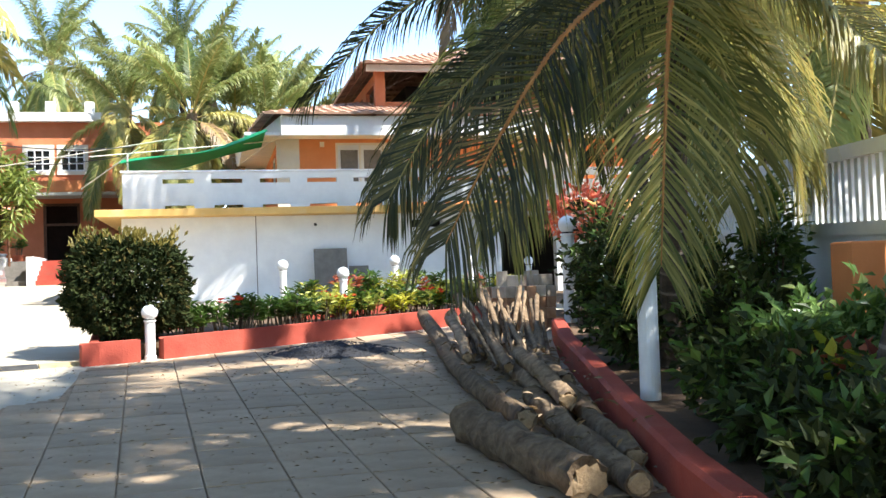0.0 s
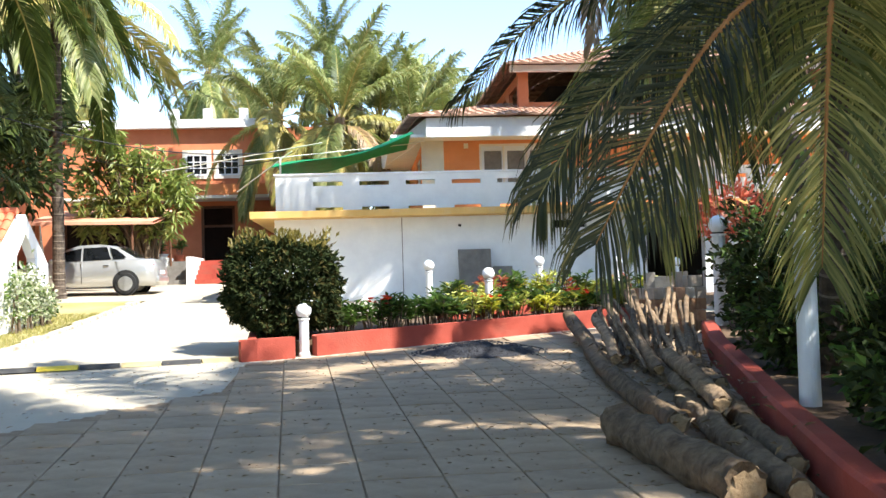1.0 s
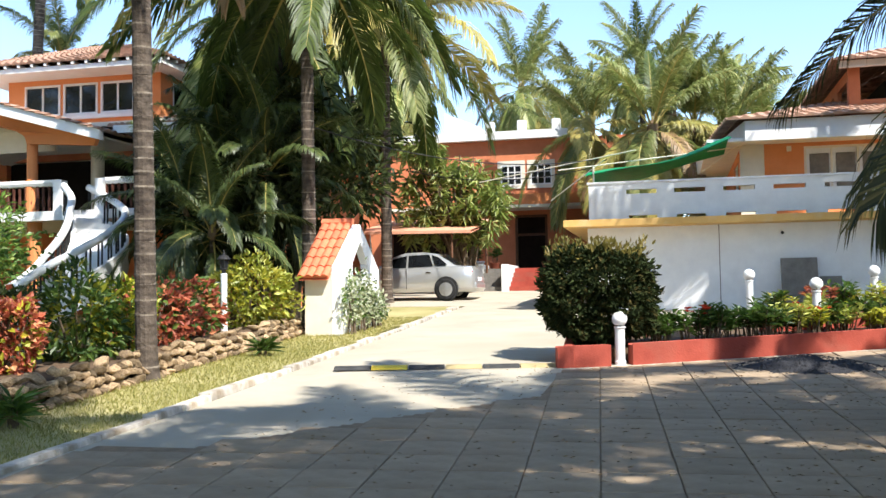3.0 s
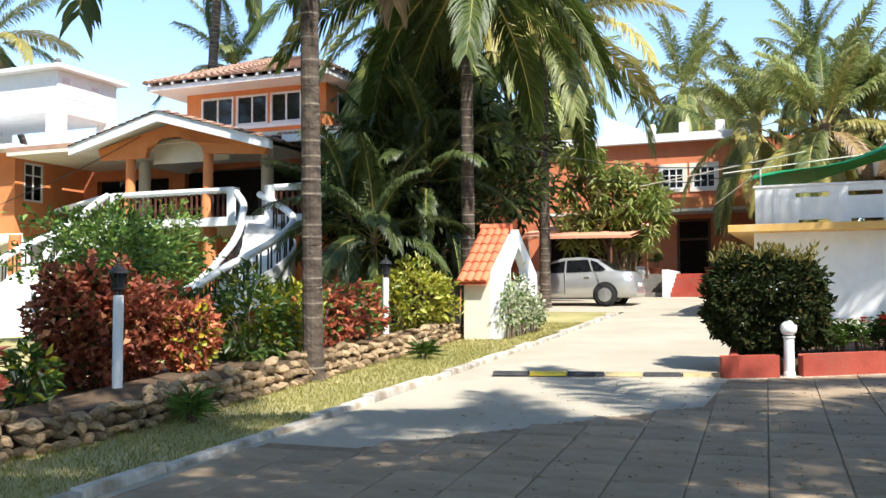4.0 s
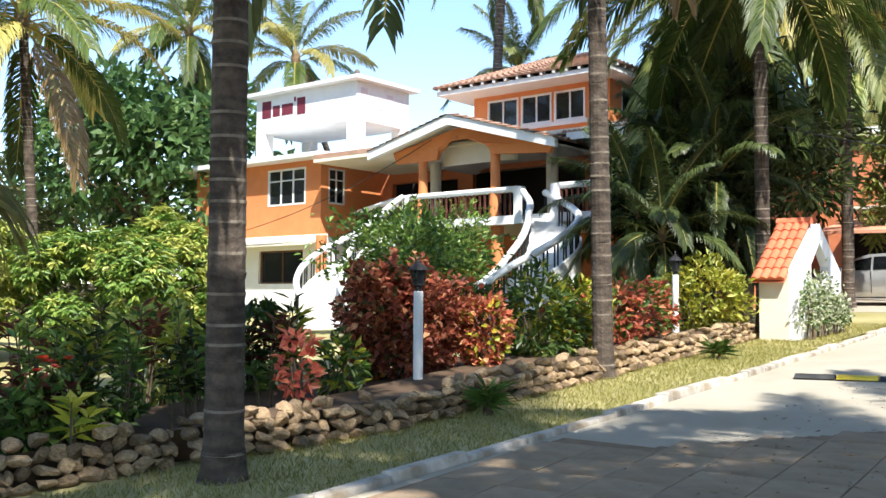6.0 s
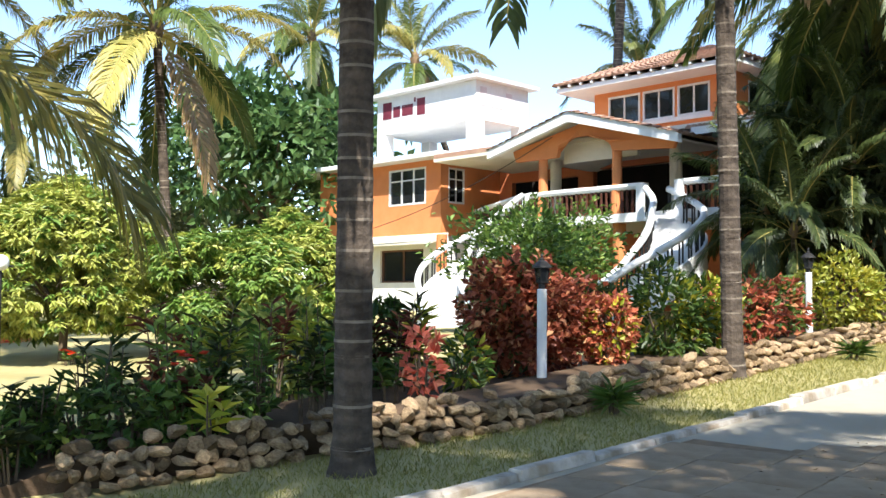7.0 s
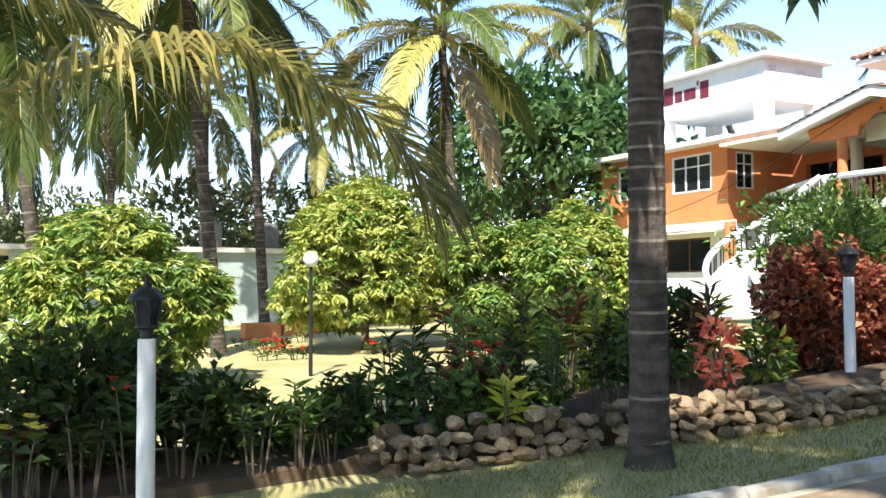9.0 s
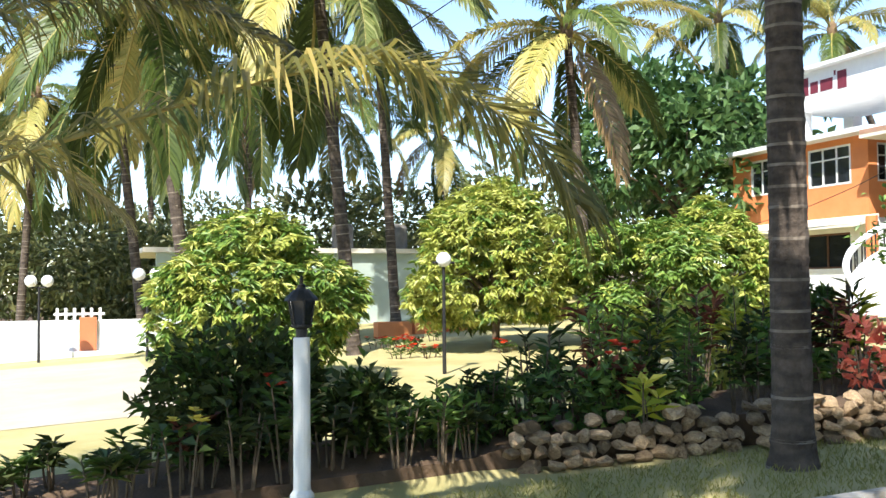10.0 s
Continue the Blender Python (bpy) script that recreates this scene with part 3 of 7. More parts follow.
    tile_roof(h, [(0.5, 35, 6.12), (1.3, fy0 - 0.15, 6.12), (4.6, 31, 7.3), (4.6, 34, 7.3)], M_TILE, 10, 26)
    # open turret on the roof
    for x, y in ((4.85, 28.7), (9.5, 28.7), (14.0, 28.7), (4.85, 36.0)):
        part("turret_post", B(x - 0.15, y - 0.15, 6.1, x + 0.15, y + 0.15, 7.9), M_RUST, h, "rust red turret post")
    part("turret_wall", B(5.0, 28.62, 6.1, 13.9, 28.74, 6.95), M_RUST, h)
    part("turret_wall", pierced("y", 4.78, 0.12, 28.9, 35.8, 6.1, 7.9, [(29.3, 30.9, 7.0, 7.6), (31.6, 34.6, 7.0, 7.6)]), M_RUST, h)
    part("turret_beam", B(4.4, 28.1, 7.78, 14.6, 28.3, 7.95), M_WHITE, h, "pale turret eave board")
    # black block paints the shade inside the open turret
    part("turret_shade_block", B(6.0, 30.5, 6.3, 13.2, 35.5, 7.8), M_SHADE, h)
    e = [(4.2, 27.8, 7.92), (14.8, 27.8, 7.92), (14.8, 37.5, 7.92), (4.2, 37.5, 7.92)]
    r0, r1 = (8.6, 32.6, 9.5), (10.4, 32.6, 9.5)
    for a, b, c2, d in ((e[0], e[1], r1, r0), (e[1], e[2], r1, r1), (e[2], e[3], r0, r1), (e[3], e[0], r0, r0)):
        tile_roof(h, [a, b, c2, d], M_TILE, 14, 30, "turret_roof_tile")
    # green shade net on the terrace
    bm = bmesh.new()
    for i in range(10):
        for j in range(4):
            def q(i2, j2):
                u, v = i2 / 10, j2 / 4
                return (-2.2 + 3.5 * u, 24.2 + 3.6 * v, 4.78 + 0.75 * u - 0.12 * math.sin(math.pi * u) - 0.16 * (1 - v) * (j2 == 0) + 0.05 * math.sin(7 * u + 3 * v))
            bm.faces.new([bm.verts.new(q(*k)) for k in ((i, j), (i + 1, j), (i + 1, j + 1), (i, j + 1))])
    bmesh.ops.remove_doubles(bm, verts=bm.verts, dist=0.001)
    bmesh.ops.solidify(bm, geom=bm.faces[:], thickness=0.012)
    part("shade_net", bm, M_NET, h, "sagging green shade net")
    for x, y in ((-2.0, 24.25), (-2.0, 27.7)):
        part("net_pole", tube(bmesh.new(), [(x, y, 3.47), (x, y, 4.85)], [0.025, 0.025], 8), M_CREAM, h)
    for p0, p1 in (((-5.4, 27, 4.9), (-1.0, 25.2, 5.35)), ((-3.4, 27, 4.3), (-1.8, 25.6, 5.2)), ((-3.0, 25.5, 4.95), (1.6, 26.6, 5.5))):
        part("net_rope", tube(bmesh.new(), [p0, p1], [0.015, 0.015], 6), M_CREAM, h, "pale rope and bamboo stay")
    return h


annexe()

# ---- stone slabs leaning on the annexe wall ----
for x0, x1, hh, yy in ((2.28, 3.08, 1.22, 23.55), (3.12, 3.6, 0.78, 23.6)):
    t = thing("stone_slab", (x0 + x1) / 2, yy, g(x0, yy), "rough grey stone slab leaning on the white wall", "stone slab", "leaning slabs")
    part("slab", box(bmesh.new(), -(x1 - x0) / 2, 0, 0, (x1 - x0) / 2, 0.07, hh, bevel=0.012), M_GREY, t)
    t.rotation_euler = (radians(-8), 0, 0)


# ---- orange building at the end of the drive ----
def far_house():
    h = thing("orange_house", 0, 0, 0, "orange two-storey house with a white battlemented parapet behind the drive", "building")
    y0, gz = 42.0, 1.8
    part("wall", pierced("x", y0, 0.25, -18, -1.0, gz, 5.3, [(-6.75, -5.35, gz, 5.2)]), M_RUST, h, "rust orange ground floor wall")
    part("wall", pierced("x", y0, 0.25, -18, -1.0, 5.3, 8.5, [(-7.35, -6.42, 6.5, 7.4), (-6.05, -5.1, 6.5, 7.4)]), M_RUST, h, "rust orange upper wall")
    # black panel in place of a room, painted shade behind the door
    part("room", B(-7.4, y0 + 1.5, gz, -4.8, y0 + 1.6, 5.3), M_SHADE, h)
    part("door_frame", pierced("x", y0 - 0.03, 0.1, -6.75, -5.35, gz, 5.2, [(-6.65, -5.45, gz, 4.3), (-6.65, -5.45, 4.4, 5.1)]), M_WOOD, h, "dark wooden door surround")
    for a in (-7.35, -6.05):
        window(h, "x", y0, a, a + 0.94, 6.5, 7.4, 3, 0, M_WHITE, sub=3)
        part("window_surround", pierced("x", y0 - 0.05, 0.06, a - 0.13, a + 1.07, 6.36, 7.58, [(a, a + 0.94, 6.5, 7.4)]), M_CREAM, h, "cream window surround")
    part("balcony_slab", B(-12, y0 - 1.5, 5.4, -1.5, y0, 5.52), M_CREAM, h, "pale balcony slab edge")
    for x in [-9 + 0.45 * k for k in range(4)]:
        part("balcony_bar", tube(bmesh.new(), [(x, y0 - 1.25, 5.55), (x, y0 - 1.25, 6.2)], [0.025, 0.025], 6), M_ORANGE, h)
    part("balcony_rail", B(-9.2, y0 - 1.28, 6.15, -7.4, y0 - 1.22, 6.22), M_ORANGE, h)
    part("balcony_wall", B(-7.6, y0 - 1.3, 5.55, -1.6, y0 - 1.18, 6.0), M_ORANGE, h, "orange balcony front")
    part("roof_band", B(-18.2, y0 - 0.35, 8.5, -3.9, y0 + 0.2, 8.85), M_WHITE, h, "white roof parapet")
    for x in (-7.95, -6.55, -5.05):
        part("merlon", B(x, y0 - 0.3, 8.85, x + 0.36, y0 + 0.1, 9.3, bevel=0.02), M_WHITE, h, "white parapet merlon")
    part("stair_head", prism(bmesh.new(), [(-9.9, y0 + 0.3), (-8.3, y0 + 0.3), (-8.3, y0 + 3), (-9.9, y0 + 3)], 8.5, lambda x, y: 9.9 if x < -9 else 9.2), M_WHITE, h, "white stair head on the roof")
    part("roof_slab", B(-18, y0 + 0.25, 8.4, -1.0, y0 + 9, 8.5), M_WHITE, h)
    return h


far_house()

# ---- entrance steps with white cheek walls ----
st = thing("entrance_steps", -5.7, 34.3, g(-5.7, 34.3), "dark red entrance steps between white cheek walls", "steps")
for k in range(5):
    part("step", B(-0.1, k * 0.34, -0.1, 1.45, 2.6, 0.17 * (k + 1)), M_RED, st)
    part("step", B(-1.25, k * 0.34, -0.1, -0.35, 2.6, 0.17 * (k + 1)), M_GREY, st)
part("cheek_wall", B(-0.34, -0.25, -0.1, -0.11, 2.4, 0.95, bevel=0.02), M_WHITE, st)
part("cheek_wall", B(-1.5, 0.2, -0.1, -1.26, 2.4, 1.0, bevel=0.02), M_WHITE, st)
part("landing", B(-6.5, 2.61, -0.1, 4.0, 7.4, 0.83), M_GREY, st)
part("pillar", B(1.55, 1.8, -0.1, 1.95, 2.2, 1.6, bevel=0.02), M_WHITE, st, "white pillar with a lamp")

# ---- potted plants by the entrance ----
def pot(x, y, z, r, label):
    t = thing("plant_pot", x, y, z, label, "plant pot", "entrance pots")
    part("pot", lathe(bmesh.new(), [(r * 0.65, 0), (r * 0.95, r * 1.3), (r * 1.05, r * 1.3), (r * 1.05, r * 1.5), (r * 0.9, r * 1.5), (r * 0.85, r * 1.3)], n=16), M_WHITE if r > 0.22 else M_NEWTILE, t)
    return t


for px_, py_, pr_ in ((-7.5, 37.4, 0.24), (-6.9, 37.6, 0.2), (-4.4, 37.4, 0.24), (-3.9, 37.7, 0.2), (-4.9, 37.9, 0.2), (-7.9, 37.8, 0.2)):
    pot(px_, py_, g(-5.7, 34.3) + 0.83, pr_, "plant pot with leafy plants on the entrance landing")

# ---- car port ----
cp = thing("car_port", -8.2, 33.0, g(-8.2, 33), "car port with a terracotta coloured sheet roof on thin posts", "shelter")
part("roof_sheet", solid(bmesh.new(), [[(-2.4, -1.2, 2.05), (1.55, -1.2, 2.0), (1.55, -1.2, 2.1), (-2.4, -1.2, 2.15)], [(-2.4, -1.2, 2.15), (1.55, -1.2, 2.1), (1.75, 2.6, 2.75), (-2.4, 2.6, 2.8)], [(-2.4, -1.2, 2.05), (1.55, -1.2, 2.0), (1.75, 2.6, 2.68), (-2.4, 2.6, 2.73)]]), M_SHEET, cp)
for x, y in ((-2.2, -1.0), (0.85, -1.0), (-2.2, 2.4), (1.4, 2.4)):
    part("post", tube(bmesh.new(), [(x, y, -0.1), (x, y, 2.1 + 0.17 * (y + 1))], [0.045, 0.045], 8), M_WOOD, cp)
# back wall coloured near black for the shade under the roof
part("back_wall", B(-2.4, 2.5, -0.1, 0.9, 2.6, 2.3), M_SHADE, cp)


# ---- silver saloon ----
def saloon(x, y):
    c = thing("car", x, y, g(x, y) + 0.004, "silver saloon car parked under the palms", "car")
    W = 0.84
    # side outline, nose at -x
    bm = bmesh.new()
    xs = [-2.15, -2.05, -1.9, -1.5, -1.05, -0.5, 0, 0.5, 1.0, 1.4, 1.8, 2.02, 2.12, 2.15]
    topz = lambda q: np.interp(q, [-2.15, -2.05, -1.9, -1.05, 0, 1.35, 2.02, 2.12, 2.15], [0.55, 0.68, 0.75, 0.9, 0.94, 1.0, 0.99, 0.85, 0.6])
    rings = []
    for q in xs:
        w = W * np.interp(q, [-2.15, -1.9, -1.4, 1.5, 2.0, 2.15], [0.72, 0.9, 1, 1, 0.93, 0.82])
        t = float(topz(q))
        pr = [(-w * 0.93, 0.22), (-w, 0.4), (-w * 1.02, 0.62), (-w * 0.97, t - 0.05), (-w * 0.86, t), (w * 0.86, t), (w * 0.97, t - 0.05), (w * 1.02, 0.62), (w, 0.4), (w * 0.93, 0.22)]
        rings.append([bm.verts.new((q, a, b)) for a, b in pr])
    for r0, r1 in zip(rings, rings[1:]):
        for k in range(10):
            bm.faces.new((r0[k], r1[k], r1[(k + 1) % 10], r0[(k + 1) % 10]))
    bm.faces.new(rings[0])
    bm.faces.new(rings[-1][::-1])
    bmesh.ops.recalc_face_normals(bm, faces=bm.faces)
    body = part("body", bm, M_CAR, c, smooth=True)
    # cabin
    bm = bmesh.new()
    rings = []
    for q, zt, wf in ((-1.05, 0.9, 0.86), (-0.45, 1.3, 0.72), (-0.1, 1.42, 0.68), (0.5, 1.45, 0.68), (0.95, 1.38, 0.69), (1.3, 1.18, 0.75), (1.6, 0.98, 0.84)):
        w = W * 0.93
        rings.append([bm.verts.new(v) for v in ((q, -w, 0.88), (q, -W * wf, zt - 0.03), (q, -W * wf * 0.85, zt), (q, W * wf * 0.85, zt), (q, W * wf, zt - 0.03), (q, w, 0.88))])
    for r0, r1 in zip(rings, rings[1:]):
        for k in range(5):
            bm.faces.new((r0[k], r1[k], r1[k + 1], r0[k + 1]))
    bmesh.ops.recalc_face_normals(bm, faces=bm.faces)
    part("roof", bm, M_CAR, c, smooth=True)
    # glass on the sides and at both ends
    for s in (-1, 1):
        for pts in (((-0.92, 0.95), (-0.42, 1.24), (0.02, 1.34), (0.02, 0.97)), ((0.08, 0.97), (0.08, 1.345), (0.72, 1.36), (0.86, 1.0)), ((0.92, 1.0), (0.8, 1.35), (1.02, 1.27), (1.3, 1.04))):
            bm = bmesh.new()
            vs = []
            for q, zz in pts:
                k = (zz - 0.88) / 0.54
                wy = W * (0.93 + (0.7 - 0.93) * k) + 0.012
                vs.append(bm.verts.new((q, s * wy, zz)))
            bm.faces.new(vs if s < 0 else vs[::-1])
            bmesh.ops.solidify(bm, geom=bm.faces[:], thickness=0.01)
            part("side_window", bm, M_GLASS, c)
        part("door_seam", B(0.045, s * W * 1.005 - 0.012, 0.32, 0.058, s * W * 1.005 + 0.012, 0.94), M_METAL, c)
        part("door_handle", B(0.66, s * W * 1.0 - 0.02, 0.8, 0.82, s * W * 1.0 + 0.02, 0.83, bevel=0.005), M_CHROME, c)
        part("mirror", ball(bmesh.new(), (-0.75, s * (W + 0.08), 0.98), 0.09, 0.8, 0.9, 0.7), M_CAR, c, smooth=True)
        part("tail_light", ball(bmesh.new(), (2.0, s * 0.64, 0.82), 0.14, 0.7, 0.9, 0.9), M_LAMPRED, c, "red tail light", smooth=True)
        for wx in (-1.3, 1.28):
            wheel = part("wheel", lathe(bmesh.new(), [(0.2, -0.09), (0.29, -0.09), (0.305, -0.05), (0.305, 0.05), (0.29, 0.09), (0.2, 0.09)], n=24), M_TYRE, c, "black tyre")
            wheel.matrix_local = pose(wx, s * (W - 0.02), 0.3, 90, 0, 0)
            part("rim", lathe(bmesh.new(), [(0.06, -0.105), (0.205, -0.098), (0.2, 0.0), (0.205, 0.098), (0.06, 0.105)], n=20), M_ALLOY, wheel, "silver alloy rim")
            for k in range(5):
                a = 2 * math.pi * k / 5
                part("rim_gap", ball(bmesh.new(), (0.13 * math.cos(a), 0.13 * math.sin(a), 0.0), 0.045, 1, 1, 2.35, 1), M_TYRE, wheel)
            part("wheel_arch", lathe(bmesh.new(), [(0.37, -0.02), (0.37, 0.02)], n=24), M_TYRE, c).matrix_local = pose(wx, s * (W + 0.0), 0.32, 90, 0, 0)
    bm = bmesh.new()
    vs = [bm.verts.new(v) for v in ((1.0, -0.52, 1.36), (1.0, 0.52, 1.36), (1.5, 0.62, 1.03), (1.5, -0.62, 1.03))]
    bm.faces.new(vs)
    for v in bm.verts:
        v.co += Vector((0.03, 0, 0.04))
    part("rear_window", bm, M_GLASS, c)
    part("number_plate", B(2.12, -0.25, 0.55, 2.165, 0.25, 0.66), M_WHITE, c)
    part("bumper", B(2.0, -0.72, 0.3, 2.19, 0.72, 0.5, bevel=0.05), M_CAR, c)
    return c


saloon(-8.05, 29.4)


# ---- gabled well house ----
def well_house():
    x0, x1, y0, y1 = -7.0, -6.3, 17.55, 20.1
    gz = g(x1, y0)
    t = thing("well_house", 0, 0, 0, "small white gabled well house with a red tile roof", "well house")
    ym, za, ze = (y0 + y1) / 2, gz + 2.2, gz + 1.3
    out = [(y0, gz - 0.1), (y1, gz - 0.1), (y1, ze), (ym, za), (y0, ze)]
    hole = [(ym - 0.5, gz + 1.08), (ym + 0.5, gz + 1.08), (ym + 0.5, gz + 1.4), (ym, gz + 1.85), (ym - 0.5, gz + 1.4)]
    bm = bmesh.new()
    for xa in (x1, x1 - 0.16):
        a = [bm.verts.new((xa, *p)) for p in out]
        b = [bm.verts.new((xa, *p)) for p in hole]
        for k in range(5):
            bm.faces.new((a[k], a[(k + 1) % 5], b[(k + 1) % 5], b[k]))
    bm.verts.ensure_lookup_table()
    n = 10
    for k in range(5):
        bm.faces.new((bm.verts[k], bm.verts[(k + 1) % 5], bm.verts[n + (k + 1) % 5], bm.verts[n + k]))
        bm.faces.new((bm.verts[5 + k], bm.verts[5 + (k + 1) % 5], bm.verts[n + 5 + (k + 1) % 5], bm.verts[n + 5 + k]))
    bmesh.ops.recalc_face_normals(bm, faces=bm.faces)
    part("gable_wall", bm, M_WHITE, t, "white gable end with a pointed opening")
    part("side_wall", B(x0, y0, gz - 0.1, x1 - 0.165, y0 + 0.14, ze - 0.08), M_CREAM, t)
    part("side_wall", B(x0, y1 - 0.14, gz - 0.1, x1 - 0.165, y1, ze - 0.08), M_CREAM, t)
    part("back_wall", B(x0, y0 + 0.14, gz - 0.1, x0 + 0.12, y1 - 0.14, ze), M_CREAM, t)
    # roof slopes, each tile a piece
    for s in (-1, 1):
        ye = ym + s * (ym - y0 + 0.16)
        eave, ridge = Vector((0, ye, ze - 0.2)), Vector((0, ym, za + 0.03))
        slope = part("roof_slope", solid(bmesh.new(), [[(x0 - 0.1, ye, ze - 0.24), (x1 - 0.17, ye, ze - 0.24), (x1 - 0.17, ym, za - 0.02), (x0 - 0.1, ym, za - 0.02)], [(x0 - 0.1, ye, ze - 0.2), (x1 - 0.17, ye, ze - 0.2), (x1 - 0.17, ym, za + 0.02), (x0 - 0.1, ym, za + 0.02)]]), M_NEWTILE, t, "red clay tile slope")
        rows, cols = 6, 4
        run = ridge - eave
        nrm = Vector((0, -run.z, run.y)) * (1 if run.y > 0 else -1)
        nrm.normalize()
        bm = bmesh.new()
        w, ln = (x1 - 0.17 - x0 + 0.1) / cols, run.length / rows * 1.15
        u = run.normalized()
        secs = []
        for a in range(7):
            xx = -w / 2 + w * a / 6
            hh = 0.045 * math.sin(math.pi * a / 6)
            secs.append((bm.verts.new(Vector((xx, 0, 0)) + nrm * (hh + 0.035)), bm.verts.new(Vector((xx, 0, 0)) + u * ln + nrm * (hh + 0.008)), bm.verts.new(Vector((xx, 0, 0)) + nrm * 0.004)))
        for a, b in zip(secs, secs[1:]):
            bm.faces.new((a[0], b[0], b[1], a[1]))
            bm.faces.new((a[2], b[2], b[0], a[0]))
        tm = bpy.data.meshes.new("tile")
        bm.to_mesh(tm)
        bm.free()
        tm.materials.append(M_NEWTILE)
        for i in range(rows):
            for j in range(cols):
                o = new("tile", tm)
                o.parent = slope
                o.matrix_local = Matrix.Translation(Vector((x0 - 0.1 + w * (j + 0.5), 0, 0)) + eave + run * (i / rows) + nrm * 0.004)
    part("ridge", tube(bmesh.new(), [(x0 - 0.1, ym, za + 0.05), (x1 - 0.15, ym, za + 0.05)], [0.09, 0.09], 8), M_NEWTILE, t)
    return t


well_house()


# ---- main orange house with tank tower, porch and curved stairs ----
def rail_run(parent, p0, p1, h=0.68, posts=True):
    """A balustrade: white top rail and kerb, dark red turned balusters."""
    a, b = Vector(p0), Vector(p1)
    d = b - a
    n = max(2, int(d.length / 0.16))
    run = part("balustrade", tube(bmesh.new(), [a + Vector((0, 0, h)), b + Vector((0, 0, h))], [0.085, 0.085], 8), M_WHITE, parent, "white balustrade rail")
    for k in range(n):
        p = a + d * ((k + 0.5) / n)
        part("baluster", lathe(bmesh.new(), [(0.03, 0.0), (0.03, 0.08), (0.05, 0.22), (0.028, 0.4), (0.045, 0.55), (0.03, 0.62), (0.03, h - 0.05)], p, 6), M_BALUST, run)
    return run


def curved_stair(parent, pts, width, steps, label, narrow=1.0):
    """A stair along a curve, with white side rails and black iron balusters."""
    P = [Vector(p) for p in pts]

    def at(u):
        s = u * (len(P) - 1)
        i = min(int(s), len(P) - 2)
        f = s - i
        p0, p1, p2, p3 = P[max(i - 1, 0)], P[i], P[i + 1], P[min(i + 2, len(P) - 1)]
        return 0.5 * ((2 * p1) + (p2 - p0) * f + (2 * p0 - 5 * p1 + 4 * p2 - p3) * f * f + (3 * p1 - p0 - 3 * p2 + p3) * f ** 3)
    stair = thing("stair_flight", label=label)
    stair.parent = parent
    sides = ([], [])
    for k in range(steps):
        c, nx = at(k / steps), at((k + 1) / steps)
        d = (nx - c)
        d.z = 0
        d.normalize()
        nrm = Vector((-d.y, d.x, 0))
        hw = width / 2 * (narrow + (1 - narrow) * min(1.0, k / 5))
        q = [c - nrm * hw, c + nrm * hw, nx + nrm * hw, nx - nrm * hw]
        z1 = c.z - 0.0
        low = nx.z - 0.32
        bm = bmesh.new()
        vs = [bm.verts.new((p.x, p.y, low)) for p in q] + [bm.verts.new((p.x, p.y, z1)) for p in q]
        for f in ((3, 2, 1, 0), (4, 5, 6, 7), (0, 1, 5, 4), (1, 2, 6, 5), (2, 3, 7, 6), (3, 0, 4, 7)):
            bm.faces.new([vs[j] for j in f])
        part("step", bm, M_WHITE, stair)
    fine = steps * 3
    for k in range(fine + 1):
        c, nx = at(k / fine * 0.999), at(min(1.0, k / fine * 0.999 + 0.01))
        d = nx - c if k < fine else c - at(0.98)
        d.z = 0
        d.normalize()
        nrm = Vector((-d.y, d.x, 0))
        hw = width / 2 * (narrow + (1 - narrow) * min(1.0, k / fine * steps / 5))
        sides[0].append(c - nrm * hw)
        sides[1].append(c + nrm * hw)
    for side in sides:
        top = [p + Vector((0, 0, 0.68)) for p in side]
        top.append(top[-1] + Vector((0, 0, -0.6)))
        rail = part("stair_rail", tube(bmesh.new(), top, [0.085] * len(top), 8), M_WHITE, parent, "thick white curved hand rail", smooth=True)
        stringer = bmesh.new()
        for a, b in zip(side, side[1:]):
            vs = [stringer.verts.new(v) for v in (a + Vector((0, 0, -0.5)), b + Vector((0, 0, -0.5)), b + Vector((0, 0, 0.12)), a + Vector((0, 0, 0.12)))]
            stringer.faces.new(vs)
        bmesh.ops.remove_doubles(stringer, verts=stringer.verts, dist=0.001)
        bmesh.ops.solidify(stringer, geom=stringer.faces[:], thickness=0.08)
        part("stringer", stringer, M_WHITE, parent)
        for p in [q for k, q in enumerate(side) if k % 3 != 2]:
            part("baluster", tube(bmesh.new(), [p + Vector((0, 0, 0.0)), p + Vector((0, 0, 0.65))], [0.022, 0.022], 5), M_METAL, rail, "black iron baluster")


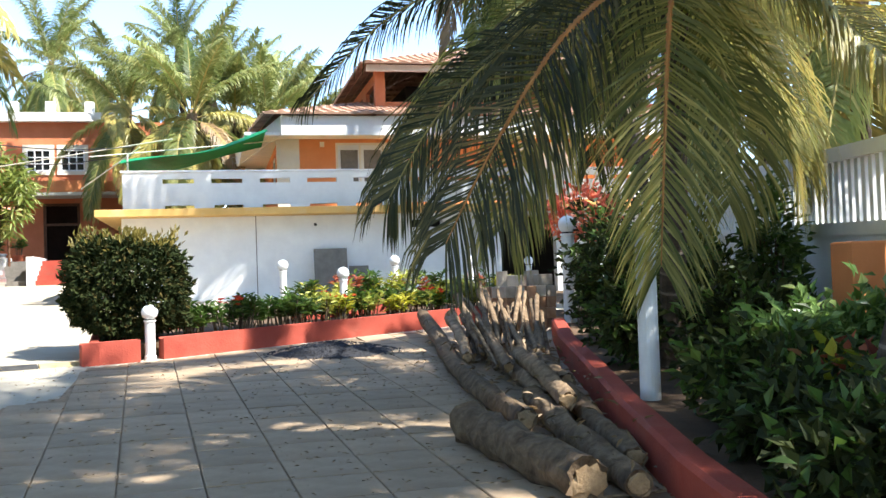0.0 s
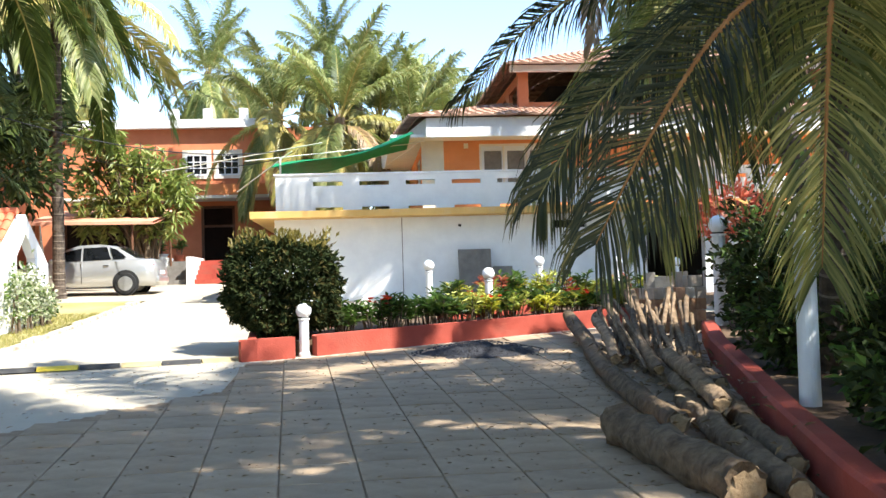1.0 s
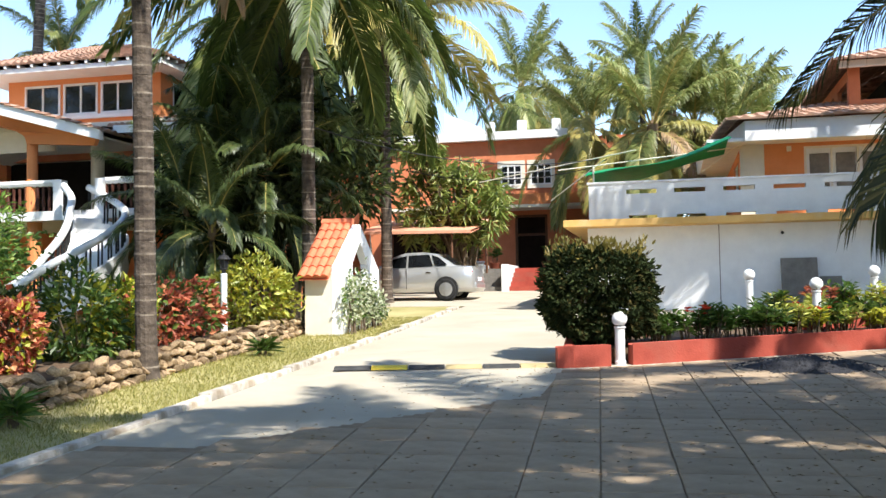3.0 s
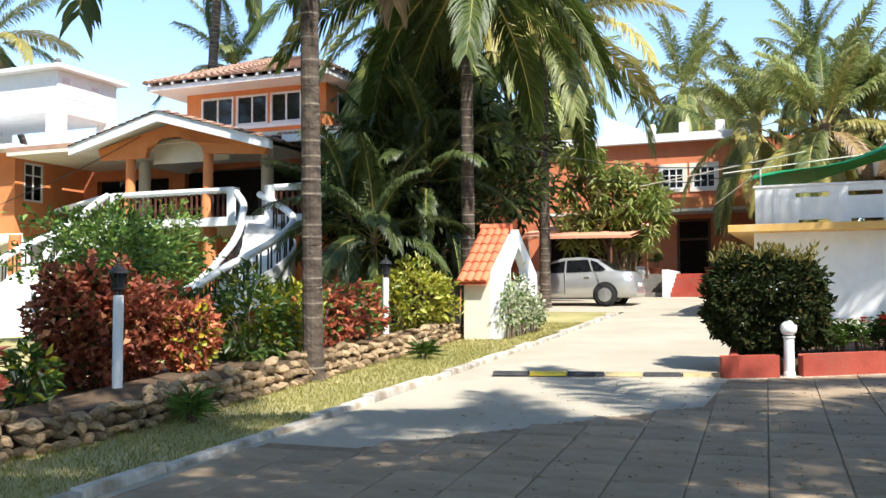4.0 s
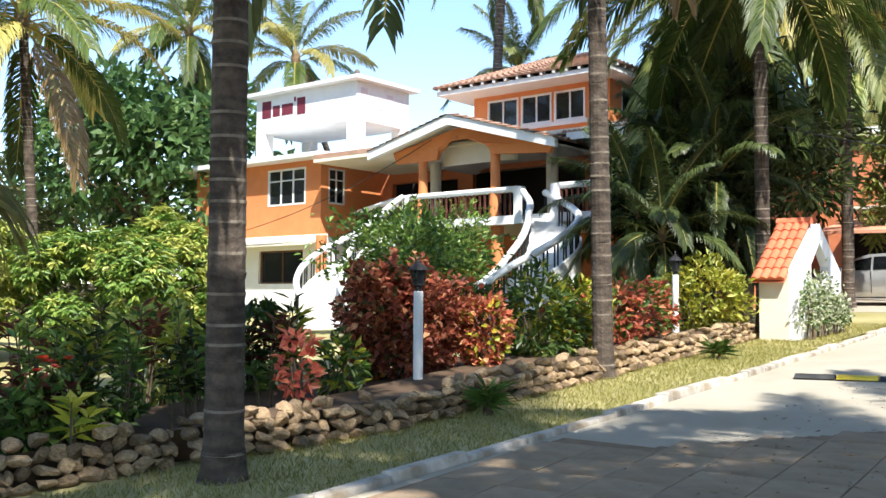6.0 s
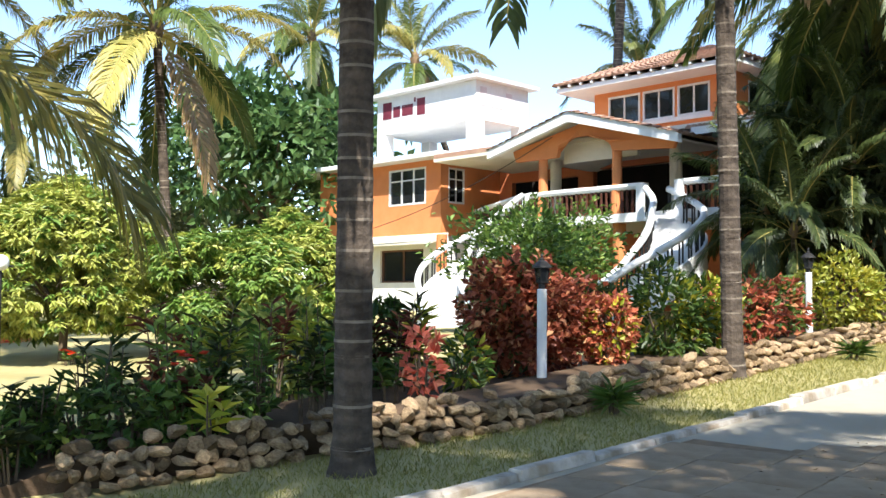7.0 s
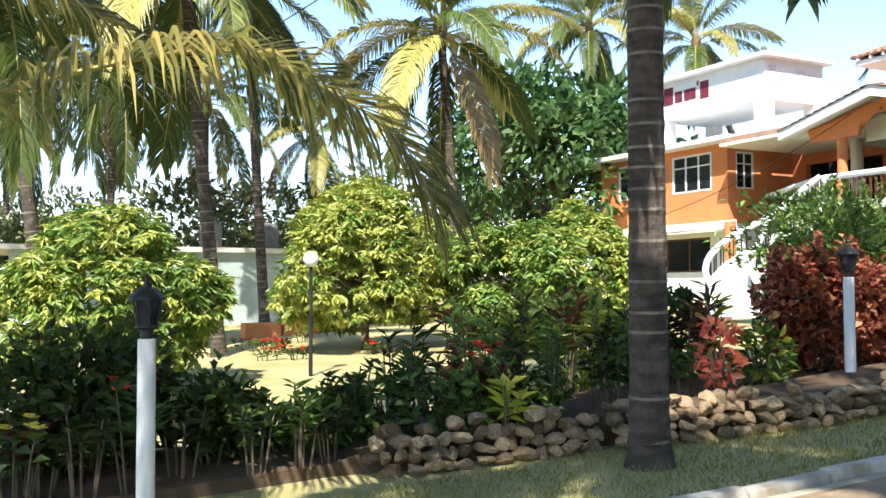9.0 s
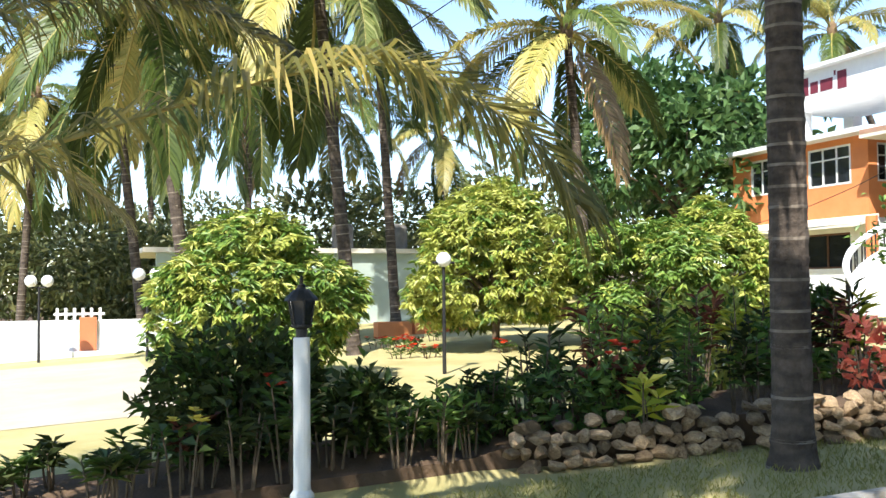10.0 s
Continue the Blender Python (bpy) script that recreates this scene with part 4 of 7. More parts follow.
def main_house():
    h = thing("orange_guest_house", 0, 0, 0, "orange guest house with a tank tower, porch and curved stairs", "building")
    y0 = 21.77
    gz = 0.6
    # left wing
    part("wing_wall", pierced("x", y0, 0.24, -29.2, -22.86, 3.7, 6.2, [(-25.38, -23.55, 4.78, 6.0), (-28.2, -27.1, 4.78, 6.0)]), M_ORANGE, h, "bright orange upper wall")
    part("wing_wall", pierced("y", -23.1, 0.24, y0 + 0.24, 25, 3.7, 6.2, [(22.12, 22.88, 4.78, 5.95)]), M_ORANGE, h)
    part("wing_wall", B(-29.2, y0 + 0.24, 3.7, -28.96, 30, 6.2), M_ORANGE, h)
    part("lower_wall", pierced("x", y0, 0.24, -29.2, -22.86, gz, 3.7, [(-25.8, -23.65, 2.2, 3.3), (-28.6, -27.2, 2.2, 3.3)]), M_WHITE, h, "white ground floor wall")
    part("lower_wall", B(-23.1, y0 + 0.24, gz, -22.86, 25, 3.7), M_WHITE, h)
    window(h, "x", y0 + 0.03, -25.38, -23.55, 4.78, 6.0, 3, 0.32)
    window(h, "x", y0 + 0.03, -28.2, -27.1, 4.78, 6.0, 2, 0.32)
    window(h, "y", -22.93, 22.12, 22.88, 4.78, 5.95, 2, 0.32)
    window(h, "x", y0 + 0.12, -25.8, -23.65, 2.2, 3.3, 2, 0, M_WOOD)
    window(h, "x", y0 + 0.12, -28.6, -27.2, 2.2, 3.3, 2, 0, M_WOOD)
    # black block as painted shade behind the wing windows
    part("wing_shade_block", B(-28.9, y0 + 0.5, gz, -23.2, 29, 6.1), M_SHADE, h)
    part("canopy", solid(bmesh.new(), [[(-29.6, y0, 3.78), (-22.5, y0, 3.78), (-22.5, y0 - 0.75, 3.5), (-29.6, y0 - 0.75, 3.5)], [(-29.6, y0, 3.68), (-22.5, y0, 3.68), (-22.5, y0 - 0.75, 3.4), (-29.6, y0 - 0.75, 3.4)], [(-29.6, y0 - 0.75, 3.5), (-22.5, y0 - 0.75, 3.5), (-22.5, y0 - 0.75, 3.4), (-29.6, y0 - 0.75, 3.4)], [(-22.5, y0, 3.78), (-22.5, y0 - 0.75, 3.5), (-22.5, y0 - 0.75, 3.4), (-22.5, y0, 3.68)]]), M_CREAM, h, "sloping cream canopy over the ground floor")
    part("wing_roof", B(-30.5, y0 - 0.55, 6.2, -22.3, 30.5, 6.36, bevel=0.02), M_WHITE, h, "white flat roof slab")
    # tank tower
    t0, t1, tx0, tx1 = 22.6, 25.2, -27.0, -22.1
    part("tank", B(tx0, t0, 7.5, tx1, t1, 8.8, bevel=0.02), M_WHITE, h, "white concrete water tank")
    part("tank_lid", B(tx0 - 0.28, t0 - 0.28, 8.8, tx1 + 0.28, t1 + 0.28, 8.93, bevel=0.02), M_WHITE, h, "projecting tank lid slab")
    part("lid_knob", ball(bmesh.new(), (tx1 + 0.1, t0 - 0.1, 9.02), 0.1), M_GREY, h)
    for x in (tx0, tx1 - 0.44):
        for y in (t0, t1 - 0.42):
            part("tank_leg", B(x, y, 6.36, x + 0.44, y + 0.42, 7.5), M_WHITE, h, "white tank leg")
    # plain bars where the lettering stands
    for x, w, z0, z1 in ((-26.68, 0.46, 8.02, 8.62), (-26.13, 0.36, 8.04, 8.42), (-25.67, 0.56, 8.04, 8.42), (-25.05, 0.08, 8.46, 8.62), (-24.9, 0.4, 7.98, 8.56)):
        bar = bmesh.new()
        box(bar, x, t0 - 0.012, z0, x + w, t0 - 0.002, z1)
        part("sign_bar", bar, M_SIGN, h, "maroon lettering block")
    for y, w, z0, z1 in ((22.8, 0.3, 7.98, 8.6), (23.2, 0.24, 7.98, 8.4), (23.52, 0.4, 7.98, 8.4), (24.05, 0.3, 7.95, 8.55)):
        part("sign_bar", B(tx1 + 0.002, y, z0, tx1 + 0.012, y + w, z1), M_FADED, h, "faded lettering block")
    # middle and right block
    part("veranda_floor", prism(bmesh.new(), [(-22.85, 23.0), (-18.6, 20.25), (-10.6, 20.25), (-10.6, 27), (-22.85, 27)], 3.62, 3.84), M_WHITE, h, "white veranda slab edge")
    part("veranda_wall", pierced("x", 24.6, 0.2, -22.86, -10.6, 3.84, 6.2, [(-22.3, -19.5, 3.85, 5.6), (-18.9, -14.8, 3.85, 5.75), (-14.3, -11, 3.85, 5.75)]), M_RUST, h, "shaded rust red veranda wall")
    # black panel as painted shade behind the veranda openings
    part("veranda_shade_panel", B(-22.6, 26.0, 3.84, -11.2, 26.2, 6.1), M_SHADE, h)
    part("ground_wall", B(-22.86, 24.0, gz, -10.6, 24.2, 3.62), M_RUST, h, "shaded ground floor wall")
    part("block_wall", B(-10.8, 24.2, gz, -10.6, 33, 6.2), M_RUST, h)
    part("block_back", B(-22.86, 33, gz, -10.6, 33.2, 6.2), M_RUST, h)
    part("veranda_ceiling", B(-22.3, 20.9, 5.92, -10.4, 33, 6.02), M_CREAM, h)
    part("mid_roof", B(-22.29, 20.9, 6.03, -19.2, 25.0, 6.16), M_TILE, h)
    for x in (-21.6, -17.53, -15.08, -12.0, -10.9):
        part("pier", lathe(bmesh.new(), [(0.17, gz), (0.17, 3.62)], (x, 20.6, 0), 12), M_ORANGE, h, "orange ground floor pier")
    # porch
    for x in (-17.53, -15.08):
        part("porch_column", lathe(bmesh.new(), [(0.16, 3.84), (0.16, 4.6), (0.13, 4.62), (0.13, 5.62)], (x, 20.5, 0), 14), M_ORANGE, h, "orange porch column")
    for x in (-18.7, -14.6):
        part("veranda_column", lathe(bmesh.new(), [(0.17, 3.84), (0.17, 5.92)], (x, 22.5, 0), 14), M_CREAM, h, "cream veranda column")
    ax, az_, el, er = -16.1, 6.42, -18.95, -12.8
    bm = bmesh.new()
    arc = [(-16.0 + 0.9 * math.cos(math.pi * k / 10), 5.48 + 0.48 * math.sin(math.pi * k / 10)) for k in range(11)]
    out = [(-13.3, 5.36), (-13.2, 5.58), (ax, az_ - 0.12), (-18.45, 5.78), (-18.35, 5.48)]
    poly = out + [(-16.9, 5.48)] + arc[::-1][1:-1] + [(-15.1, 5.48)]
    f0 = bm.faces.new([bm.verts.new((x, 20.3, z)) for x, z in poly])
    bmesh.ops.triangulate(bm, faces=[f0])
    bmesh.ops.solidify(bm, geom=bm.faces[:], thickness=0.14)
    part("gable_panel", bm, M_ORANGE, h, "orange arched porch gable")
    part("arch_back", B(-17.2, 21.0, 5.4, -14.8, 21.1, 6.0), M_CREAM, h, "cream wall behind the porch arch")
    for s, ex, ez in ((-1, el, 5.7), (1, er, 5.5)):
        part("barge_board", solid(bmesh.new(), [[(ax, 19.75, az_ + 0.12), (ex, 19.75, ez + 0.12), (ex, 19.75, ez - 0.12), (ax, 19.75, az_ - 0.14)], [(ax, 19.9, az_ + 0.12), (ex, 19.9, ez + 0.12), (ex, 19.9, ez - 0.12), (ax, 19.9, az_ - 0.14)], [(ax, 19.75, az_ - 0.14), (ex, 19.75, ez - 0.12), (ex, 19.9, ez - 0.12), (ax, 19.9, az_ - 0.14)], [(ax, 19.75, az_ + 0.12), (ex, 19.75, ez + 0.12), (ex, 19.9, ez + 0.12), (ax, 19.9, az_ + 0.12)]]), M_WHITE, h, "white barge board")
        part("porch_soffit", solid(bmesh.new(), [[(ax, 19.9, az_ - 0.02), (ex, 19.9, ez - 0.02), (ex, 24.8, ez - 0.02), (ax, 24.8, az_ - 0.02)], [(ax, 19.9, az_ + 0.05), (ex, 19.9, ez + 0.05), (ex, 24.8, ez + 0.05), (ax, 24.8, az_ + 0.05)]]), M_CREAM, h)
        tile_roof(h, [(ex - 0.02 * s, 24.8, ez + 0.1), (ex - 0.02 * s, 19.7, ez + 0.1), (ax, 19.7, az_ + 0.12), (ax, 24.8, az_ + 0.12)], M_TILE, 12, 18, "porch_roof_tile")
    tile_roof(h, [(-13.2, 20.7, 5.85), (-10.1, 20.7, 5.85), (-11.6, 25.0, 6.85), (-14.0, 25.0, 6.85)], M_TILE, 12, 20, "main_roof_tile")
    part("eave_board", B(-13.0, 20.62, 5.68, -10.1, 20.7, 5.86), M_WHITE, h)
    tile_roof(h, [(-10.1, 20.7, 5.85), (-10.1, 33.5, 5.85), (-13.5, 30, 6.85), (-11.6, 25.0, 6.85)], M_TILE, 12, 36, "main_roof_tile")
    # upper room
    part("upper_wall", pierced("x", 25.0, 0.22, -19.15, -14.2, 6.0, 8.3, [(-18.6, -17.42, 7.12, 8.04), (-17.32, -16.2, 7.12, 8.04), (-16.1, -15.02, 7.12, 8.04)]), M_ORANGE, h, "orange upper room wall")
    part("upper_wall", pierced("y", -14.42, 0.22, 25.22, 29.3, 6.0, 8.3, [(25.7, 27.1, 7.12, 8.04), (27.4, 28.8, 7.12, 8.04)]), M_ORANGE, h)
    part("upper_wall", B(-19.15, 25.22, 6.0, -18.95, 29.3, 8.3), M_ORANGE, h)
    # black block as painted shade behind the upper windows
    part("upper_shade_block", B(-18.8, 25.6, 6.1, -14.7, 29, 8.2), M_SHADE, h)
    for a, b in ((-18.6, -17.42), (-17.32, -16.2), (-16.1, -15.02)):
        window(h, "x", 25.02, a, b, 7.12, 8.04, 2, 0)
    for a, b in ((25.7, 27.1), (27.4, 28.8)):
        window(h, "y", -14.25, a, b, 7.12, 8.04, 2, 0)
    part("window_band", B(-18.75, 24.9, 6.98, -14.9, 25.0, 7.1), M_WHITE, h)
    e = [(-20.0, 23.9, 8.42), (-13.5, 23.9, 8.42), (-13.5, 30.2, 8.42), (-20.0, 30.2, 8.42)]
    part("upper_eave", B(-19.9, 24.0, 8.2, -13.6, 30.1, 8.34, bevel=0.01), M_WHITE, h, "white boxed eave")
    for k in range(15):
        part("rafter_end", B(-19.8 + k * 0.43, 23.92, 8.34, -19.72 + k * 0.43, 24.3, 8.42), M_WHITE, h)
        if k < 13:
            part("rafter_end", B(-13.9, 24.2 + k * 0.45, 8.34, -13.52, 24.28 + k * 0.45, 8.42), M_WHITE, h)
    r0, r1 = (-17.7, 27.0, 9.62), (-16.2, 27.0, 9.62)
    for a, b, c2, d in ((e[0], e[1], r1, r0), (e[1], e[2], r1, r1), (e[2], e[3], r0, r1), (e[3], e[0], r0, r0)):
        tile_roof(h, [a, b, c2, d], M_TILE, 13, 26, "upper_roof_tile")
    # rails and stairs
    rail_run(h, (-22.4, 22.95, 3.84), (-18.3, 20.45, 3.84))
    rail_run(h, (-18.0, 20.4, 3.84), (-14.3, 20.4, 3.84))
    rail_run(h, (-13.1, 20.4, 3.84), (-10.7, 20.4, 3.84))
    for x in (-18.05, -14.25, -13.15):
        part("newel", B(x - 0.12, 20.28, 3.62, x + 0.12, 20.52, 4.58, bevel=0.02), M_WHITE, h, "white newel post")
    curved_stair(h, [(-18.02, 20.2, 3.8), (-18.62, 19.6, 3.15), (-19.08, 18.9, 2.5), (-18.96, 18.1, 1.91), (-18.32, 17.3, 1.41), (-17.35, 16.6, 0.98)], 1.1, 16, "white curved outside stair")
    curved_stair(h, [(-13.72, 20.25, 3.71), (-12.85, 19.60, 3.28), (-12.31, 18.90, 2.85), (-12.19, 18.20, 2.39), (-12.43, 17.50, 1.88), (-13.0, 16.9, 1.25)], 1.15, 16, "white curved outside stair", narrow=0.5)
    return h


main_house()


# ---- plants ----
rng = np.random.default_rng(7)


def unit(v):
    return v / np.maximum(np.linalg.norm(v, axis=-1, keepdims=True), 1e-6)


def leaves(name, P, D, N, L, W, mat, parent, label="", fold=0.25):
    """Many pointed leaves, each folded along its midrib: root P, way D, upper side N, length L, width W."""
    n = len(P)
    D, N = unit(D), unit(N)
    S = unit(np.cross(D, N))
    U = np.cross(S, D)
    L = np.broadcast_to(np.asarray(L, float), (n,))[:, None]
    W = np.broadcast_to(np.asarray(W, float), (n,))[:, None]
    mid = P + D * L * 0.45
    V = np.stack([P, mid + S * W / 2 + U * W * fold, P + D * L - U * L * 0.12, mid - S * W / 2 + U * W * fold], 1).reshape(-1, 3)
    i = np.arange(n)[:, None] * 4
    F = np.concatenate([i + np.array([[0, 1, 2]]), i + np.array([[0, 2, 3]])], 1).reshape(-1, 3)
    me = bpy.data.meshes.new(name)
    me.from_pydata(V.tolist(), [], F.tolist())
    return mesh_part(name, me, mat, parent, label)


def rand_dirs(n):
    return unit(rng.normal(size=(n, 3)))


def lumpy(dirs, seed, amount=0.25, freq=1.6):
    return np.array([1 + amount * noise.noise((d[0] * freq + seed, d[1] * freq, d[2] * freq - seed)) * 1.8 for d in dirs])


def bush(x, y, r, h, n, L, W, mats, label, category="shrub", name="shrub", z=None, stems=6, floor=0.12, group="", seed=0.0, squash=1.0, lump=0.3, ry=None, boxy=0.0, freq=1.6):
    """A shrub of stems and outward leaves; mats: materials with their shares."""
    z = g(x, y) + 0.1 if z is None else z
    t = thing(name, x, y, z, label, category, group)
    ry = ry or r
    bm = bmesh.new()
    for k in range(stems):
        a = 6.28 * k / stems + rng.uniform(-0.4, 0.4)
        rr = r * rng.uniform(0.25, 0.6)
        tube(bm, [(0.08 * math.cos(a), 0.08 * math.sin(a), -0.1), (rr * 0.5 * math.cos(a), rr * 0.5 * math.sin(a), h * 0.4), (rr * math.cos(a), rr * math.sin(a), h * 0.8)], [0.022, 0.016, 0.006], 5)
    part("stem", bm, M_STEM, t)
    for mat, share in mats:
        m = int(n * share)
        d = rand_dirs(m)
        rad = lumpy(d, seed + x, lump, freq) * rng.uniform(0.5, 1.0, m) ** 0.4 * (d ** 4).sum(1) ** (-0.25 * boxy)
        P = d * rad[:, None] * np.array([r, ry, h / 2]) + np.array([0, 0, h / 2 + floor])
        keep = P[:, 2] > floor * 0.5
        P, d = P[keep], d[keep]
        D = d * np.array([1, 1, 0.6]) + rng.normal(size=P.shape) * 0.55 + np.array([0, 0, 0.15])
        N = d + np.array([0, 0, 0.7]) + rng.normal(size=P.shape) * 0.35
        leaves("foliage", P, D, N, L * rng.uniform(0.7, 1.25, len(P)), W * rng.uniform(0.75, 1.2, len(P)), mat, t)
    return t


def stalky(x, y, h, r, stalks, per, L, W, mat, label, name="border_plant", group="border plants", z=None, tip=None, upright=0.5):
    """A border plant: bare stalks with tufts of long leaves towards their tops."""
    z = g(x, y) + 0.2 if z is None else z
    t = thing(name, x, y, z, label, "plant", group)
    Ps, Ds = [], []
    for k in range(stalks):
        a, rr = rng.uniform(0, 6.28), r * math.sqrt(rng.uniform(0, 1))
        hh = h * rng.uniform(0.6, 1.0)
        bx, by = rr * 0.5 * math.cos(a), rr * 0.5 * math.sin(a)
        tx, ty = rr * math.cos(a), rr * math.sin(a)
        part("stem", tube(bmesh.new(), [(bx, by, -0.1), ((bx + tx) / 2 + rng.uniform(-0.03, 0.03), (by + ty) / 2, hh * 0.5), (tx, ty, hh * 0.88)], [0.012, 0.009, 0.006], 5), M_STEM, t)
        m = per
        u = rng.uniform(0.45, 1.0, m)
        w = rng.uniform(0, 6.28, m)
        base = np.stack([bx + (tx - bx) * u, by + (ty - by) * u, hh * u * 0.9], 1)
        Ps.append(base)
        Ds.append(np.stack([np.cos(w), np.sin(w), upright * (u - 0.3) * 2 + rng.normal(0, 0.25, m)], 1))
    P, D = np.concatenate(Ps), np.concatenate(Ds)
    N = np.array([0, 0, 1.0]) + rng.normal(size=P.shape) * 0.25
    leaves("foliage", P, D, N, L * rng.uniform(0.6, 1.2, len(P)), W * rng.uniform(0.7, 1.2, len(P)), mat, t)
    if tip:
        m = max(4, stalks)
        w = rng.uniform(0, 6.28, m * 6)
        c = np.repeat(np.stack([r * rng.uniform(-0.8, 0.8, m), r * rng.uniform(-0.8, 0.8, m), h * rng.uniform(0.75, 1.0, m)], 1), 6, 0)
        D = np.stack([np.cos(w), np.sin(w), rng.uniform(0.2, 0.9, m * 6)], 1)
        for k in range(m):
            s = slice(k * 6, k * 6 + 6)
            leaves("flower_head", c[s], D[s], np.tile([0, 0, 1.0], (6, 1)), 0.07, 0.06, tip, t, "bright flower head")
    return t


def frond_mesh(name, pts, up, Lmax, mat, n=52, start=0.14, droop=0.75, width=0.045, forward=0.55, radius=0.024, stalk_mat=None, vee=0.25):
    """A coconut frond along a curve through pts: midrib and two rows of hanging leaflets."""
    P = np.array(pts, float)
    k = len(P) - 1

    def at(u):
        s = u * k
        i = min(int(s), k - 1)
        f = s - i
        p0, p1, p2, p3 = P[max(i - 1, 0)], P[i], P[i + 1], P[min(i + 2, k)]
        return 0.5 * ((2 * p1) + (p2 - p0) * f + (2 * p0 - 5 * p1 + 4 * p2 - p3) * f * f + (3 * p1 - p0 - 3 * p2 + p3) * f ** 3)
    V, F = [], []
    us = np.linspace(0, 1, 15)
    C = np.array([at(u) for u in us])
    for i, u in enumerate(us):
        T = unit(C[min(i + 1, 14)] - C[max(i - 1, 0)])
        S = unit(np.cross(T, up))
        U = np.cross(S, T)
        r = radius * (1.25 - 1.1 * u)
        for a, b in ((1.6, 0), (0, 1), (-1.6, 0), (0, -0.8)):
            V.append(C[i] + S * r * a + U * r * b)
    for i in range(14):
        for q in range(4):
            F.append((i * 4 + q, i * 4 + (q + 1) % 4, i * 4 + 4 + (q + 1) % 4, i * 4 + 4 + q))
    ribs = len(F)
    for side in (-1, 1):
        for j in range(n):
            u = start + (1 - start) * (j + rng.uniform(0.1, 0.9)) / n
            p = at(u)
            T = unit(at(min(u + 0.02, 1)) - at(max(u - 0.02, 0)))
            S = unit(np.cross(T, up)) * side
            U = np.cross(S * side, T)
            v = (u - start) / (1 - start)
            ll = Lmax * (0.35 + 0.65 * math.sin(math.pi * (0.18 + 0.75 * v)) ** 0.9) * rng.uniform(0.85, 1.1)
            fw = forward + 0.9 * v ** 3
            d0 = unit(S + T * fw + U * vee + rng.normal(size=3) * 0.13)
            d1 = unit(d0 + np.array([0, 0, -1.0]) * droop * rng.uniform(0.7, 1.3))
            d2 = unit(d1 + np.array([0, 0, -1.0]) * droop * 1.3)
            w = unit(T - d0 * (T @ d0)) * width / 2
            a, b, c = p, p + d0 * ll * 0.4, p + d0 * ll * 0.4 + d1 * ll * 0.35
            e = c + d2 * ll * 0.3
            q = len(V)
            V += [a - w * 0.6, a + w * 0.6, b + w, b - w, c + w * 0.75, c - w * 0.75, e]
            F += [(q, q + 1, q + 2, q + 3), (q + 3, q + 2, q + 4, q + 5), (q + 5, q + 4, q + 6)]
    me = bpy.data.meshes.new(name)
    me.from_pydata([tuple(map(float, v)) for v in V], [], F)
    me.materials.append(mat)
    me.materials.append(stalk_mat or M_RIB)
    idx = np.zeros(len(F), int)
    idx[:ribs] = 1
    me.polygons.foreach_set("material_index", idx.tolist())
    return me


M_RIB = material("palm_midrib", (0.26, 0.22, 0.06), (0.4, 0.32, 0.1), 0.6, 5, 0.1, 30)
M_RIBR = material("palm_midrib_ruddy", (0.3, 0.12, 0.03), (0.42, 0.2, 0.06), 0.6, 5, 0.1, 30)


def arch(e0, e1, L=4.2, k=7):
    """Points of a frond that leaves the crown at e0 degrees and ends at e1."""
    p, out = np.zeros(3), [np.zeros(3)]
    for i in range(k):
        a = radians(e0 + (e1 - e0) * ((i + 0.5) / k) ** 0.9)
        p = p + np.array([math.cos(a), 0, math.sin(a)]) * L / k
        out.append(p.copy())
    return out


FROND = {}
SHAPES = [(82, 40), (62, 5), (42, -30), (20, -58), (-8, -78), (-48, -88)]
for si, (e0, e1) in enumerate(SHAPES):
    for mi, mat in enumerate((L_PALM, L_PALMD, L_PALMY, L_DRY, L_ARECASHADE)):
        if (mi == 3 and si < 4) or (mi == 2 and si < 2):
            continue
        FROND[si, mi] = frond_mesh("frond", arch(e0, e1), np.array([-math.sin(radians(e0 - 30)), 0.001, 1.0]) if si < 5 else np.array([1.0, 0, 0.2]), 0.88, mat, n=120, width=0.044, droop=0.75, forward=0.85)


def trunk_mesh(base, top, r0, r1, rings=26, bend=(0, 0)):
    """A ringed palm trunk, swollen at its foot; each leaf scar is a proud pale lip at an uneven height."""
    b, t = Vector(base), Vector(top)
    bm = bmesh.new()
    pts, rad, pale = [], [], []
    for i in range(rings):
        off = rng.uniform(-0.25, 0.25)
        lip = rng.uniform(0.02, 0.06)
        light = rng.uniform() < 0.8
        for f, k in ((0.0, 0.0), (0.55, -0.1), (0.8, 0.9), (0.93, 1.0)):
            u = (i + f + off * (0 < i < rings - 1)) / rings
            p = b.lerp(t, u) + Vector((bend[0], bend[1], 0)) * math.sin(math.pi * u)
            r = r1 + (r0 - r1) * (1 - u) ** 1.5 + r0 * 0.45 * max(0, 1 - u * 14) ** 2
            pts.append(p)
            rad.append(r * (1 + lip * k))
            pale.append(light and k == 0.9)
    tube(bm, pts, rad, 14, wobble=0.05)
    bm.faces.ensure_lookup_table()
    for i, lit in enumerate(pale[:-1]):
        if lit:
            for k in range(14):
                bm.faces[i * 14 + k].material_index = 1
    return bm


def trunk_part(bm, parent, label):
    o = part("trunk", bm, M_BARK, parent, label)
    o.data.materials.append(M_SCAR)
    return o


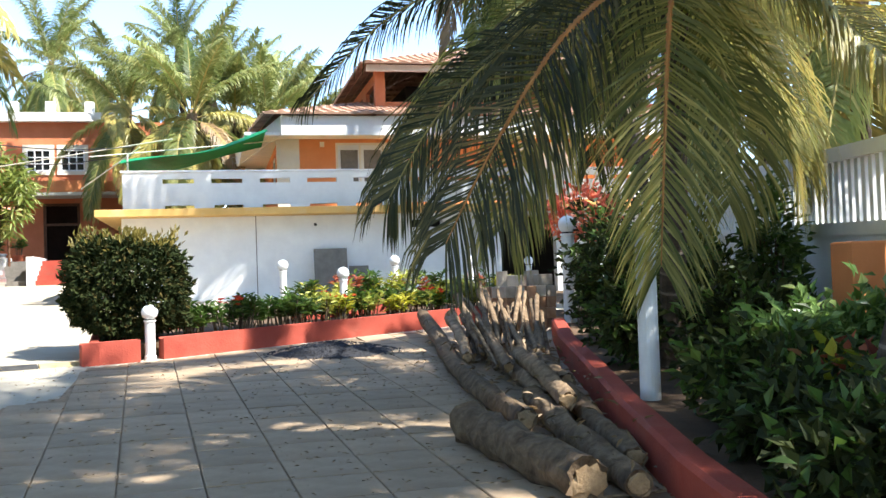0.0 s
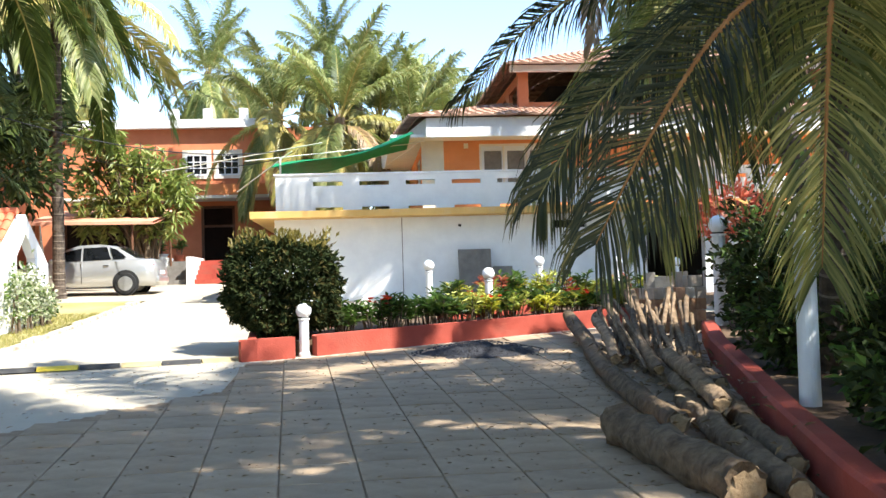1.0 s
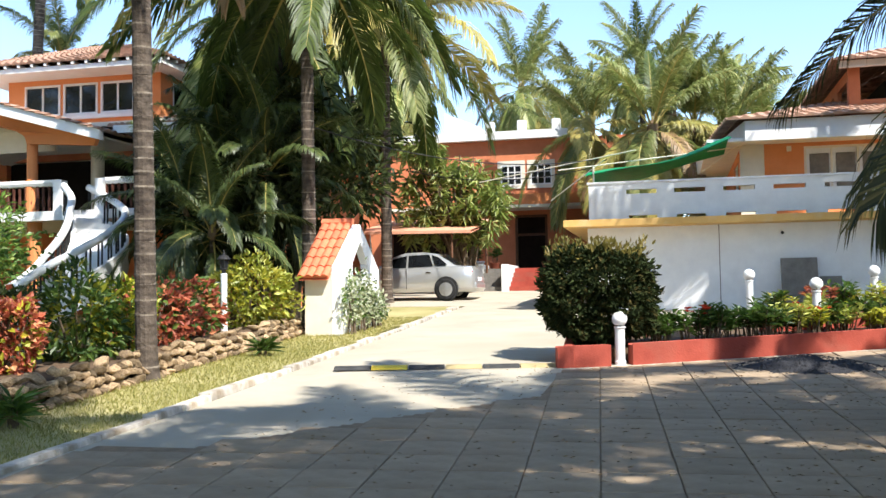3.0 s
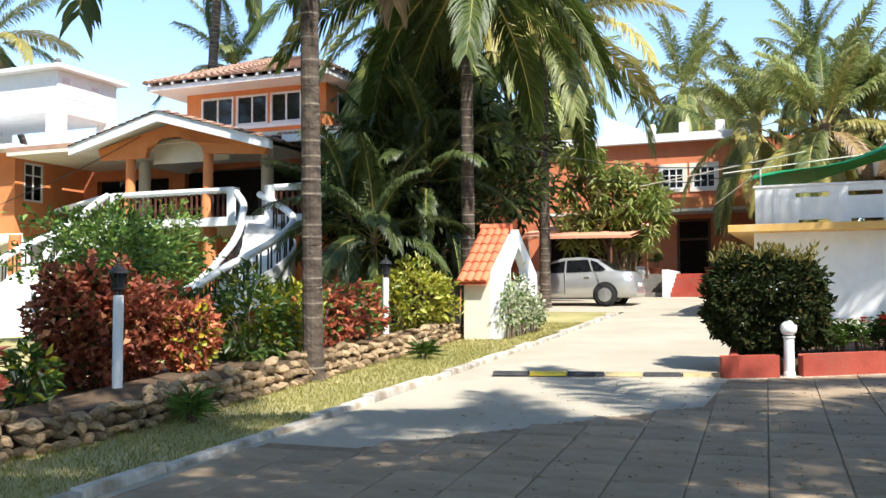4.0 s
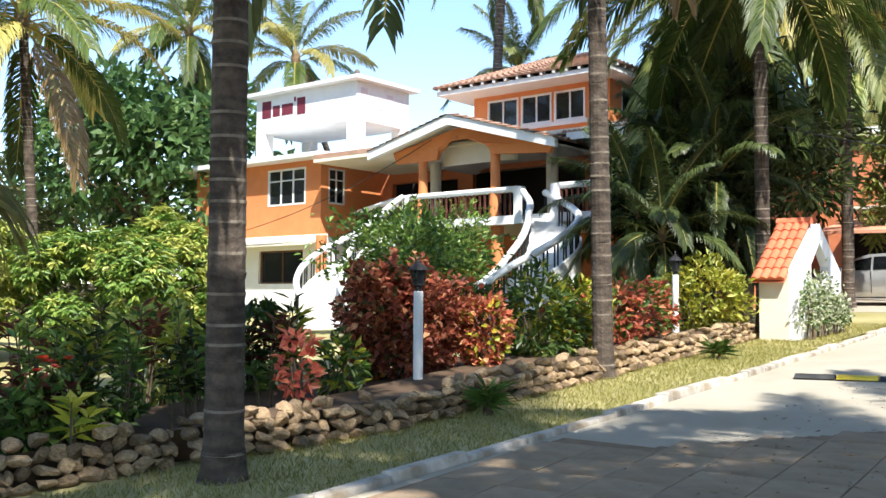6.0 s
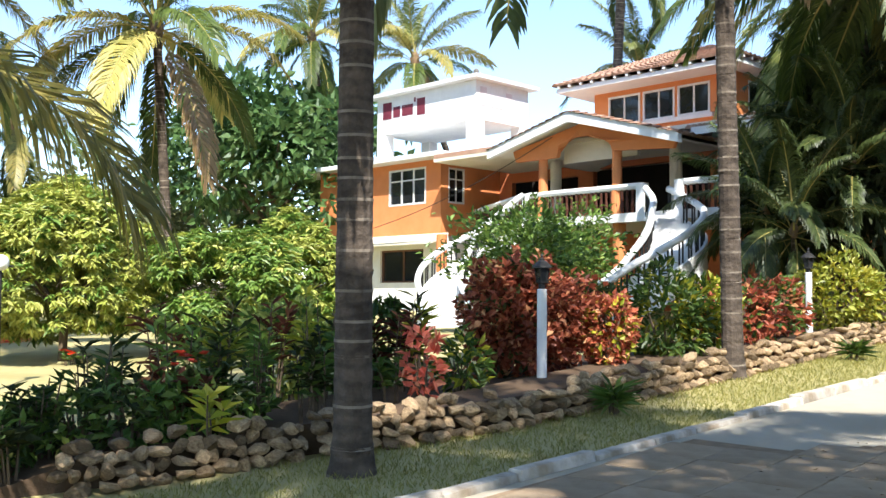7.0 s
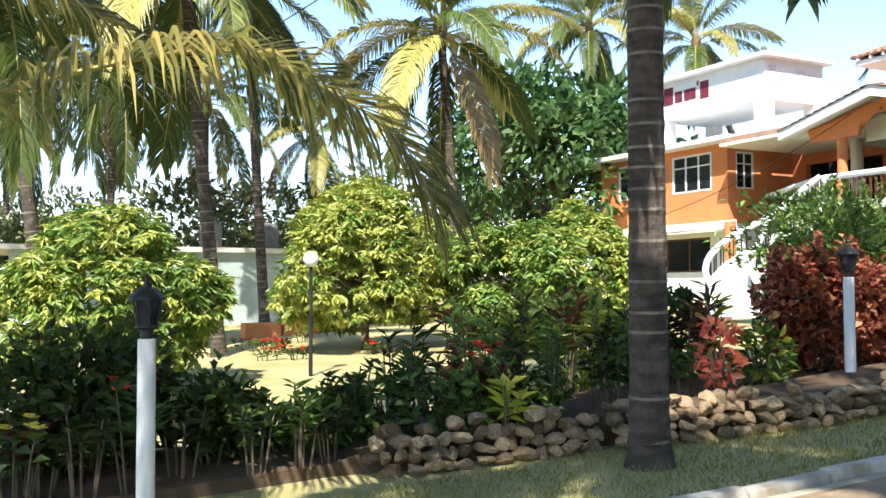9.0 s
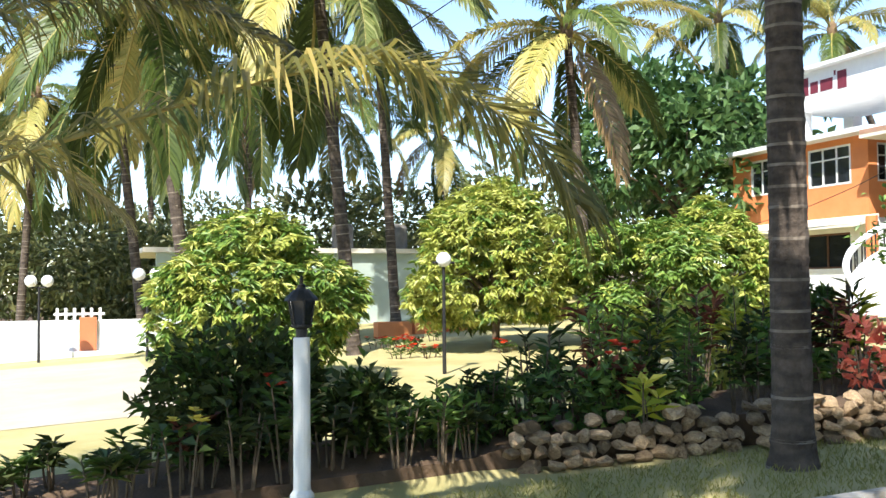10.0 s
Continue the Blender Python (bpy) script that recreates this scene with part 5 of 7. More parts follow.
def palm(x, y, hub, r0=0.16, r1=0.12, fronds=22, size=1.0, yellow=0.25, dry=0.02, deep=0.3, label="tall coconut palm with arching fronds", nuts=0, low=0, rot=None, bend=(0, 0), most=5):
    """A coconut palm: trunk from the ground to the hub, fronds in a spiral from upright to hanging."""
    t = thing("palm_tree", x, y, g(x, y), label, "palm tree", "coconut palms")
    hx, hy, hz = hub[0] - x, hub[1] - y, hub[2] - g(x, y)
    trunk_part(trunk_mesh((0, 0, -0.15), (hx, hy, hz), r0, r1, max(12, int(hz * 5.8)), bend), t, "grey ringed palm trunk")
    bm = bmesh.new()
    ball(bm, (hx, hy, hz), r1 * 1.7, 1, 1, 2.0, 2)
    part("crown_heart", bm, M_DRYFIB, t, "fibrous brown crown heart")
    a0 = rng.uniform(0, 6.28) if rot is None else rot
    for k in range(fronds):
        u = k / max(1, fronds - 1)
        si = min(5, int(u * 5.4 + rng.uniform(-0.3, 0.5) + (low if u > 0.3 else 0)))
        si = max(0, min(most, si))
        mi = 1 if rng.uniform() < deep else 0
        if si >= 2 and rng.uniform() < yellow:
            mi = 2
        if si >= 4 and rng.uniform() < dry * 3:
            mi = 3
        # deep above 1 picks the areca leaf with shade in its colour
        if deep > 1:
            mi = 4
        if (si, mi) not in FROND:
            mi = 0
        o = new("frond", FROND[si, mi])
        o.parent = t
        a = a0 + k * 2.39996
        s = size * rng.uniform(0.88, 1.12)
        o.matrix_local = Matrix.Translation((hx + 0.08 * math.cos(a), hy + 0.08 * math.sin(a), hz + 0.25 - 0.5 * u)) @ Euler((rng.uniform(-0.25, 0.25), 0, a)).to_matrix().to_4x4() @ Matrix.Diagonal((s, s, s, 1))
    for k in range(nuts):
        a = 6.28 * k / nuts
        part("coconut", ball(bmesh.new(), (hx + 0.28 * math.cos(a), hy + 0.28 * math.sin(a), hz - 0.3 - 0.12 * (k % 2)), 0.13, 1, 1, 1.2), L_GREEN, t, "green coconut", smooth=True)
    return t


M_DRYFIB = material("palm_fibre", (0.14, 0.09, 0.05), (0.24, 0.16, 0.09), 0.95, 10, 0.6, 30)

# palms along the drive
verge_palm = palm(-6.35, 4.71, (-6.03, 4.44, 8.6), 0.158, 0.118, 22, 1.0, label="tall coconut palm with a thick ringed trunk on the verge")
o = new("frond", frond_mesh("frond", np.array([(-6.6, 4.9, 8.6), (-6.5, 6.0, 8.0), (-6.4, 6.6, 6.6), (-6.35, 6.6, 5.4), (-6.3, 6.45, 4.2)]) - np.array([-6.35, 4.71, g(-6.35, 4.71)]), np.array([0.6, -0.8, 0.1]), 0.58, L_PALMD, n=60, droop=0.5))
o.parent = verge_palm
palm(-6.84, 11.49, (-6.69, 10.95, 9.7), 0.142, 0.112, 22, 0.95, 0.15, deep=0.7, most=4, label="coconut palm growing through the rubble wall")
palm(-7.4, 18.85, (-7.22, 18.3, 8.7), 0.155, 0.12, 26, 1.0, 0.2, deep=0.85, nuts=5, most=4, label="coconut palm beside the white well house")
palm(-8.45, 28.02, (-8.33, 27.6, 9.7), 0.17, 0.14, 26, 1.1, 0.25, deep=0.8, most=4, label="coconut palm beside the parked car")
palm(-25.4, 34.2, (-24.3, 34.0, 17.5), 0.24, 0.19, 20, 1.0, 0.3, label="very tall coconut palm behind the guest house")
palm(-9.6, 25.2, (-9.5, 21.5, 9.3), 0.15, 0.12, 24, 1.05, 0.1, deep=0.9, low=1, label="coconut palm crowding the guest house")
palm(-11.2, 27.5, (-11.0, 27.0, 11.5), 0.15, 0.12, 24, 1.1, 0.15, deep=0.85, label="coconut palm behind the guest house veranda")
# arecas before the guest house, their shade painted by the darkened leaf
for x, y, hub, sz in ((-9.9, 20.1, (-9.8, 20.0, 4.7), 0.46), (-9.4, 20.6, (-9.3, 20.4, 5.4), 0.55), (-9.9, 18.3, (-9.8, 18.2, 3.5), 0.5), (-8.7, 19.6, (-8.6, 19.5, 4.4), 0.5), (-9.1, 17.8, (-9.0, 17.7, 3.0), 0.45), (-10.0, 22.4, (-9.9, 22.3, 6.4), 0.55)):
    palm(x, y, hub, 0.07, 0.05, 22, sz, 0.0, 0.0, 2.0, label="areca palm clump with shade painted into its leaves")
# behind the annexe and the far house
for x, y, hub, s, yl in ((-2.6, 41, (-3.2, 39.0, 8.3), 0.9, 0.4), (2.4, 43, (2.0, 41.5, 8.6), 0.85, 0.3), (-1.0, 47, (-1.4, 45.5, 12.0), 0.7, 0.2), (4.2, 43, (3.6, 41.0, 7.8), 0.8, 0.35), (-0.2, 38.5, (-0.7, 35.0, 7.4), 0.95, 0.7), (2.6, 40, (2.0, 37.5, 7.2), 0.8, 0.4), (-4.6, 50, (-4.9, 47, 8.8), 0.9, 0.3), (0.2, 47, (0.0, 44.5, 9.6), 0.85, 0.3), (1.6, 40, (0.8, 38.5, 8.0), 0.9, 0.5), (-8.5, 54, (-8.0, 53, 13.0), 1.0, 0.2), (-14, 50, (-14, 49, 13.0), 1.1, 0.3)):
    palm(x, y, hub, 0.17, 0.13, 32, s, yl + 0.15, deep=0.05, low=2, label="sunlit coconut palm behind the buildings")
# behind the guest house
for x, y, hub, s in ((-26, 40, (-26.3, 38, 12.3), 0.9), (-31.5, 34, (-32.5, 29.5, 12.4), 0.9), (-17, 42, (-17.5, 40, 14.0), 1.0), (-12, 38, (-12.5, 36, 12.5), 1.15)):
    palm(x, y, hub, 0.17, 0.13, 20, s, 0.3, label="coconut palm rising behind the guest house")
# garden palms
for x, y, hub, s, yl, lo in ((-23.1, 12.45, (-23.4, 12.0, 8.6), 1.0, 0.35, 0), (-30.5, 24, (-31.5, 23.0, 12.0), 0.8, 0.2, 0), (-19.6, 5.0, (-19.6, 4.2, 8.4), 1.0, 0.4, 0), (-21.0, 2.0, (-20.8, 1.0, 8.0), 1.0, 0.6, 0), (-26, 8, (-26.6, 7.6, 10.2), 1.0, 0.3, 0), (-28, 1.5, (-27.8, 0.6, 8.2), 1.0, 0.5, 0), (-34, 5.2, (-34, 5.4, 9.6), 1.0, 0.3, 0), (-36, -2, (-36, -1.5, 8.4), 1.0, 0.4, 1), (-40, 10, (-40, 10, 9.5), 1.0, 0.3, 0), (-46, 3, (-46, 3, 9.5), 1.0, 0.3, 1), (-43, 16.5, (-43.5, 16, 9), 0.95, 0.3, 0), (-48, -5, (-48, -5, 9.5), 1.0, 0.3, 1)):
    palm(x, y, hub, 0.15, 0.11, 24, s, yl * 0.75, deep=0.75, low=lo, label="coconut palm in the sunny garden")
# sun-side palms: first in view, the rest unseen, added to shade the paving
for x, y, hub in ((3.74, 5.1, (5.35, 3.9, 9.0)), (7.5, 1.0, (7.0, 0.8, 8.2)), (3.4, -3.2, (3.0, -2.6, 8.2)), (-2.4, -4.6, (-1.7, 0.2, 9.0)), (-4.2, -5.8, (-3.5, -2.6, 9.2)), (1.4, -3.6, (0.9, 0.8, 8.8)), (6.2, -3.0, (6.0, -3.0, 9.0)), (5.2, -1.5, (4.3, 1.8, 9.0))):
    palm(x, y, hub, 0.19, 0.14, 11 if x > 7 else 17 if y > 4 else 12 if x > 2 else 15 if x > 0 else 11, 1.15, 0.2, label="coconut palm placed by the court to shade the paving")
# unseen palm, added only so its crown shades planter and paving
palm(8.9, 8.6, (6.6, 8.8, 8.6), 0.17, 0.13, 10, 0.85, 0.3, most=3, label="out-of-view coconut palm added to shade the planter")

# the last three are added, mostly hidden, to cast shade on the annexe
for x, y, hub in ((9.6, 13.0, (9.2, 12.5, 5.6)), (11.5, 18.5, (11.0, 18, 7.2)), (10.4, 20.4, (7.4, 21.0, 9.6)), (12.0, 20.8, (9.6, 20.6, 9.2)), (9.8, 18.0, (6.2, 19.6, 10.4))):
    palm(x, y, hub, 0.15, 0.12, 20, 0.95, 0.45, low=1, label="sunlit coconut palm beyond the baluster wall")


# ---- the low palm whose fronds hang over the court ----
def hanging_palm():
    t = thing("palm_tree", 4.5, 9.3, g(4.5, 9.3), "low coconut palm with fronds hanging over the court", "palm tree", "coconut palms")
    hub = Vector((4.1, 8.05, 4.5)) - Vector((4.5, 9.3, g(4.5, 9.3)))
    trunk_part(trunk_mesh((0, 0, -0.1), hub, 0.14, 0.12, 22), t, "dark ringed palm trunk")
    part("crown_heart", ball(bmesh.new(), hub, 0.2, 1, 1, 1.8), M_DRYFIB, t)
    view = np.array([-0.3, -0.95, 0.25])
    # the leaf material of each frond sets its painted sun or shade
    sets = [
        ([(3.98, 7.83, 4.32), (3.73, 7.5, 3.63), (3.58, 7.35, 2.71), (3.53, 7.4, 1.69)], view, 0.95, L_HANGSUN, M_RIBR, 0.25),
        ([(3.77, 7.88, 4.37), (2.89, 7.69, 3.66), (2.25, 7.66, 2.75), (1.8, 7.69, 1.93)], (0.1, -0.8, 0.6), 1.05, L_NEARSHADE, M_RIBR, 0.9),
        ([(3.86, 8.06, 4.54), (2.37, 8.2, 4.27), (1.54, 8.41, 3.96), (0.82, 8.59, 3.26)], (0, 0.2, 1), 0.6, L_NEARSHADE, M_RIB, 0.9),
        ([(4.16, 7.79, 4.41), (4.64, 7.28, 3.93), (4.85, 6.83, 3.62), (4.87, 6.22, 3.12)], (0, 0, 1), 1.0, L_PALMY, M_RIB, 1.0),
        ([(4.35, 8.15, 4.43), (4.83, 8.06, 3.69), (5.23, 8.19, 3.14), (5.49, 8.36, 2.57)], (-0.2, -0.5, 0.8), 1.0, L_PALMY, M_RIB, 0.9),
        ([(4.1, 7.9, 4.34), (4.27, 7.68, 3.49), (4.4, 7.67, 2.85), (4.34, 7.71, 2.21)], view, 0.85, L_HANGSUN, M_RIB, 0.5),
        ([(3.91, 8.05, 4.43), (2.69, 8.14, 3.77), (1.92, 8.24, 3.08), (1.47, 8.37, 2.36)], (0.1, -0.5, 0.8), 0.95, L_NEARSHADE, M_RIB, 1.0),
        ([(3.9, 8.2, 4.5), (3.0, 8.9, 4.3), (2.3, 9.5, 3.6), (1.9, 9.9, 2.7)], (0, 0, 1), 0.9, L_HANGSUN, M_RIB, 0.9),
        ([(4.2, 8.3, 4.5), (4.9, 9.2, 4.4), (5.5, 10.0, 3.8), (5.8, 10.5, 3.0)], (0, 0, 1), 0.95, L_HANGSUN, M_RIB, 0.9),
        ([(4.1, 8.2, 4.5), (4.3, 9.4, 4.5), (4.4, 10.3, 3.9), (4.4, 10.9, 3.0)], (0, 0, 1), 0.95, L_NEARSHADE, M_RIB, 0.9),
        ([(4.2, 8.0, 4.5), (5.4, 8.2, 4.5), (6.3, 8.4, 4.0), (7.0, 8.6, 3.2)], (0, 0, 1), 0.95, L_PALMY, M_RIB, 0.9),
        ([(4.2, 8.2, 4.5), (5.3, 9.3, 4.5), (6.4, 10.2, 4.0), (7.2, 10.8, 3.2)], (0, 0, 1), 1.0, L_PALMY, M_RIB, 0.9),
        ([(4.2, 8.1, 4.6), (5.2, 8.0, 4.9), (6.2, 7.9, 4.6), (7.0, 7.8, 3.8)], (0, 0, 1), 1.0, L_HANGSUN, M_RIB, 0.9),
        ([(4.3, 8.3, 4.4), (5.2, 8.9, 3.9), (5.9, 9.4, 3.2), (6.3, 9.6, 2.4)], (-0.2, -0.4, 0.9), 1.0, L_HANGSUN, M_RIB, 0.9),
        ([(3.9, 8.1, 4.45), (3.2, 8.2, 3.7), (2.75, 8.3, 2.9), (2.5, 8.4, 2.1)], (0.1, -0.8, 0.5), 0.95, L_HANGSUN, M_RIB, 0.8),
        ([(3.95, 8.0, 4.45), (2.9, 8.5, 4.0), (2.1, 8.9, 3.4), (1.5, 9.2, 2.6)], (0, -0.2, 1.0), 0.95, L_HANGSUN, M_RIB, 1.0),
        ([(4.1, 8.0, 4.6), (3.6, 7.0, 5.3), (3.0, 6.0, 5.5), (2.3, 5.0, 5.2)], (0, 0, 1), 0.95, L_HANGSUN, M_RIB, 0.8),
        ([(4.1, 8.0, 4.6), (4.7, 7.2, 5.2), (5.4, 6.4, 5.3), (6.2, 5.6, 4.8)], (0, 0, 1), 0.95, L_HANGSUN, M_RIB, 0.8),
    ]
    off = np.array([4.5, 9.3, g(4.5, 9.3)])
    for pts, up, ll, mat, rib, dr in sets:
        me = frond_mesh("frond", np.array(pts) - off, np.array(up, float), ll, mat, n=125, start=0.05, droop=dr * 1.15, forward=0.85, width=0.021, stalk_mat=rib, radius=0.02)
        o = new("frond", me)
        o.parent = t
    return t


hanging_palm()


def young_palm():
    """The young palm beside the hedge, whose long frond arches over the garden."""
    x, y = -7.6, -3.4
    t = thing("palm_tree", x, y, g(x, y), "young coconut palm with a long frond arching over the hedge", "palm tree", "coconut palms")
    off = np.array([x, y, g(x, y)])
    trunk_part(trunk_mesh((0, 0, -0.1), (0.1, 0.3, 1.7), 0.16, 0.14, 10), t, "short ringed palm trunk")
    for pts, ll, mat in (
        ([(-7.5, -3.1, 1.55), (-7.45, -1.8, 2.2), (-7.18, -0.03, 2.85), (-6.56, 0.74, 3.04), (-6.13, 1.3, 3.09), (-5.82, 1.71, 2.9), (-5.58, 2.1, 2.6), (-5.45, 2.33, 2.2)], 1.05, L_NEAR),
        ([(-7.5, -3.1, 1.6), (-7.6, -2.2, 2.7), (-7.4, -1.0, 3.5), (-7.2, 0.0, 3.7), (-7.0, 0.8, 3.4)], 1.0, L_NEAR),
        ([(-7.5, -3.1, 1.6), (-8.4, -2.0, 2.6), (-9.2, -1.0, 2.9), (-9.8, -0.2, 2.5)], 0.9, L_NEAR),
        ([(-7.5, -3.1, 1.6), (-8.2, -3.6, 2.9), (-9.0, -4.4, 3.2), (-9.6, -5.2, 2.8)], 0.9, L_NEARSHADE),
        ([(-7.5, -3.1, 1.6), (-6.8, -3.8, 2.9), (-6.2, -4.6, 3.2), (-5.8, -5.4, 2.8)], 0.9, L_NEARSHADE),
    ):
        me = frond_mesh("frond", np.array(pts) - off, np.array([0.3, 0, 1.0]), ll, mat, n=150, start=0.08, droop=0.7, forward=0.8, width=0.03, radius=0.022)
        o = new("frond", me)
        o.parent = t
    return t


young_palm()


# ---- mango trees, almond tree ----
def mango(x, y, cz, rx, ry, rz, n, mats, label, seed):
    t = thing("mango_tree", x, y, g(x, y), label, "tree", "mango trees")
    zc = cz - g(x, y)
    bm = bmesh.new()
    tube(bm, [(0, 0, -0.1), (0.05, 0, zc - rz * 0.6), (0, 0.05, zc)], [0.09, 0.075, 0.04], 8)
    for k in range(8):
        a = k * 0.785 + 0.3
        tube(bm, [(0, 0, zc - rz * 0.55), (rx * 0.4 * math.cos(a), ry * 0.4 * math.sin(a), zc - rz * 0.1), (rx * 0.75 * math.cos(a), ry * 0.75 * math.sin(a), zc + rz * 0.35 * math.sin(k * 1.7))], [0.04, 0.025, 0.01], 6)
    part("trunk", bm, M_STEM, t)
    lobes = rand_dirs(60)
    lobes = lobes[lobes[:, 2] > -0.75]
    reach = lumpy(lobes, seed, 0.2, 1.7)
    size = rng.uniform(0.26, 0.4, len(lobes))
    for mat, share in mats:
        m = int(n * 1.5 * share)
        pick = rng.integers(0, len(lobes), m)
        d = unit(rand_dirs(m) + lobes[pick] * 0.75)
        C = (lobes[pick] * (reach[pick] * 0.72)[:, None] + d * size[pick][:, None] * rng.uniform(0.8, 1.0, (m, 1))) * np.array([rx, ry, rz]) + np.array([0, 0, zc])
        keep = C[:, 2] > 0.2
        C, d = C[keep], d[keep]
        q = 12
        w = rng.uniform(0, 6.28, (len(C), q))
        D = np.stack([np.cos(w), np.sin(w), rng.uniform(-1.1, 0.1, (len(C), q))], 2) + d[:, None, :] * 0.5
        P = np.repeat(C, q, 0) + rng.normal(size=(len(C) * q, 3)) * 0.02
        D = D.reshape(-1, 3)
        leaves("foliage", P, D, np.array([0, 0, 1.0]) + np.repeat(d, q, 0) * 0.6 + rng.normal(size=P.shape) * 0.3, 0.18 * rng.uniform(0.7, 1.25, len(P)), 0.058, mat, t, fold=0.15)
    return t


mango(-15.3, 2.2, 1.5, 1.5, 1.55, 1.25, 1150, [(L_MANGOG, 0.6), (L_MANGO, 0.4)], "bushy young mango tree by the garden lane", 2.0)
mango(-18.2, 7.5, 2.15, 1.7, 1.75, 1.55, 1500, [(L_MANGO, 0.75), (L_MANGOG, 0.25)], "rounded mango tree in yellow-green leaf on the lawn", 5.0)
mango(-16.0, 9.6, 1.75, 1.5, 1.4, 1.15, 1000, [(L_MANGOG, 0.8), (L_MANGO, 0.2)], "green mango tree beside a yellower one", 8.0)
mango(-16.4, 11.3, 1.95, 1.2, 1.25, 1.25, 1000, [(L_MANGO, 0.55), (L_MANGOG, 0.45)], "mango tree near the guest house wing", 11.0)


def broad_tree(x, y, cz, r, n, L, W, mat, label, seed, name="almond_tree"):
    t = thing(name, x, y, g(x, y), label, "tree")
    zc = cz - g(x, y)
    bm = bmesh.new()
    tube(bm, [(0, 0, -0.2), (0.2, 0, zc * 0.5), (0, 0.1, zc)], [0.24, 0.19, 0.08], 9)
    tips = []
    for k in range(13):
        a, e = k * 2.4, -0.35 + 1.5 * k / 12
        tip = Vector((r * 0.8 * math.cos(a) * math.cos(e * 0.8), r * 0.8 * math.sin(a) * math.cos(e * 0.8), zc + r * 0.8 * math.sin(e)))
        tube(bm, [(0.1, 0, zc * (0.45 + 0.03 * k)), tip * 0.5 + Vector((0, 0, zc * 0.33)), tip], [0.1, 0.06, 0.02], 6)
        tips.append(np.array(tip))
    part("trunk", bm, M_STEM, t, "dark trunk and spreading limbs")
    m = n // len(tips)
    P, D = [], []
    for c in tips + [np.array([0, 0, zc + r * 0.5])]:
        d = rand_dirs(m)
        rad = lumpy(d, seed + c[0], 0.4) * rng.uniform(0.4, 1, m) ** 0.4
        P.append(c + d * rad[:, None] * r * np.array([0.5, 0.5, 0.34]))
        D.append(d + np.array([0, 0, -0.1]) + rng.normal(size=d.shape) * 0.5)
    P, D = np.concatenate(P), np.concatenate(D)
    leaves("crown", P, D, np.array([0, 0, 1.0]) + rng.normal(size=P.shape) * 0.5, L * rng.uniform(0.7, 1.2, len(P)), W, mat, t)
    return t


broad_tree(-32.5, 22.0, 6.4, 3.9, 5200, 0.5, 0.3, L_TREE, "broad-leaved almond tree beside the guest house", 3.0)
# very dark leaf colour also paints the shade in these two crowns
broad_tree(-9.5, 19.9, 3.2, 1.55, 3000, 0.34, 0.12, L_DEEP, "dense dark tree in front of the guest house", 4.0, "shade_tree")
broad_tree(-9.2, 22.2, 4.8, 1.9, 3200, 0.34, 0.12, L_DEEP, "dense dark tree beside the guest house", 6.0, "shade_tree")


def strap_tree(x, y, x0, x1, z0, z1, tufts):
    """A many-stemmed tree with hanging tufts of strap leaves and wide gaps."""
    t = thing("strap_leaf_tree", x, y, g(x, y), "tall loose tree with hanging tufts of strap leaves", "tree")
    base = g(x, y)
    bm, P, D = bmesh.new(), [], []
    for k in range(tufts):
        u, v = rng.uniform(0, 1), rng.uniform(0, 1) ** 0.8
        tip = Vector((x0 + (x1 - x0) * u - x, rng.uniform(-0.7, 0.7), z0 + (z1 - z0) * v * (1 - 0.35 * u) - base))
        if k % 2 == 0:
            tube(bm, [(0.2 * math.cos(k), 0.15 * math.sin(k), -0.1), (tip.x * 0.35, tip.y * 0.4, tip.z * 0.5), (tip.x * 0.9, tip.y * 0.9, tip.z * 0.9), tip], [0.05, 0.04, 0.025, 0.015], 6)
        m = 34
        w = rng.uniform(0, 6.28, m)
        drop = rng.uniform(0, 0.75, m)
        P.append(np.array(tip) + np.stack([0.04 * np.cos(w), 0.04 * np.sin(w), -drop], 1))
        D.append(np.stack([np.cos(w), np.sin(w), rng.uniform(-1.3, 0.5, m)], 1))
    part("trunk", bm, M_STEM, t, "thin pale stems")
    P, D = np.concatenate(P), np.concatenate(D)
    leaves("crown", P, D, np.array([0, 0, 1.0]) + rng.normal(size=P.shape) * 0.3, 0.45 * rng.uniform(0.7, 1.2, len(P)), 0.1, L_STRAP, t)
    return t


strap_tree(-7.2, 33.4, -9.4, -5.8, 4.0, 7.6, 95)
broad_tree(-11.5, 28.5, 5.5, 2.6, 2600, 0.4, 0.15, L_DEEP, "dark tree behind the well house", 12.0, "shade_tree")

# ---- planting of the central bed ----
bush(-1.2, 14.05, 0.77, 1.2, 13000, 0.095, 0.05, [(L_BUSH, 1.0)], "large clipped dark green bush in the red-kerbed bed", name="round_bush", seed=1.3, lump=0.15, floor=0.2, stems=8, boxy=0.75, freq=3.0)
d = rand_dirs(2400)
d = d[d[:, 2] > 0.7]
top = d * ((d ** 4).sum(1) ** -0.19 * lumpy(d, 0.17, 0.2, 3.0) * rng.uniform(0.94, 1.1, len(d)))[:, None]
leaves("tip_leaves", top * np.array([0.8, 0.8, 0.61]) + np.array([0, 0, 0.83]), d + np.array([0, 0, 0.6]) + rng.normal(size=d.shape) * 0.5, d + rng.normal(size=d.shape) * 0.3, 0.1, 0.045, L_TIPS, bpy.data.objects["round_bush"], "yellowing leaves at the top")
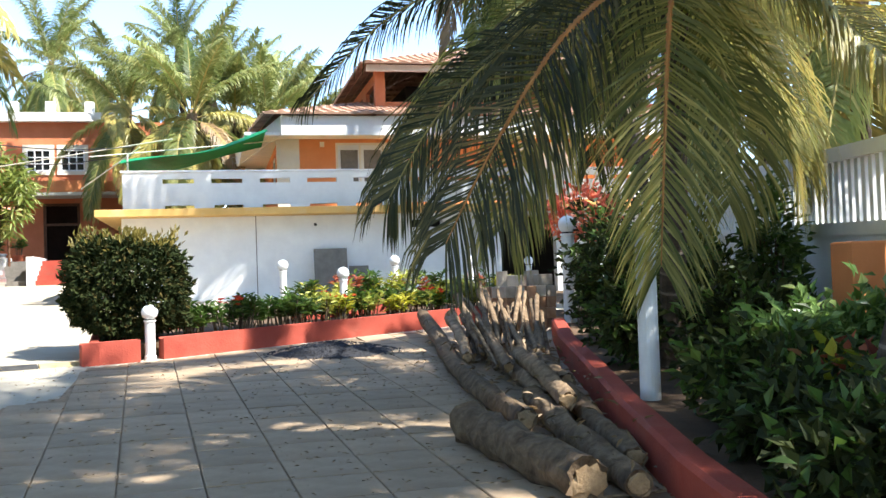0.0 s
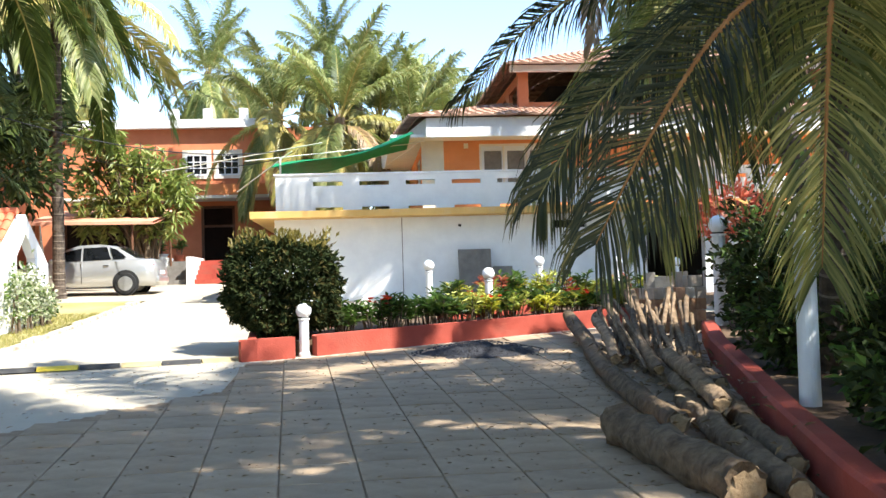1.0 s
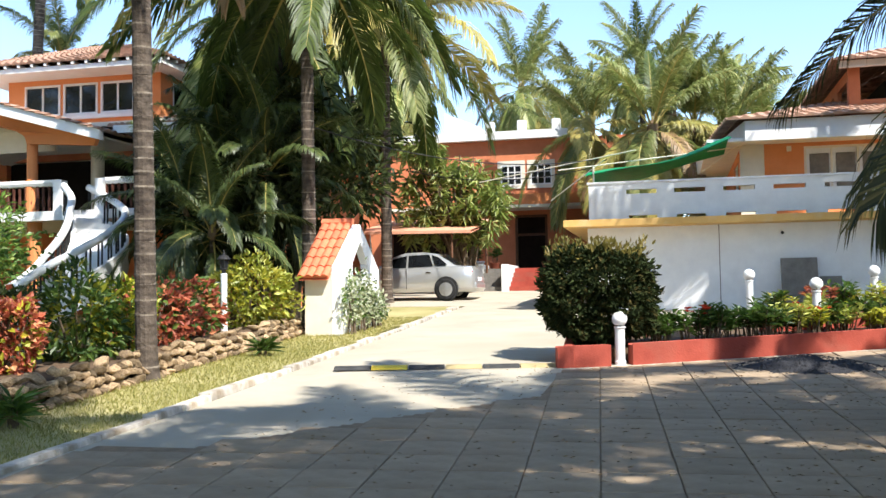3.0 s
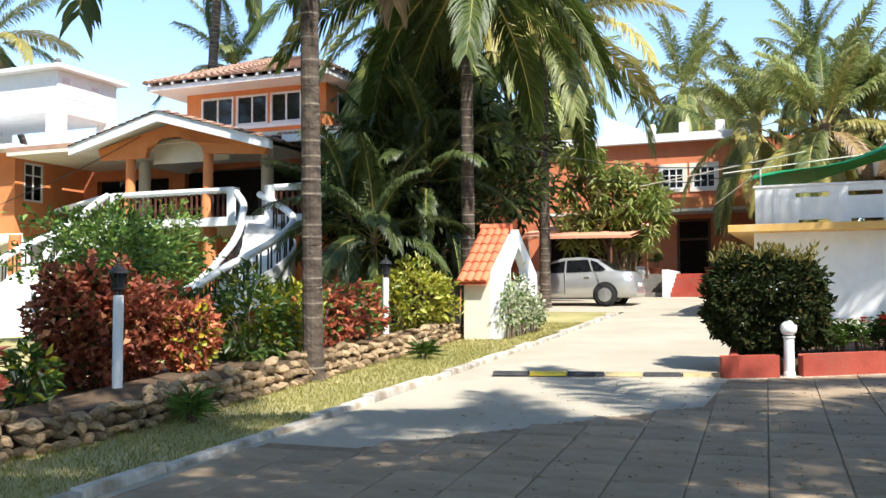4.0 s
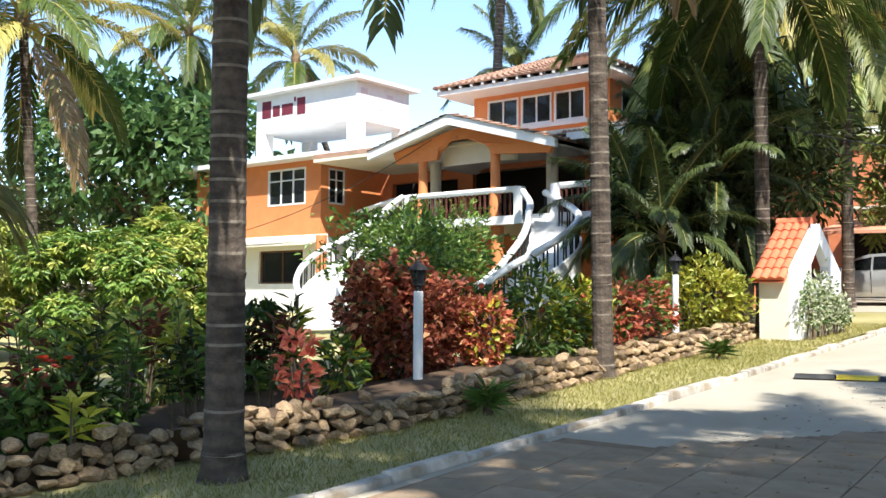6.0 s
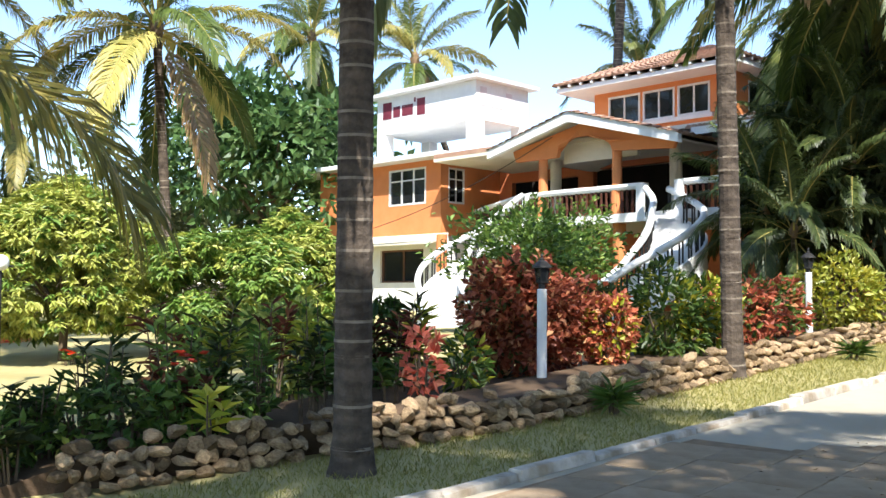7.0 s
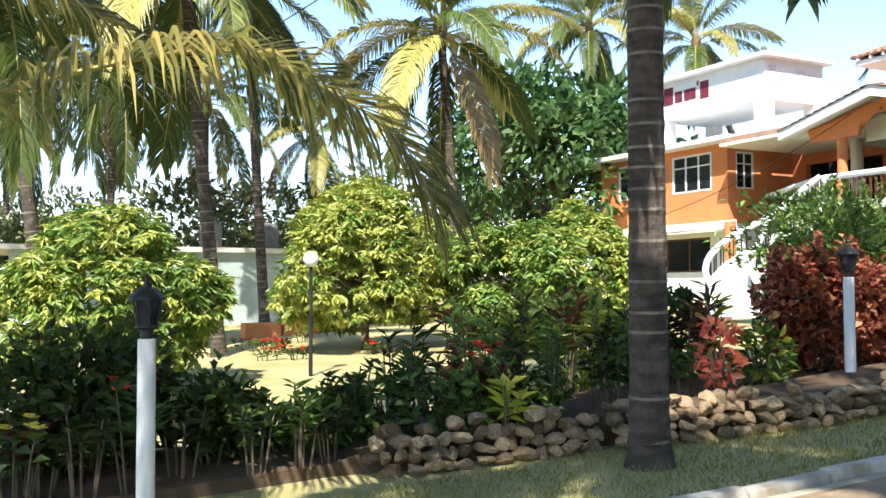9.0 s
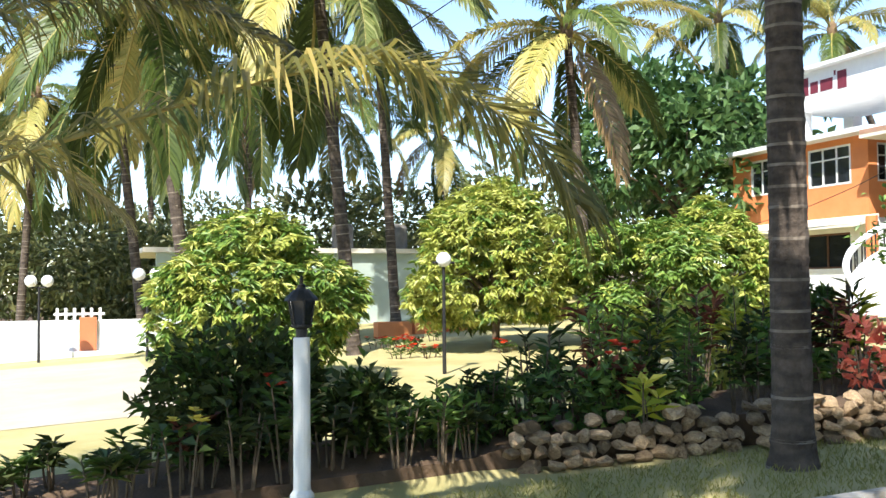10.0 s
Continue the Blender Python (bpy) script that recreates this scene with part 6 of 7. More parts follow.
for k in range(26):
    u = k / 25
    x = -0.4 + 5.2 * u + rng.uniform(-0.15, 0.15)
    y = 13.9 + 3.0 * u + rng.uniform(0.0, 0.7)
    kind = k % 4
    mat = (L_GREEN, L_GREEN, L_MANGO, L_YELLOW)[kind] if u > 0.35 else L_GREEN
    stalky(x, y, rng.uniform(0.38, 0.58), 0.3, 11, 17, 0.16, 0.06, mat, "leafy green and yellow bedding plant in the red-kerbed bed", tip=L_FLOWER if k % 9 == 2 else None)
for k in range(14):
    u = k / 13
    stalky(1.4 + 4.2 * u, 17.2 + 1.6 * u + rng.uniform(-0.3, 0.5), rng.uniform(0.5, 0.75), 0.32, 10, 16, 0.18, 0.06, (L_GREEN, L_YELLOW, L_MANGO, L_RED)[k % 4], "leafy croton in the back of the flower bed")

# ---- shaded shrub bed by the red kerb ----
# leaf tones paint the bed's light: near-black L_DEEP for shade, pale L_GLOSS for sun
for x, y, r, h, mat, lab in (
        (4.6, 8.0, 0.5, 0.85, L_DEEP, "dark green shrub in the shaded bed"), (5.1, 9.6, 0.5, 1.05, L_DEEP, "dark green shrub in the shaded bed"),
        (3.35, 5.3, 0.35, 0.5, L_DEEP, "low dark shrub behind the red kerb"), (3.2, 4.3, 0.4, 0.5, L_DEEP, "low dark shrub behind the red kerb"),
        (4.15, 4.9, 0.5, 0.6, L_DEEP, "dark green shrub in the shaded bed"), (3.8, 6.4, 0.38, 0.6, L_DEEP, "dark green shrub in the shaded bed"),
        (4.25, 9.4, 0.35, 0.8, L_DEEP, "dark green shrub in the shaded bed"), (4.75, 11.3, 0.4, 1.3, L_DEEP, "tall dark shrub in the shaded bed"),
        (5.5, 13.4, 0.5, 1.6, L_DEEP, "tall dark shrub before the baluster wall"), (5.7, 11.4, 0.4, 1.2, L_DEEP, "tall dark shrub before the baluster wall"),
        (4.3, 6.5, 0.42, 0.75, L_GLOSS, "glossy shrub with sunlight painted into its pale leaves"), (4.75, 6.3, 0.35, 0.8, L_GLOSS, "glossy shrub with sunlight painted into its pale leaves"),
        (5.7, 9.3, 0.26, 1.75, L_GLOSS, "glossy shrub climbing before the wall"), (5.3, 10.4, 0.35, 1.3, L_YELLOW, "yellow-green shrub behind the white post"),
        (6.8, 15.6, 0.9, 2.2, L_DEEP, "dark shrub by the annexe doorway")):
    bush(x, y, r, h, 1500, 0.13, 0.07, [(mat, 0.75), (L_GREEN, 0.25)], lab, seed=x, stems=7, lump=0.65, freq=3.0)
bush(5.75, 15.0, 0.5, 0.8, 420, 0.2, 0.08, [(L_PINK, 1.0)], "coral red leafed shrub behind the lamp post", z=g(5.75, 15) + 1.35, stems=0, name="coral_shrub")
stalky(5.75, 15.0, 1.6, 0.25, 5, 6, 0.2, 0.07, L_GREEN, "tall thin stalked shrub by the lamp post")
bush(4.2, 5.9, 0.3, 0.55, 140, 0.2, 0.1, [(L_YELLOW, 0.4), (L_RED, 0.6)], "broad variegated leaves low in the shaded bed")

# ---- border behind the rubble wall ----
bush(-8.25, 9.4, 0.5, 1.2, 3200, 0.11, 0.075, [(L_RED, 1.0)], "large copper-red leafed shrub round the garden lantern", name="copper_shrub", seed=2.0, ry=0.6, lump=0.5, freq=3.2)
bush(-8.5, 8.85, 0.42, 1.35, 2600, 0.12, 0.08, [(L_RED, 0.85), (L_DEEP, 0.15)], "tall dark copper-red leafed shrub", name="copper_shrub", seed=4.0, lump=0.55, freq=3.0)
bush(-7.85, 10.1, 0.35, 1.0, 1200, 0.1, 0.07, [(L_RED, 0.8), (L_YELLOW, 0.2)], "copper-red leafed shrub with pale leaves", name="copper_shrub", seed=6.0)
bush(-7.8, 11.4, 0.55, 1.15, 1000, 0.16, 0.07, [(L_GREEN, 0.8), (L_YELLOW, 0.2)], "green croton shrub with yellow leaves", seed=7.0)
bush(-7.6, 12.2, 0.42, 1.05, 600, 0.17, 0.07, [(L_YELLOW, 0.7), (L_GREEN, 0.3)], "yellow and orange croton shrub", seed=8.0)
bush(-7.9, 13.5, 0.55, 1.0, 1000, 0.14, 0.08, [(L_RED, 0.7), (L_GREEN, 0.3)], "red leafed shrub in the border", seed=9.0, ry=0.9)
bush(-8.0, 14.8, 0.5, 1.0, 900, 0.14, 0.08, [(L_RED, 0.6), (L_GREEN, 0.4)], "red and green leafed shrub in the border", seed=9.5)
bush(-7.7, 16.6, 0.85, 1.25, 1700, 0.15, 0.07, [(L_YELLOW, 0.75), (L_MANGO, 0.25)], "bright yellow-green shrub by the well house", seed=10.0)
bush(-7.5, 6.55, 0.16, 0.75, 110, 0.14, 0.08, [(L_PINK, 1.0)], "pink-red leafed shrub beside the palm trunk", seed=11.0)
bush(-14.3, 16.3, 1.5, 2.0, 3800, 0.17, 0.085, [(L_GREEN, 0.5), (L_MANGOG, 0.5)], "large green flowering shrub before the curved stairs", z=g(-14.3, 16.3) + 0.5, seed=13.0, lump=0.75, freq=2.4)
for x, y, h in ((-15.3, 19.5, 3.6), (-17.1, 19.4, 3.7), (-14.5, 18.6, 3.0), (-16.4, 18.9, 3.0)):
    stalky(x, y, h, 0.75, 12, 34, 0.17, 0.085, L_MANGOG, "leggy green climber reaching up to the balustrade", "climber", "stair climbers", z=g(x, y))
bush(-15.2, 17.4, 1.1, 1.6, 1700, 0.16, 0.08, [(L_GREEN, 0.5), (L_MANGOG, 0.5)], "green shrub climbing at the stairs", z=g(-15.2, 17.4) + 1.0, seed=15.0)
bush(-11.2, 14.2, 0.8, 0.9, 900, 0.16, 0.08, [(L_DEEP, 1.0)], "dark green shrub before the stairs", seed=14.0)
bush(-9.3, 7.5, 0.5, 0.95, 800, 0.14, 0.08, [(L_GREEN, 1.0)], "green shrub with white flowers beside copper shrubs", seed=21.0)
bush(-9.9, 6.6, 0.5, 1.0, 800, 0.16, 0.07, [(L_MANGO, 0.6), (L_GREEN, 0.4)], "light green shrub in the garden border", seed=22.0)
bush(-7.75, 7.35, 0.25, 0.6, 260, 0.16, 0.06, [(L_GREEN, 0.7), (L_YELLOW, 0.3)], "small green shrub on the rubble wall", seed=23.0)
# climbing plant on the well house gable
for y, h in ((17.9, 0.9), (18.5, 1.05), (19.1, 0.8), (19.6, 0.55)):
    bush(-6.18, y, 0.12, h, 420, 0.085, 0.06, [(L_PALE, 0.7), (L_GREEN, 0.3)], "pale leafed climber on the white gable", name="climber", ry=0.42, stems=4, seed=y * 3, lump=0.7, freq=2.8, floor=0.02)

for px_, py_ in ((-7.5, 37.4), (-6.9, 37.6), (-4.4, 37.4), (-3.9, 37.7), (-4.9, 37.9), (-7.9, 37.8)):
    stalky(px_, py_, 0.7, 0.2, 6, 12, 0.25, 0.08, L_GREEN, "leafy green plant growing in a pot", "potted_plant", "entrance plants", z=g(-5.7, 34.3) + 1.1)

# hedge and border plants towards the lane
for k in range(54):
    y = -5.5 + k * 0.225 + rng.uniform(-0.1, 0.1)
    x = -8.15 + rng.uniform(-0.6, 0.5)
    kind = rng.integers(0, 6)
    mat = (L_DEEP, L_GREEN, L_DEEP, L_MAROON, L_GREEN, L_DEEP)[kind]
    hh = rng.uniform(0.45, 0.85) * (0.9 if y < 3.4 else 1.2)
    if y < 0.3:
        hh *= 0.5
        mat = (L_GREEN, L_YELLOW, L_GREEN, L_MANGOG, L_DEEP, L_DEEP)[kind]
    stalky(x, y, hh, 0.22, 5, 12, 0.17, 0.085 if kind % 2 else 0.06, mat, "stalky border plant with dark leaves behind the rubble wall", tip=L_FLOWER if k % 13 == 4 else None)
for k in range(13):
    stalky(-9.1 + rng.uniform(-0.5, 0.5), 4.2 + k * 0.3, rng.uniform(0.8, 1.3), 0.25, 6, 14, 0.26, 0.05, (L_DEEP, L_MANGOG, L_MAROON, L_YELLOW)[k % 4], "taller cordyline in the garden border")
stalky(-7.35, 4.05, 0.5, 0.14, 3, 8, 0.26, 0.09, L_YELLOW, "bright yellow leafed plant on the rubble wall")
stalky(-7.7, 0.3, 0.55, 0.2, 3, 6, 0.14, 0.1, L_GREEN, "plant with a yellow flower beside the hedge", tip=L_GOLD)
for x, y, r, hh in ((-8.8, 0.5, 0.36, 0.95), (-8.6, 0.85, 0.4, 1.0), (-8.9, 1.3, 0.36, 0.85), (-8.4, 1.9, 0.26, 0.6)):
    bush(x, y, r, hh, 900, 0.13, 0.075, [(L_DEEP, 0.75), (L_GREEN, 0.25)], "dark leafy hedge shrub beside the lane", seed=y, name="hedge_shrub", lump=0.55, freq=3.0, floor=0.08, group="hedge")
for k in range(8):
    y = 2.3 + 0.36 * k
    bush(-8.3 + rng.uniform(-0.3, 0.25), y, rng.uniform(0.24, 0.34), rng.uniform(0.3, 0.55), 260, 0.13, 0.065, [(L_GREEN, 0.65), ((L_DEEP, L_MANGOG)[k % 2], 0.35)], "leafy green hedge shrub behind the rubble wall", seed=y, name="hedge_shrub", lump=0.5, freq=2.6, floor=0.05, group="hedge")
# fern-like tufts on the verge
for x, y in ((-6.35, 8.2), (-6.4, 14.2)):
    stalky(x, y, 0.3, 0.1, 9, 10, 0.32, 0.04, L_GREEN, "low spiky fern tuft on the verge", "fern_tuft", "verge tufts", z=g(x, y))

# ---- grass of the verge and lawn ----
m = 26000
gx = rng.uniform(-7.0, -5.3, m)
gy = rng.uniform(0.5, 22, m) ** 1.0
keep = np.array([a < road_left(b) - 0.15 for a, b in zip(gx, gy)])
gx, gy = gx[keep], gy[keep]
P = np.stack([gx, gy, np.array([g(a, b) for a, b in zip(gx, gy)])], 1)
D = np.stack([rng.normal(0, 0.6, len(P)), rng.normal(0, 0.6, len(P)), np.ones(len(P))], 1)
verge = leaves("grass", P, D, rand_dirs(len(P)), rng.uniform(0.03, 0.075, len(P)), 0.009, L_GRASS, None)
tagged(verge, "short dry grass of the roadside verge", "grass", kind="stuff")

# ---- far woods ----
P, D = [], []
for k in range(46):
    a = radians(rng.uniform(-25, 130))
    r = rng.uniform(48, 75)
    c = np.array([-r * math.sin(a), r * math.cos(a), 0])
    c[2] = g(c[0], c[1]) + rng.uniform(0.5, 2.5)
    if c[0] > 12:
        c[2] += 2.0
    d = rand_dirs(700)
    P.append(c + d * rng.uniform(0.5, 1, (700, 1)) ** 0.4 * np.array([6, 6, rng.uniform(2.0, 4.0)]))
    D.append(d + rng.normal(size=d.shape) * 0.5)
for k in range(60):
    a = radians(rng.uniform(58, 112))
    r = rng.uniform(40, 58)
    c = np.array([-r * math.sin(a), r * math.cos(a), 0])
    c[2] = g(c[0], c[1]) + rng.uniform(0.8, 4.4)
    d = rand_dirs(900)
    P.append(c + d * rng.uniform(0.3, 1, (900, 1)) ** 0.4 * np.array([3.2, 3.2, rng.uniform(1.4, 2.6)]))
    D.append(d + rng.normal(size=d.shape) * 0.5)
P, D = np.concatenate(P), np.concatenate(D)
tagged(leaves("far_woods", P, D, np.array([0, 0, 1.0]) + rng.normal(size=P.shape) * 0.5, 0.42, 0.2, L_WOODS, None), "distant green scrub and woods beyond the grounds", "woods", kind="stuff")


# ---- rubble retaining wall ----
def stone_meshes(k, mat, seed):
    out = []
    for i in range(k):
        bm = bmesh.new()
        bmesh.ops.create_icosphere(bm, subdivisions=2, radius=0.56)
        cuts = [(Vector(c), rng.uniform(0.27, 0.44)) for c in rand_dirs(10).tolist()]
        for v in bm.verts:
            for c, far in cuts:
                over = v.co.dot(c) - far
                if over > 0:
                    v.co -= c * over
            v.co *= 1 + 0.12 * noise.noise(v.co * 4 + Vector((i, seed, 0)))
        me = bpy.data.meshes.new("stone")
        bm.to_mesh(me)
        bm.free()
        me.materials.append(mat)
        out.append(me)
    return out


STONES = stone_meshes(9, M_STONE, 1.0)
WALL_LINE = [(-7.42, 2.75), (-7.28, 3.2), (-7.2, 4.0), (-7.08, 4.8), (-6.86, 5.6), (-6.62, 6.9), (-6.72, 8.6), (-6.78, 10.5), (-6.85, 13.0), (-6.95, 15.2), (-7.2, 17.8)]
rubble = thing("rubble_wall", 0, 0, 0, "low dry rubble wall of brown laterite stones", "stone wall", kind="structure")
for course in range(4):
    for (ax, ay), (bx, by) in zip(WALL_LINE, WALL_LINE[1:]):
        length = math.hypot(bx - ax, by - ay)
        u = rng.uniform(0, 0.15)
        while u < length:
            w = rng.uniform(0.08, 0.22)
            hgt = 0.1
            f = min(1.0, (u + w / 2) / length)
            x, y = ax + (bx - ax) * f, ay + (by - ay) * f
            if course < 3 or rng.uniform() < 0.55:
                o = new("stone", STONES[rng.integers(0, 9)])
                o.parent = rubble
                inset = 0.035 * course + rng.uniform(-0.03, 0.03)
                o.matrix_local = Matrix.Translation((x - inset, y, g(x, y) + 0.05 + course * hgt + rng.uniform(-0.015, 0.015))) @ Euler((rng.uniform(-0.5, 0.5), rng.uniform(-0.35, 0.35), math.atan2(by - ay, bx - ax) + rng.uniform(-0.4, 0.4))).to_matrix().to_4x4() @ Matrix.Diagonal((w * 1.15, rng.uniform(0.15, 0.24), min(w, hgt) * rng.uniform(1.0, 1.45), 1))
            u += w

# ---- whitewashed kerb of the drive ----
kerb = thing("drive_kerb", 0, 0, 0, "worn whitewashed kerb stones along the grass verge", "kerb", kind="structure")
bm = box(bmesh.new(), -0.07, -0.5, -0.1, 0.07, 0.5, 0.1, bevel=0.02)
for v in bm.verts:
    v.co += Vector((noise.noise(v.co * 9) * 0.02, 0, noise.noise(v.co * 7 + Vector((3, 1, 2))) * 0.02))
KM = bpy.data.meshes.new("kerb_stone")
bm.to_mesh(KM)
bm.free()
KM.materials.append(M_KERB)
y = -3.0
while y < 25:
    ln = rng.uniform(0.55, 0.95)
    x = road_left(y + ln / 2) - 0.08
    o = new("kerb_stone", KM)
    o.parent = kerb
    o.matrix_local = Matrix.Translation((x + rng.uniform(-0.02, 0.02), y + ln / 2, g(x, y + ln / 2) - 0.03 + rng.uniform(-0.03, 0.02))) @ Euler((0.054, rng.uniform(-0.06, 0.06), rng.uniform(-0.05, 0.05) + math.atan2(road_left(y) - road_left(y + ln), ln))).to_matrix().to_4x4() @ Matrix.Diagonal((1, ln * 0.985, 1, 1))
    y += ln

# ---- stack of blocks, gravel heap, logs ----
stack = thing("block_stack", 4.68, 14.95, g(4.68, 14.95), "stack of clay bricks and pale blocks beside the red kerb", "brick stack", turn=8)
bm = box(bmesh.new(), -0.08, -0.13, -0.085, 0.08, 0.13, 0.085, bevel=0.008)
BM_ = bpy.data.meshes.new("brick")
bm.to_mesh(BM_)
bm.free()
BM2 = BM_.copy()
BM_.materials.append(M_BRICK)
BM2.materials.append(M_BLOCK)
for i in range(5):
    for j in range(3):
        for k in range(4):
            o = new("brick", BM2 if k == 3 and rng.uniform() < 0.75 else BM_)
            o.parent = stack
            o.matrix_local = pose(-0.35 + i * 0.175 + rng.uniform(-0.008, 0.008), -0.28 + j * 0.275, 0.085 + k * 0.176, 0, 0, rng.uniform(-3, 3))
for k in range(7):
    o = new("brick", BM2)
    o.parent = stack
    o.matrix_local = pose(rng.uniform(-0.34, 0.34), rng.uniform(-0.25, 0.25), 0.79 + 0.02 * (k % 2), 90 if k % 2 else 0, 0, rng.uniform(0, 180))
heap = thing("gravel_heap", 1.45, 13.0, g(1.45, 13.0), "low heap of black gravel on the paving", "gravel")
bm = bmesh.new()
rings = []
for i in range(14):
    rr = i / 13
    rings.append([bm.verts.new((0.98 * rr * math.cos(a) * (1 + 0.15 * noise.noise((math.cos(a), math.sin(a), 2))), 0.72 * rr * math.sin(a) * (1 + 0.2 * noise.noise((math.cos(a) * 2, math.sin(a), 5))), 0.0)) for a in [6.2832 * k / 36 for k in range(36)]])
for i, ring in enumerate(rings):
    for v in ring:
        v.co.z = 0.17 * (1 - (i / 13) ** 1.4) + 0.05 * noise.noise(v.co * 5) - 0.02 + SLOPE * v.co.y
for r0, r1 in zip(rings, rings[1:]):
    for k in range(36):
        bm.faces.new((r0[k], r0[(k + 1) % 36], r1[(k + 1) % 36], r1[k]))
bmesh.ops.remove_doubles(bm, verts=bm.verts, dist=0.0005)
part("mound", bm, M_GRAVEL, heap, smooth=True)
bm = bmesh.new()
for k in range(900):
    a, rr = rng.uniform(0, 6.28), math.sqrt(rng.uniform(0, 1)) * 1.1
    bmesh_at = (0.98 * rr * math.cos(a), 0.72 * rr * math.sin(a))
    zz = 0.17 * max(0, 1 - rr ** 1.4) + SLOPE * bmesh_at[1] + 0.01
    s = rng.uniform(0.008, 0.022)
    d = [Vector(v) * s for v in ((1, 0, 0), (0, 1, 0), (-1, 0, 0), (0, -1, 0), (0, 0, 0.8))]
    vs = [bm.verts.new(Vector((*bmesh_at, zz)) + q) for q in d]
    for q in range(4):
        bm.faces.new((vs[q], vs[(q + 1) % 4], vs[4]))
tagged(part("pebble", bm, M_GRAVEL, heap), kind="stuff")


def log(points, r, label, ends=True, name="log", taper=0.85):
    """A bark-covered log along points given as x, y and height over the ground."""
    x0, y0, _ = points[0]
    t = thing(name, x0, y0, g(x0, y0), label, "log", "log pile")
    P = [Vector(p) for p in points]
    line = []
    n = 12 if len(P) > 2 else 8
    for i in range(n + 1):
        s = i / n * (len(P) - 1)
        k = min(int(s), len(P) - 2)
        p = P[k].lerp(P[k + 1], s - k)
        q = Vector((p.x - x0 + 0.03 * noise.noise((p.x, p.y * 2, 1)), p.y - y0, g(p.x, p.y) - g(x0, y0) + p.z))
        line.append(q)
    rad = [r * (1 + (taper - 1) * i / n) * (1 + 0.12 * noise.noise((i * 0.9, x0 * 5, y0))) for i in range(n + 1)]
    part("bark", tube(bmesh.new(), line, rad, 14, wobble=0.4), M_LOG, t, smooth=True)
    for e, nb, rr in ((line[0], line[1], rad[0]), (line[-1], line[-2], rad[-1])):
        d = (e - nb).normalized() * 0.012
        part("cut_end", tube(bmesh.new(), [e - d * 0.5, e + d], [rr * 0.88, rr * 0.7], 9, wobble=0.6), M_CUT, t, "pale sawn end")
    return t


log([(1.85, 7.3, 0.15), (1.93, 6.5, 0.16), (2.08, 5.45, 0.15)], 0.155, "thick palm log lying on the paving")
log([(3.1, 15.0, 0.3), (2.85, 12.6, 0.14), (2.5, 10.4, 0.13), (2.35, 8.6, 0.13), (2.3, 7.3, 0.15)], 0.1, "long bent dark log along the pile")
log([(2.72, 8.4, 0.12), (2.5, 6.8, 0.12), (2.37, 5.4, 0.12)], 0.1, "dark bark-covered log in the pile")
log([(3.1, 8.6, 0.12), (2.88, 7.4, 0.12), (2.62, 6.0, 0.12)], 0.095, "dark bark-covered log in the pile")
log([(3.2, 10.4, 0.26), (2.92, 8.8, 0.3), (2.68, 7.4, 0.26)], 0.085, "log with a pale sawn end on the pile")
log([(3.2, 11.2, 0.12), (3.0, 9.6, 0.12), (2.8, 8.2, 0.12)], 0.09, "dark bark-covered log in the pile")
log([(3.4, 12.6, 0.35), (3.1, 11.0, 0.3), (2.86, 9.6, 0.22)], 0.065, "log with a pale sawn end on the pile")
log([(3.2, 13.6, 0.4), (2.95, 12.0, 0.3), (2.7, 10.6, 0.2)], 0.07, "dark bark-covered log in the pile")
log([(3.6, 11.0, 0.12), (3.35, 9.8, 0.14), (3.1, 8.6, 0.2)], 0.1, "dark bark-covered log beside the red kerb")
for k in range(34):
    x = 3.25 + (k % 10) * 0.12 + rng.uniform(-0.05, 0.05)
    y1 = 13.3 + rng.uniform(-0.6, 0.5)
    lift = 0.06 + 0.09 * (k // 10) + rng.uniform(0, 0.1)
    log([(x + rng.uniform(-0.1, 0.1), y1, lift + rng.uniform(0.2, 0.5)), (2.95 + (x - 3.25) * 0.55 + rng.uniform(-0.1, 0.1), y1 - rng.uniform(1.5, 3.0), lift * 0.7)], rng.uniform(0.022, 0.05), "thin branch pole stacked on the log pile", name="branch_pole", taper=0.75)

n = 900
lx, ly = rng.uniform(2.2, 4.4, n), rng.uniform(5.4, 14.0, n)
ok = (lx > 2.0 + 0.1 * (ly - 5.4)) & (lx < 2.1 + 0.235 * (ly - 3.0))
lx, ly = lx[ok], ly[ok]
P = np.stack([lx, ly, np.array([g(a, b) for a, b in zip(lx, ly)]) + rng.uniform(0.03, 0.3, len(lx))], 1)
D = rand_dirs(len(P)) * np.array([1, 1, 0.35])
tagged(leaves("dry_litter", P, D, np.array([0, 0, 1.0]) + rng.normal(size=P.shape) * 0.5, rng.uniform(0.04, 0.13, len(P)), 0.03, L_DRY, None), "dry brown leaves and bark scraps among the logs", "litter", kind="stuff")
n = 2200
lx, ly = 2.6 - 6.5 * rng.uniform(0, 1, n) ** 2.2, rng.uniform(4, 13, n)
P = np.stack([lx, ly, np.array([g(a, b) for a, b in zip(lx, ly)]) + 0.032], 1)
D = rand_dirs(n) * np.array([1, 1, 0.05])
tagged(leaves("leaf_litter", P, D, np.tile([0, 0, 1.0], (n, 1)), rng.uniform(0.02, 0.07, n), 0.015, L_DRY, None), "scattered dry leaf bits on the paving", "litter", kind="stuff")

# ---- white baluster wall beside the shrub bed ----
bw = thing("baluster_wall", 0, 0, 0, "white garden wall topped by a row of slats", "wall", kind="structure")
wa, wb = Vector((5.15, 4.2)), Vector((8.35, 18.4))
wl = (wb - wa).length
wd = (wb - wa) / wl
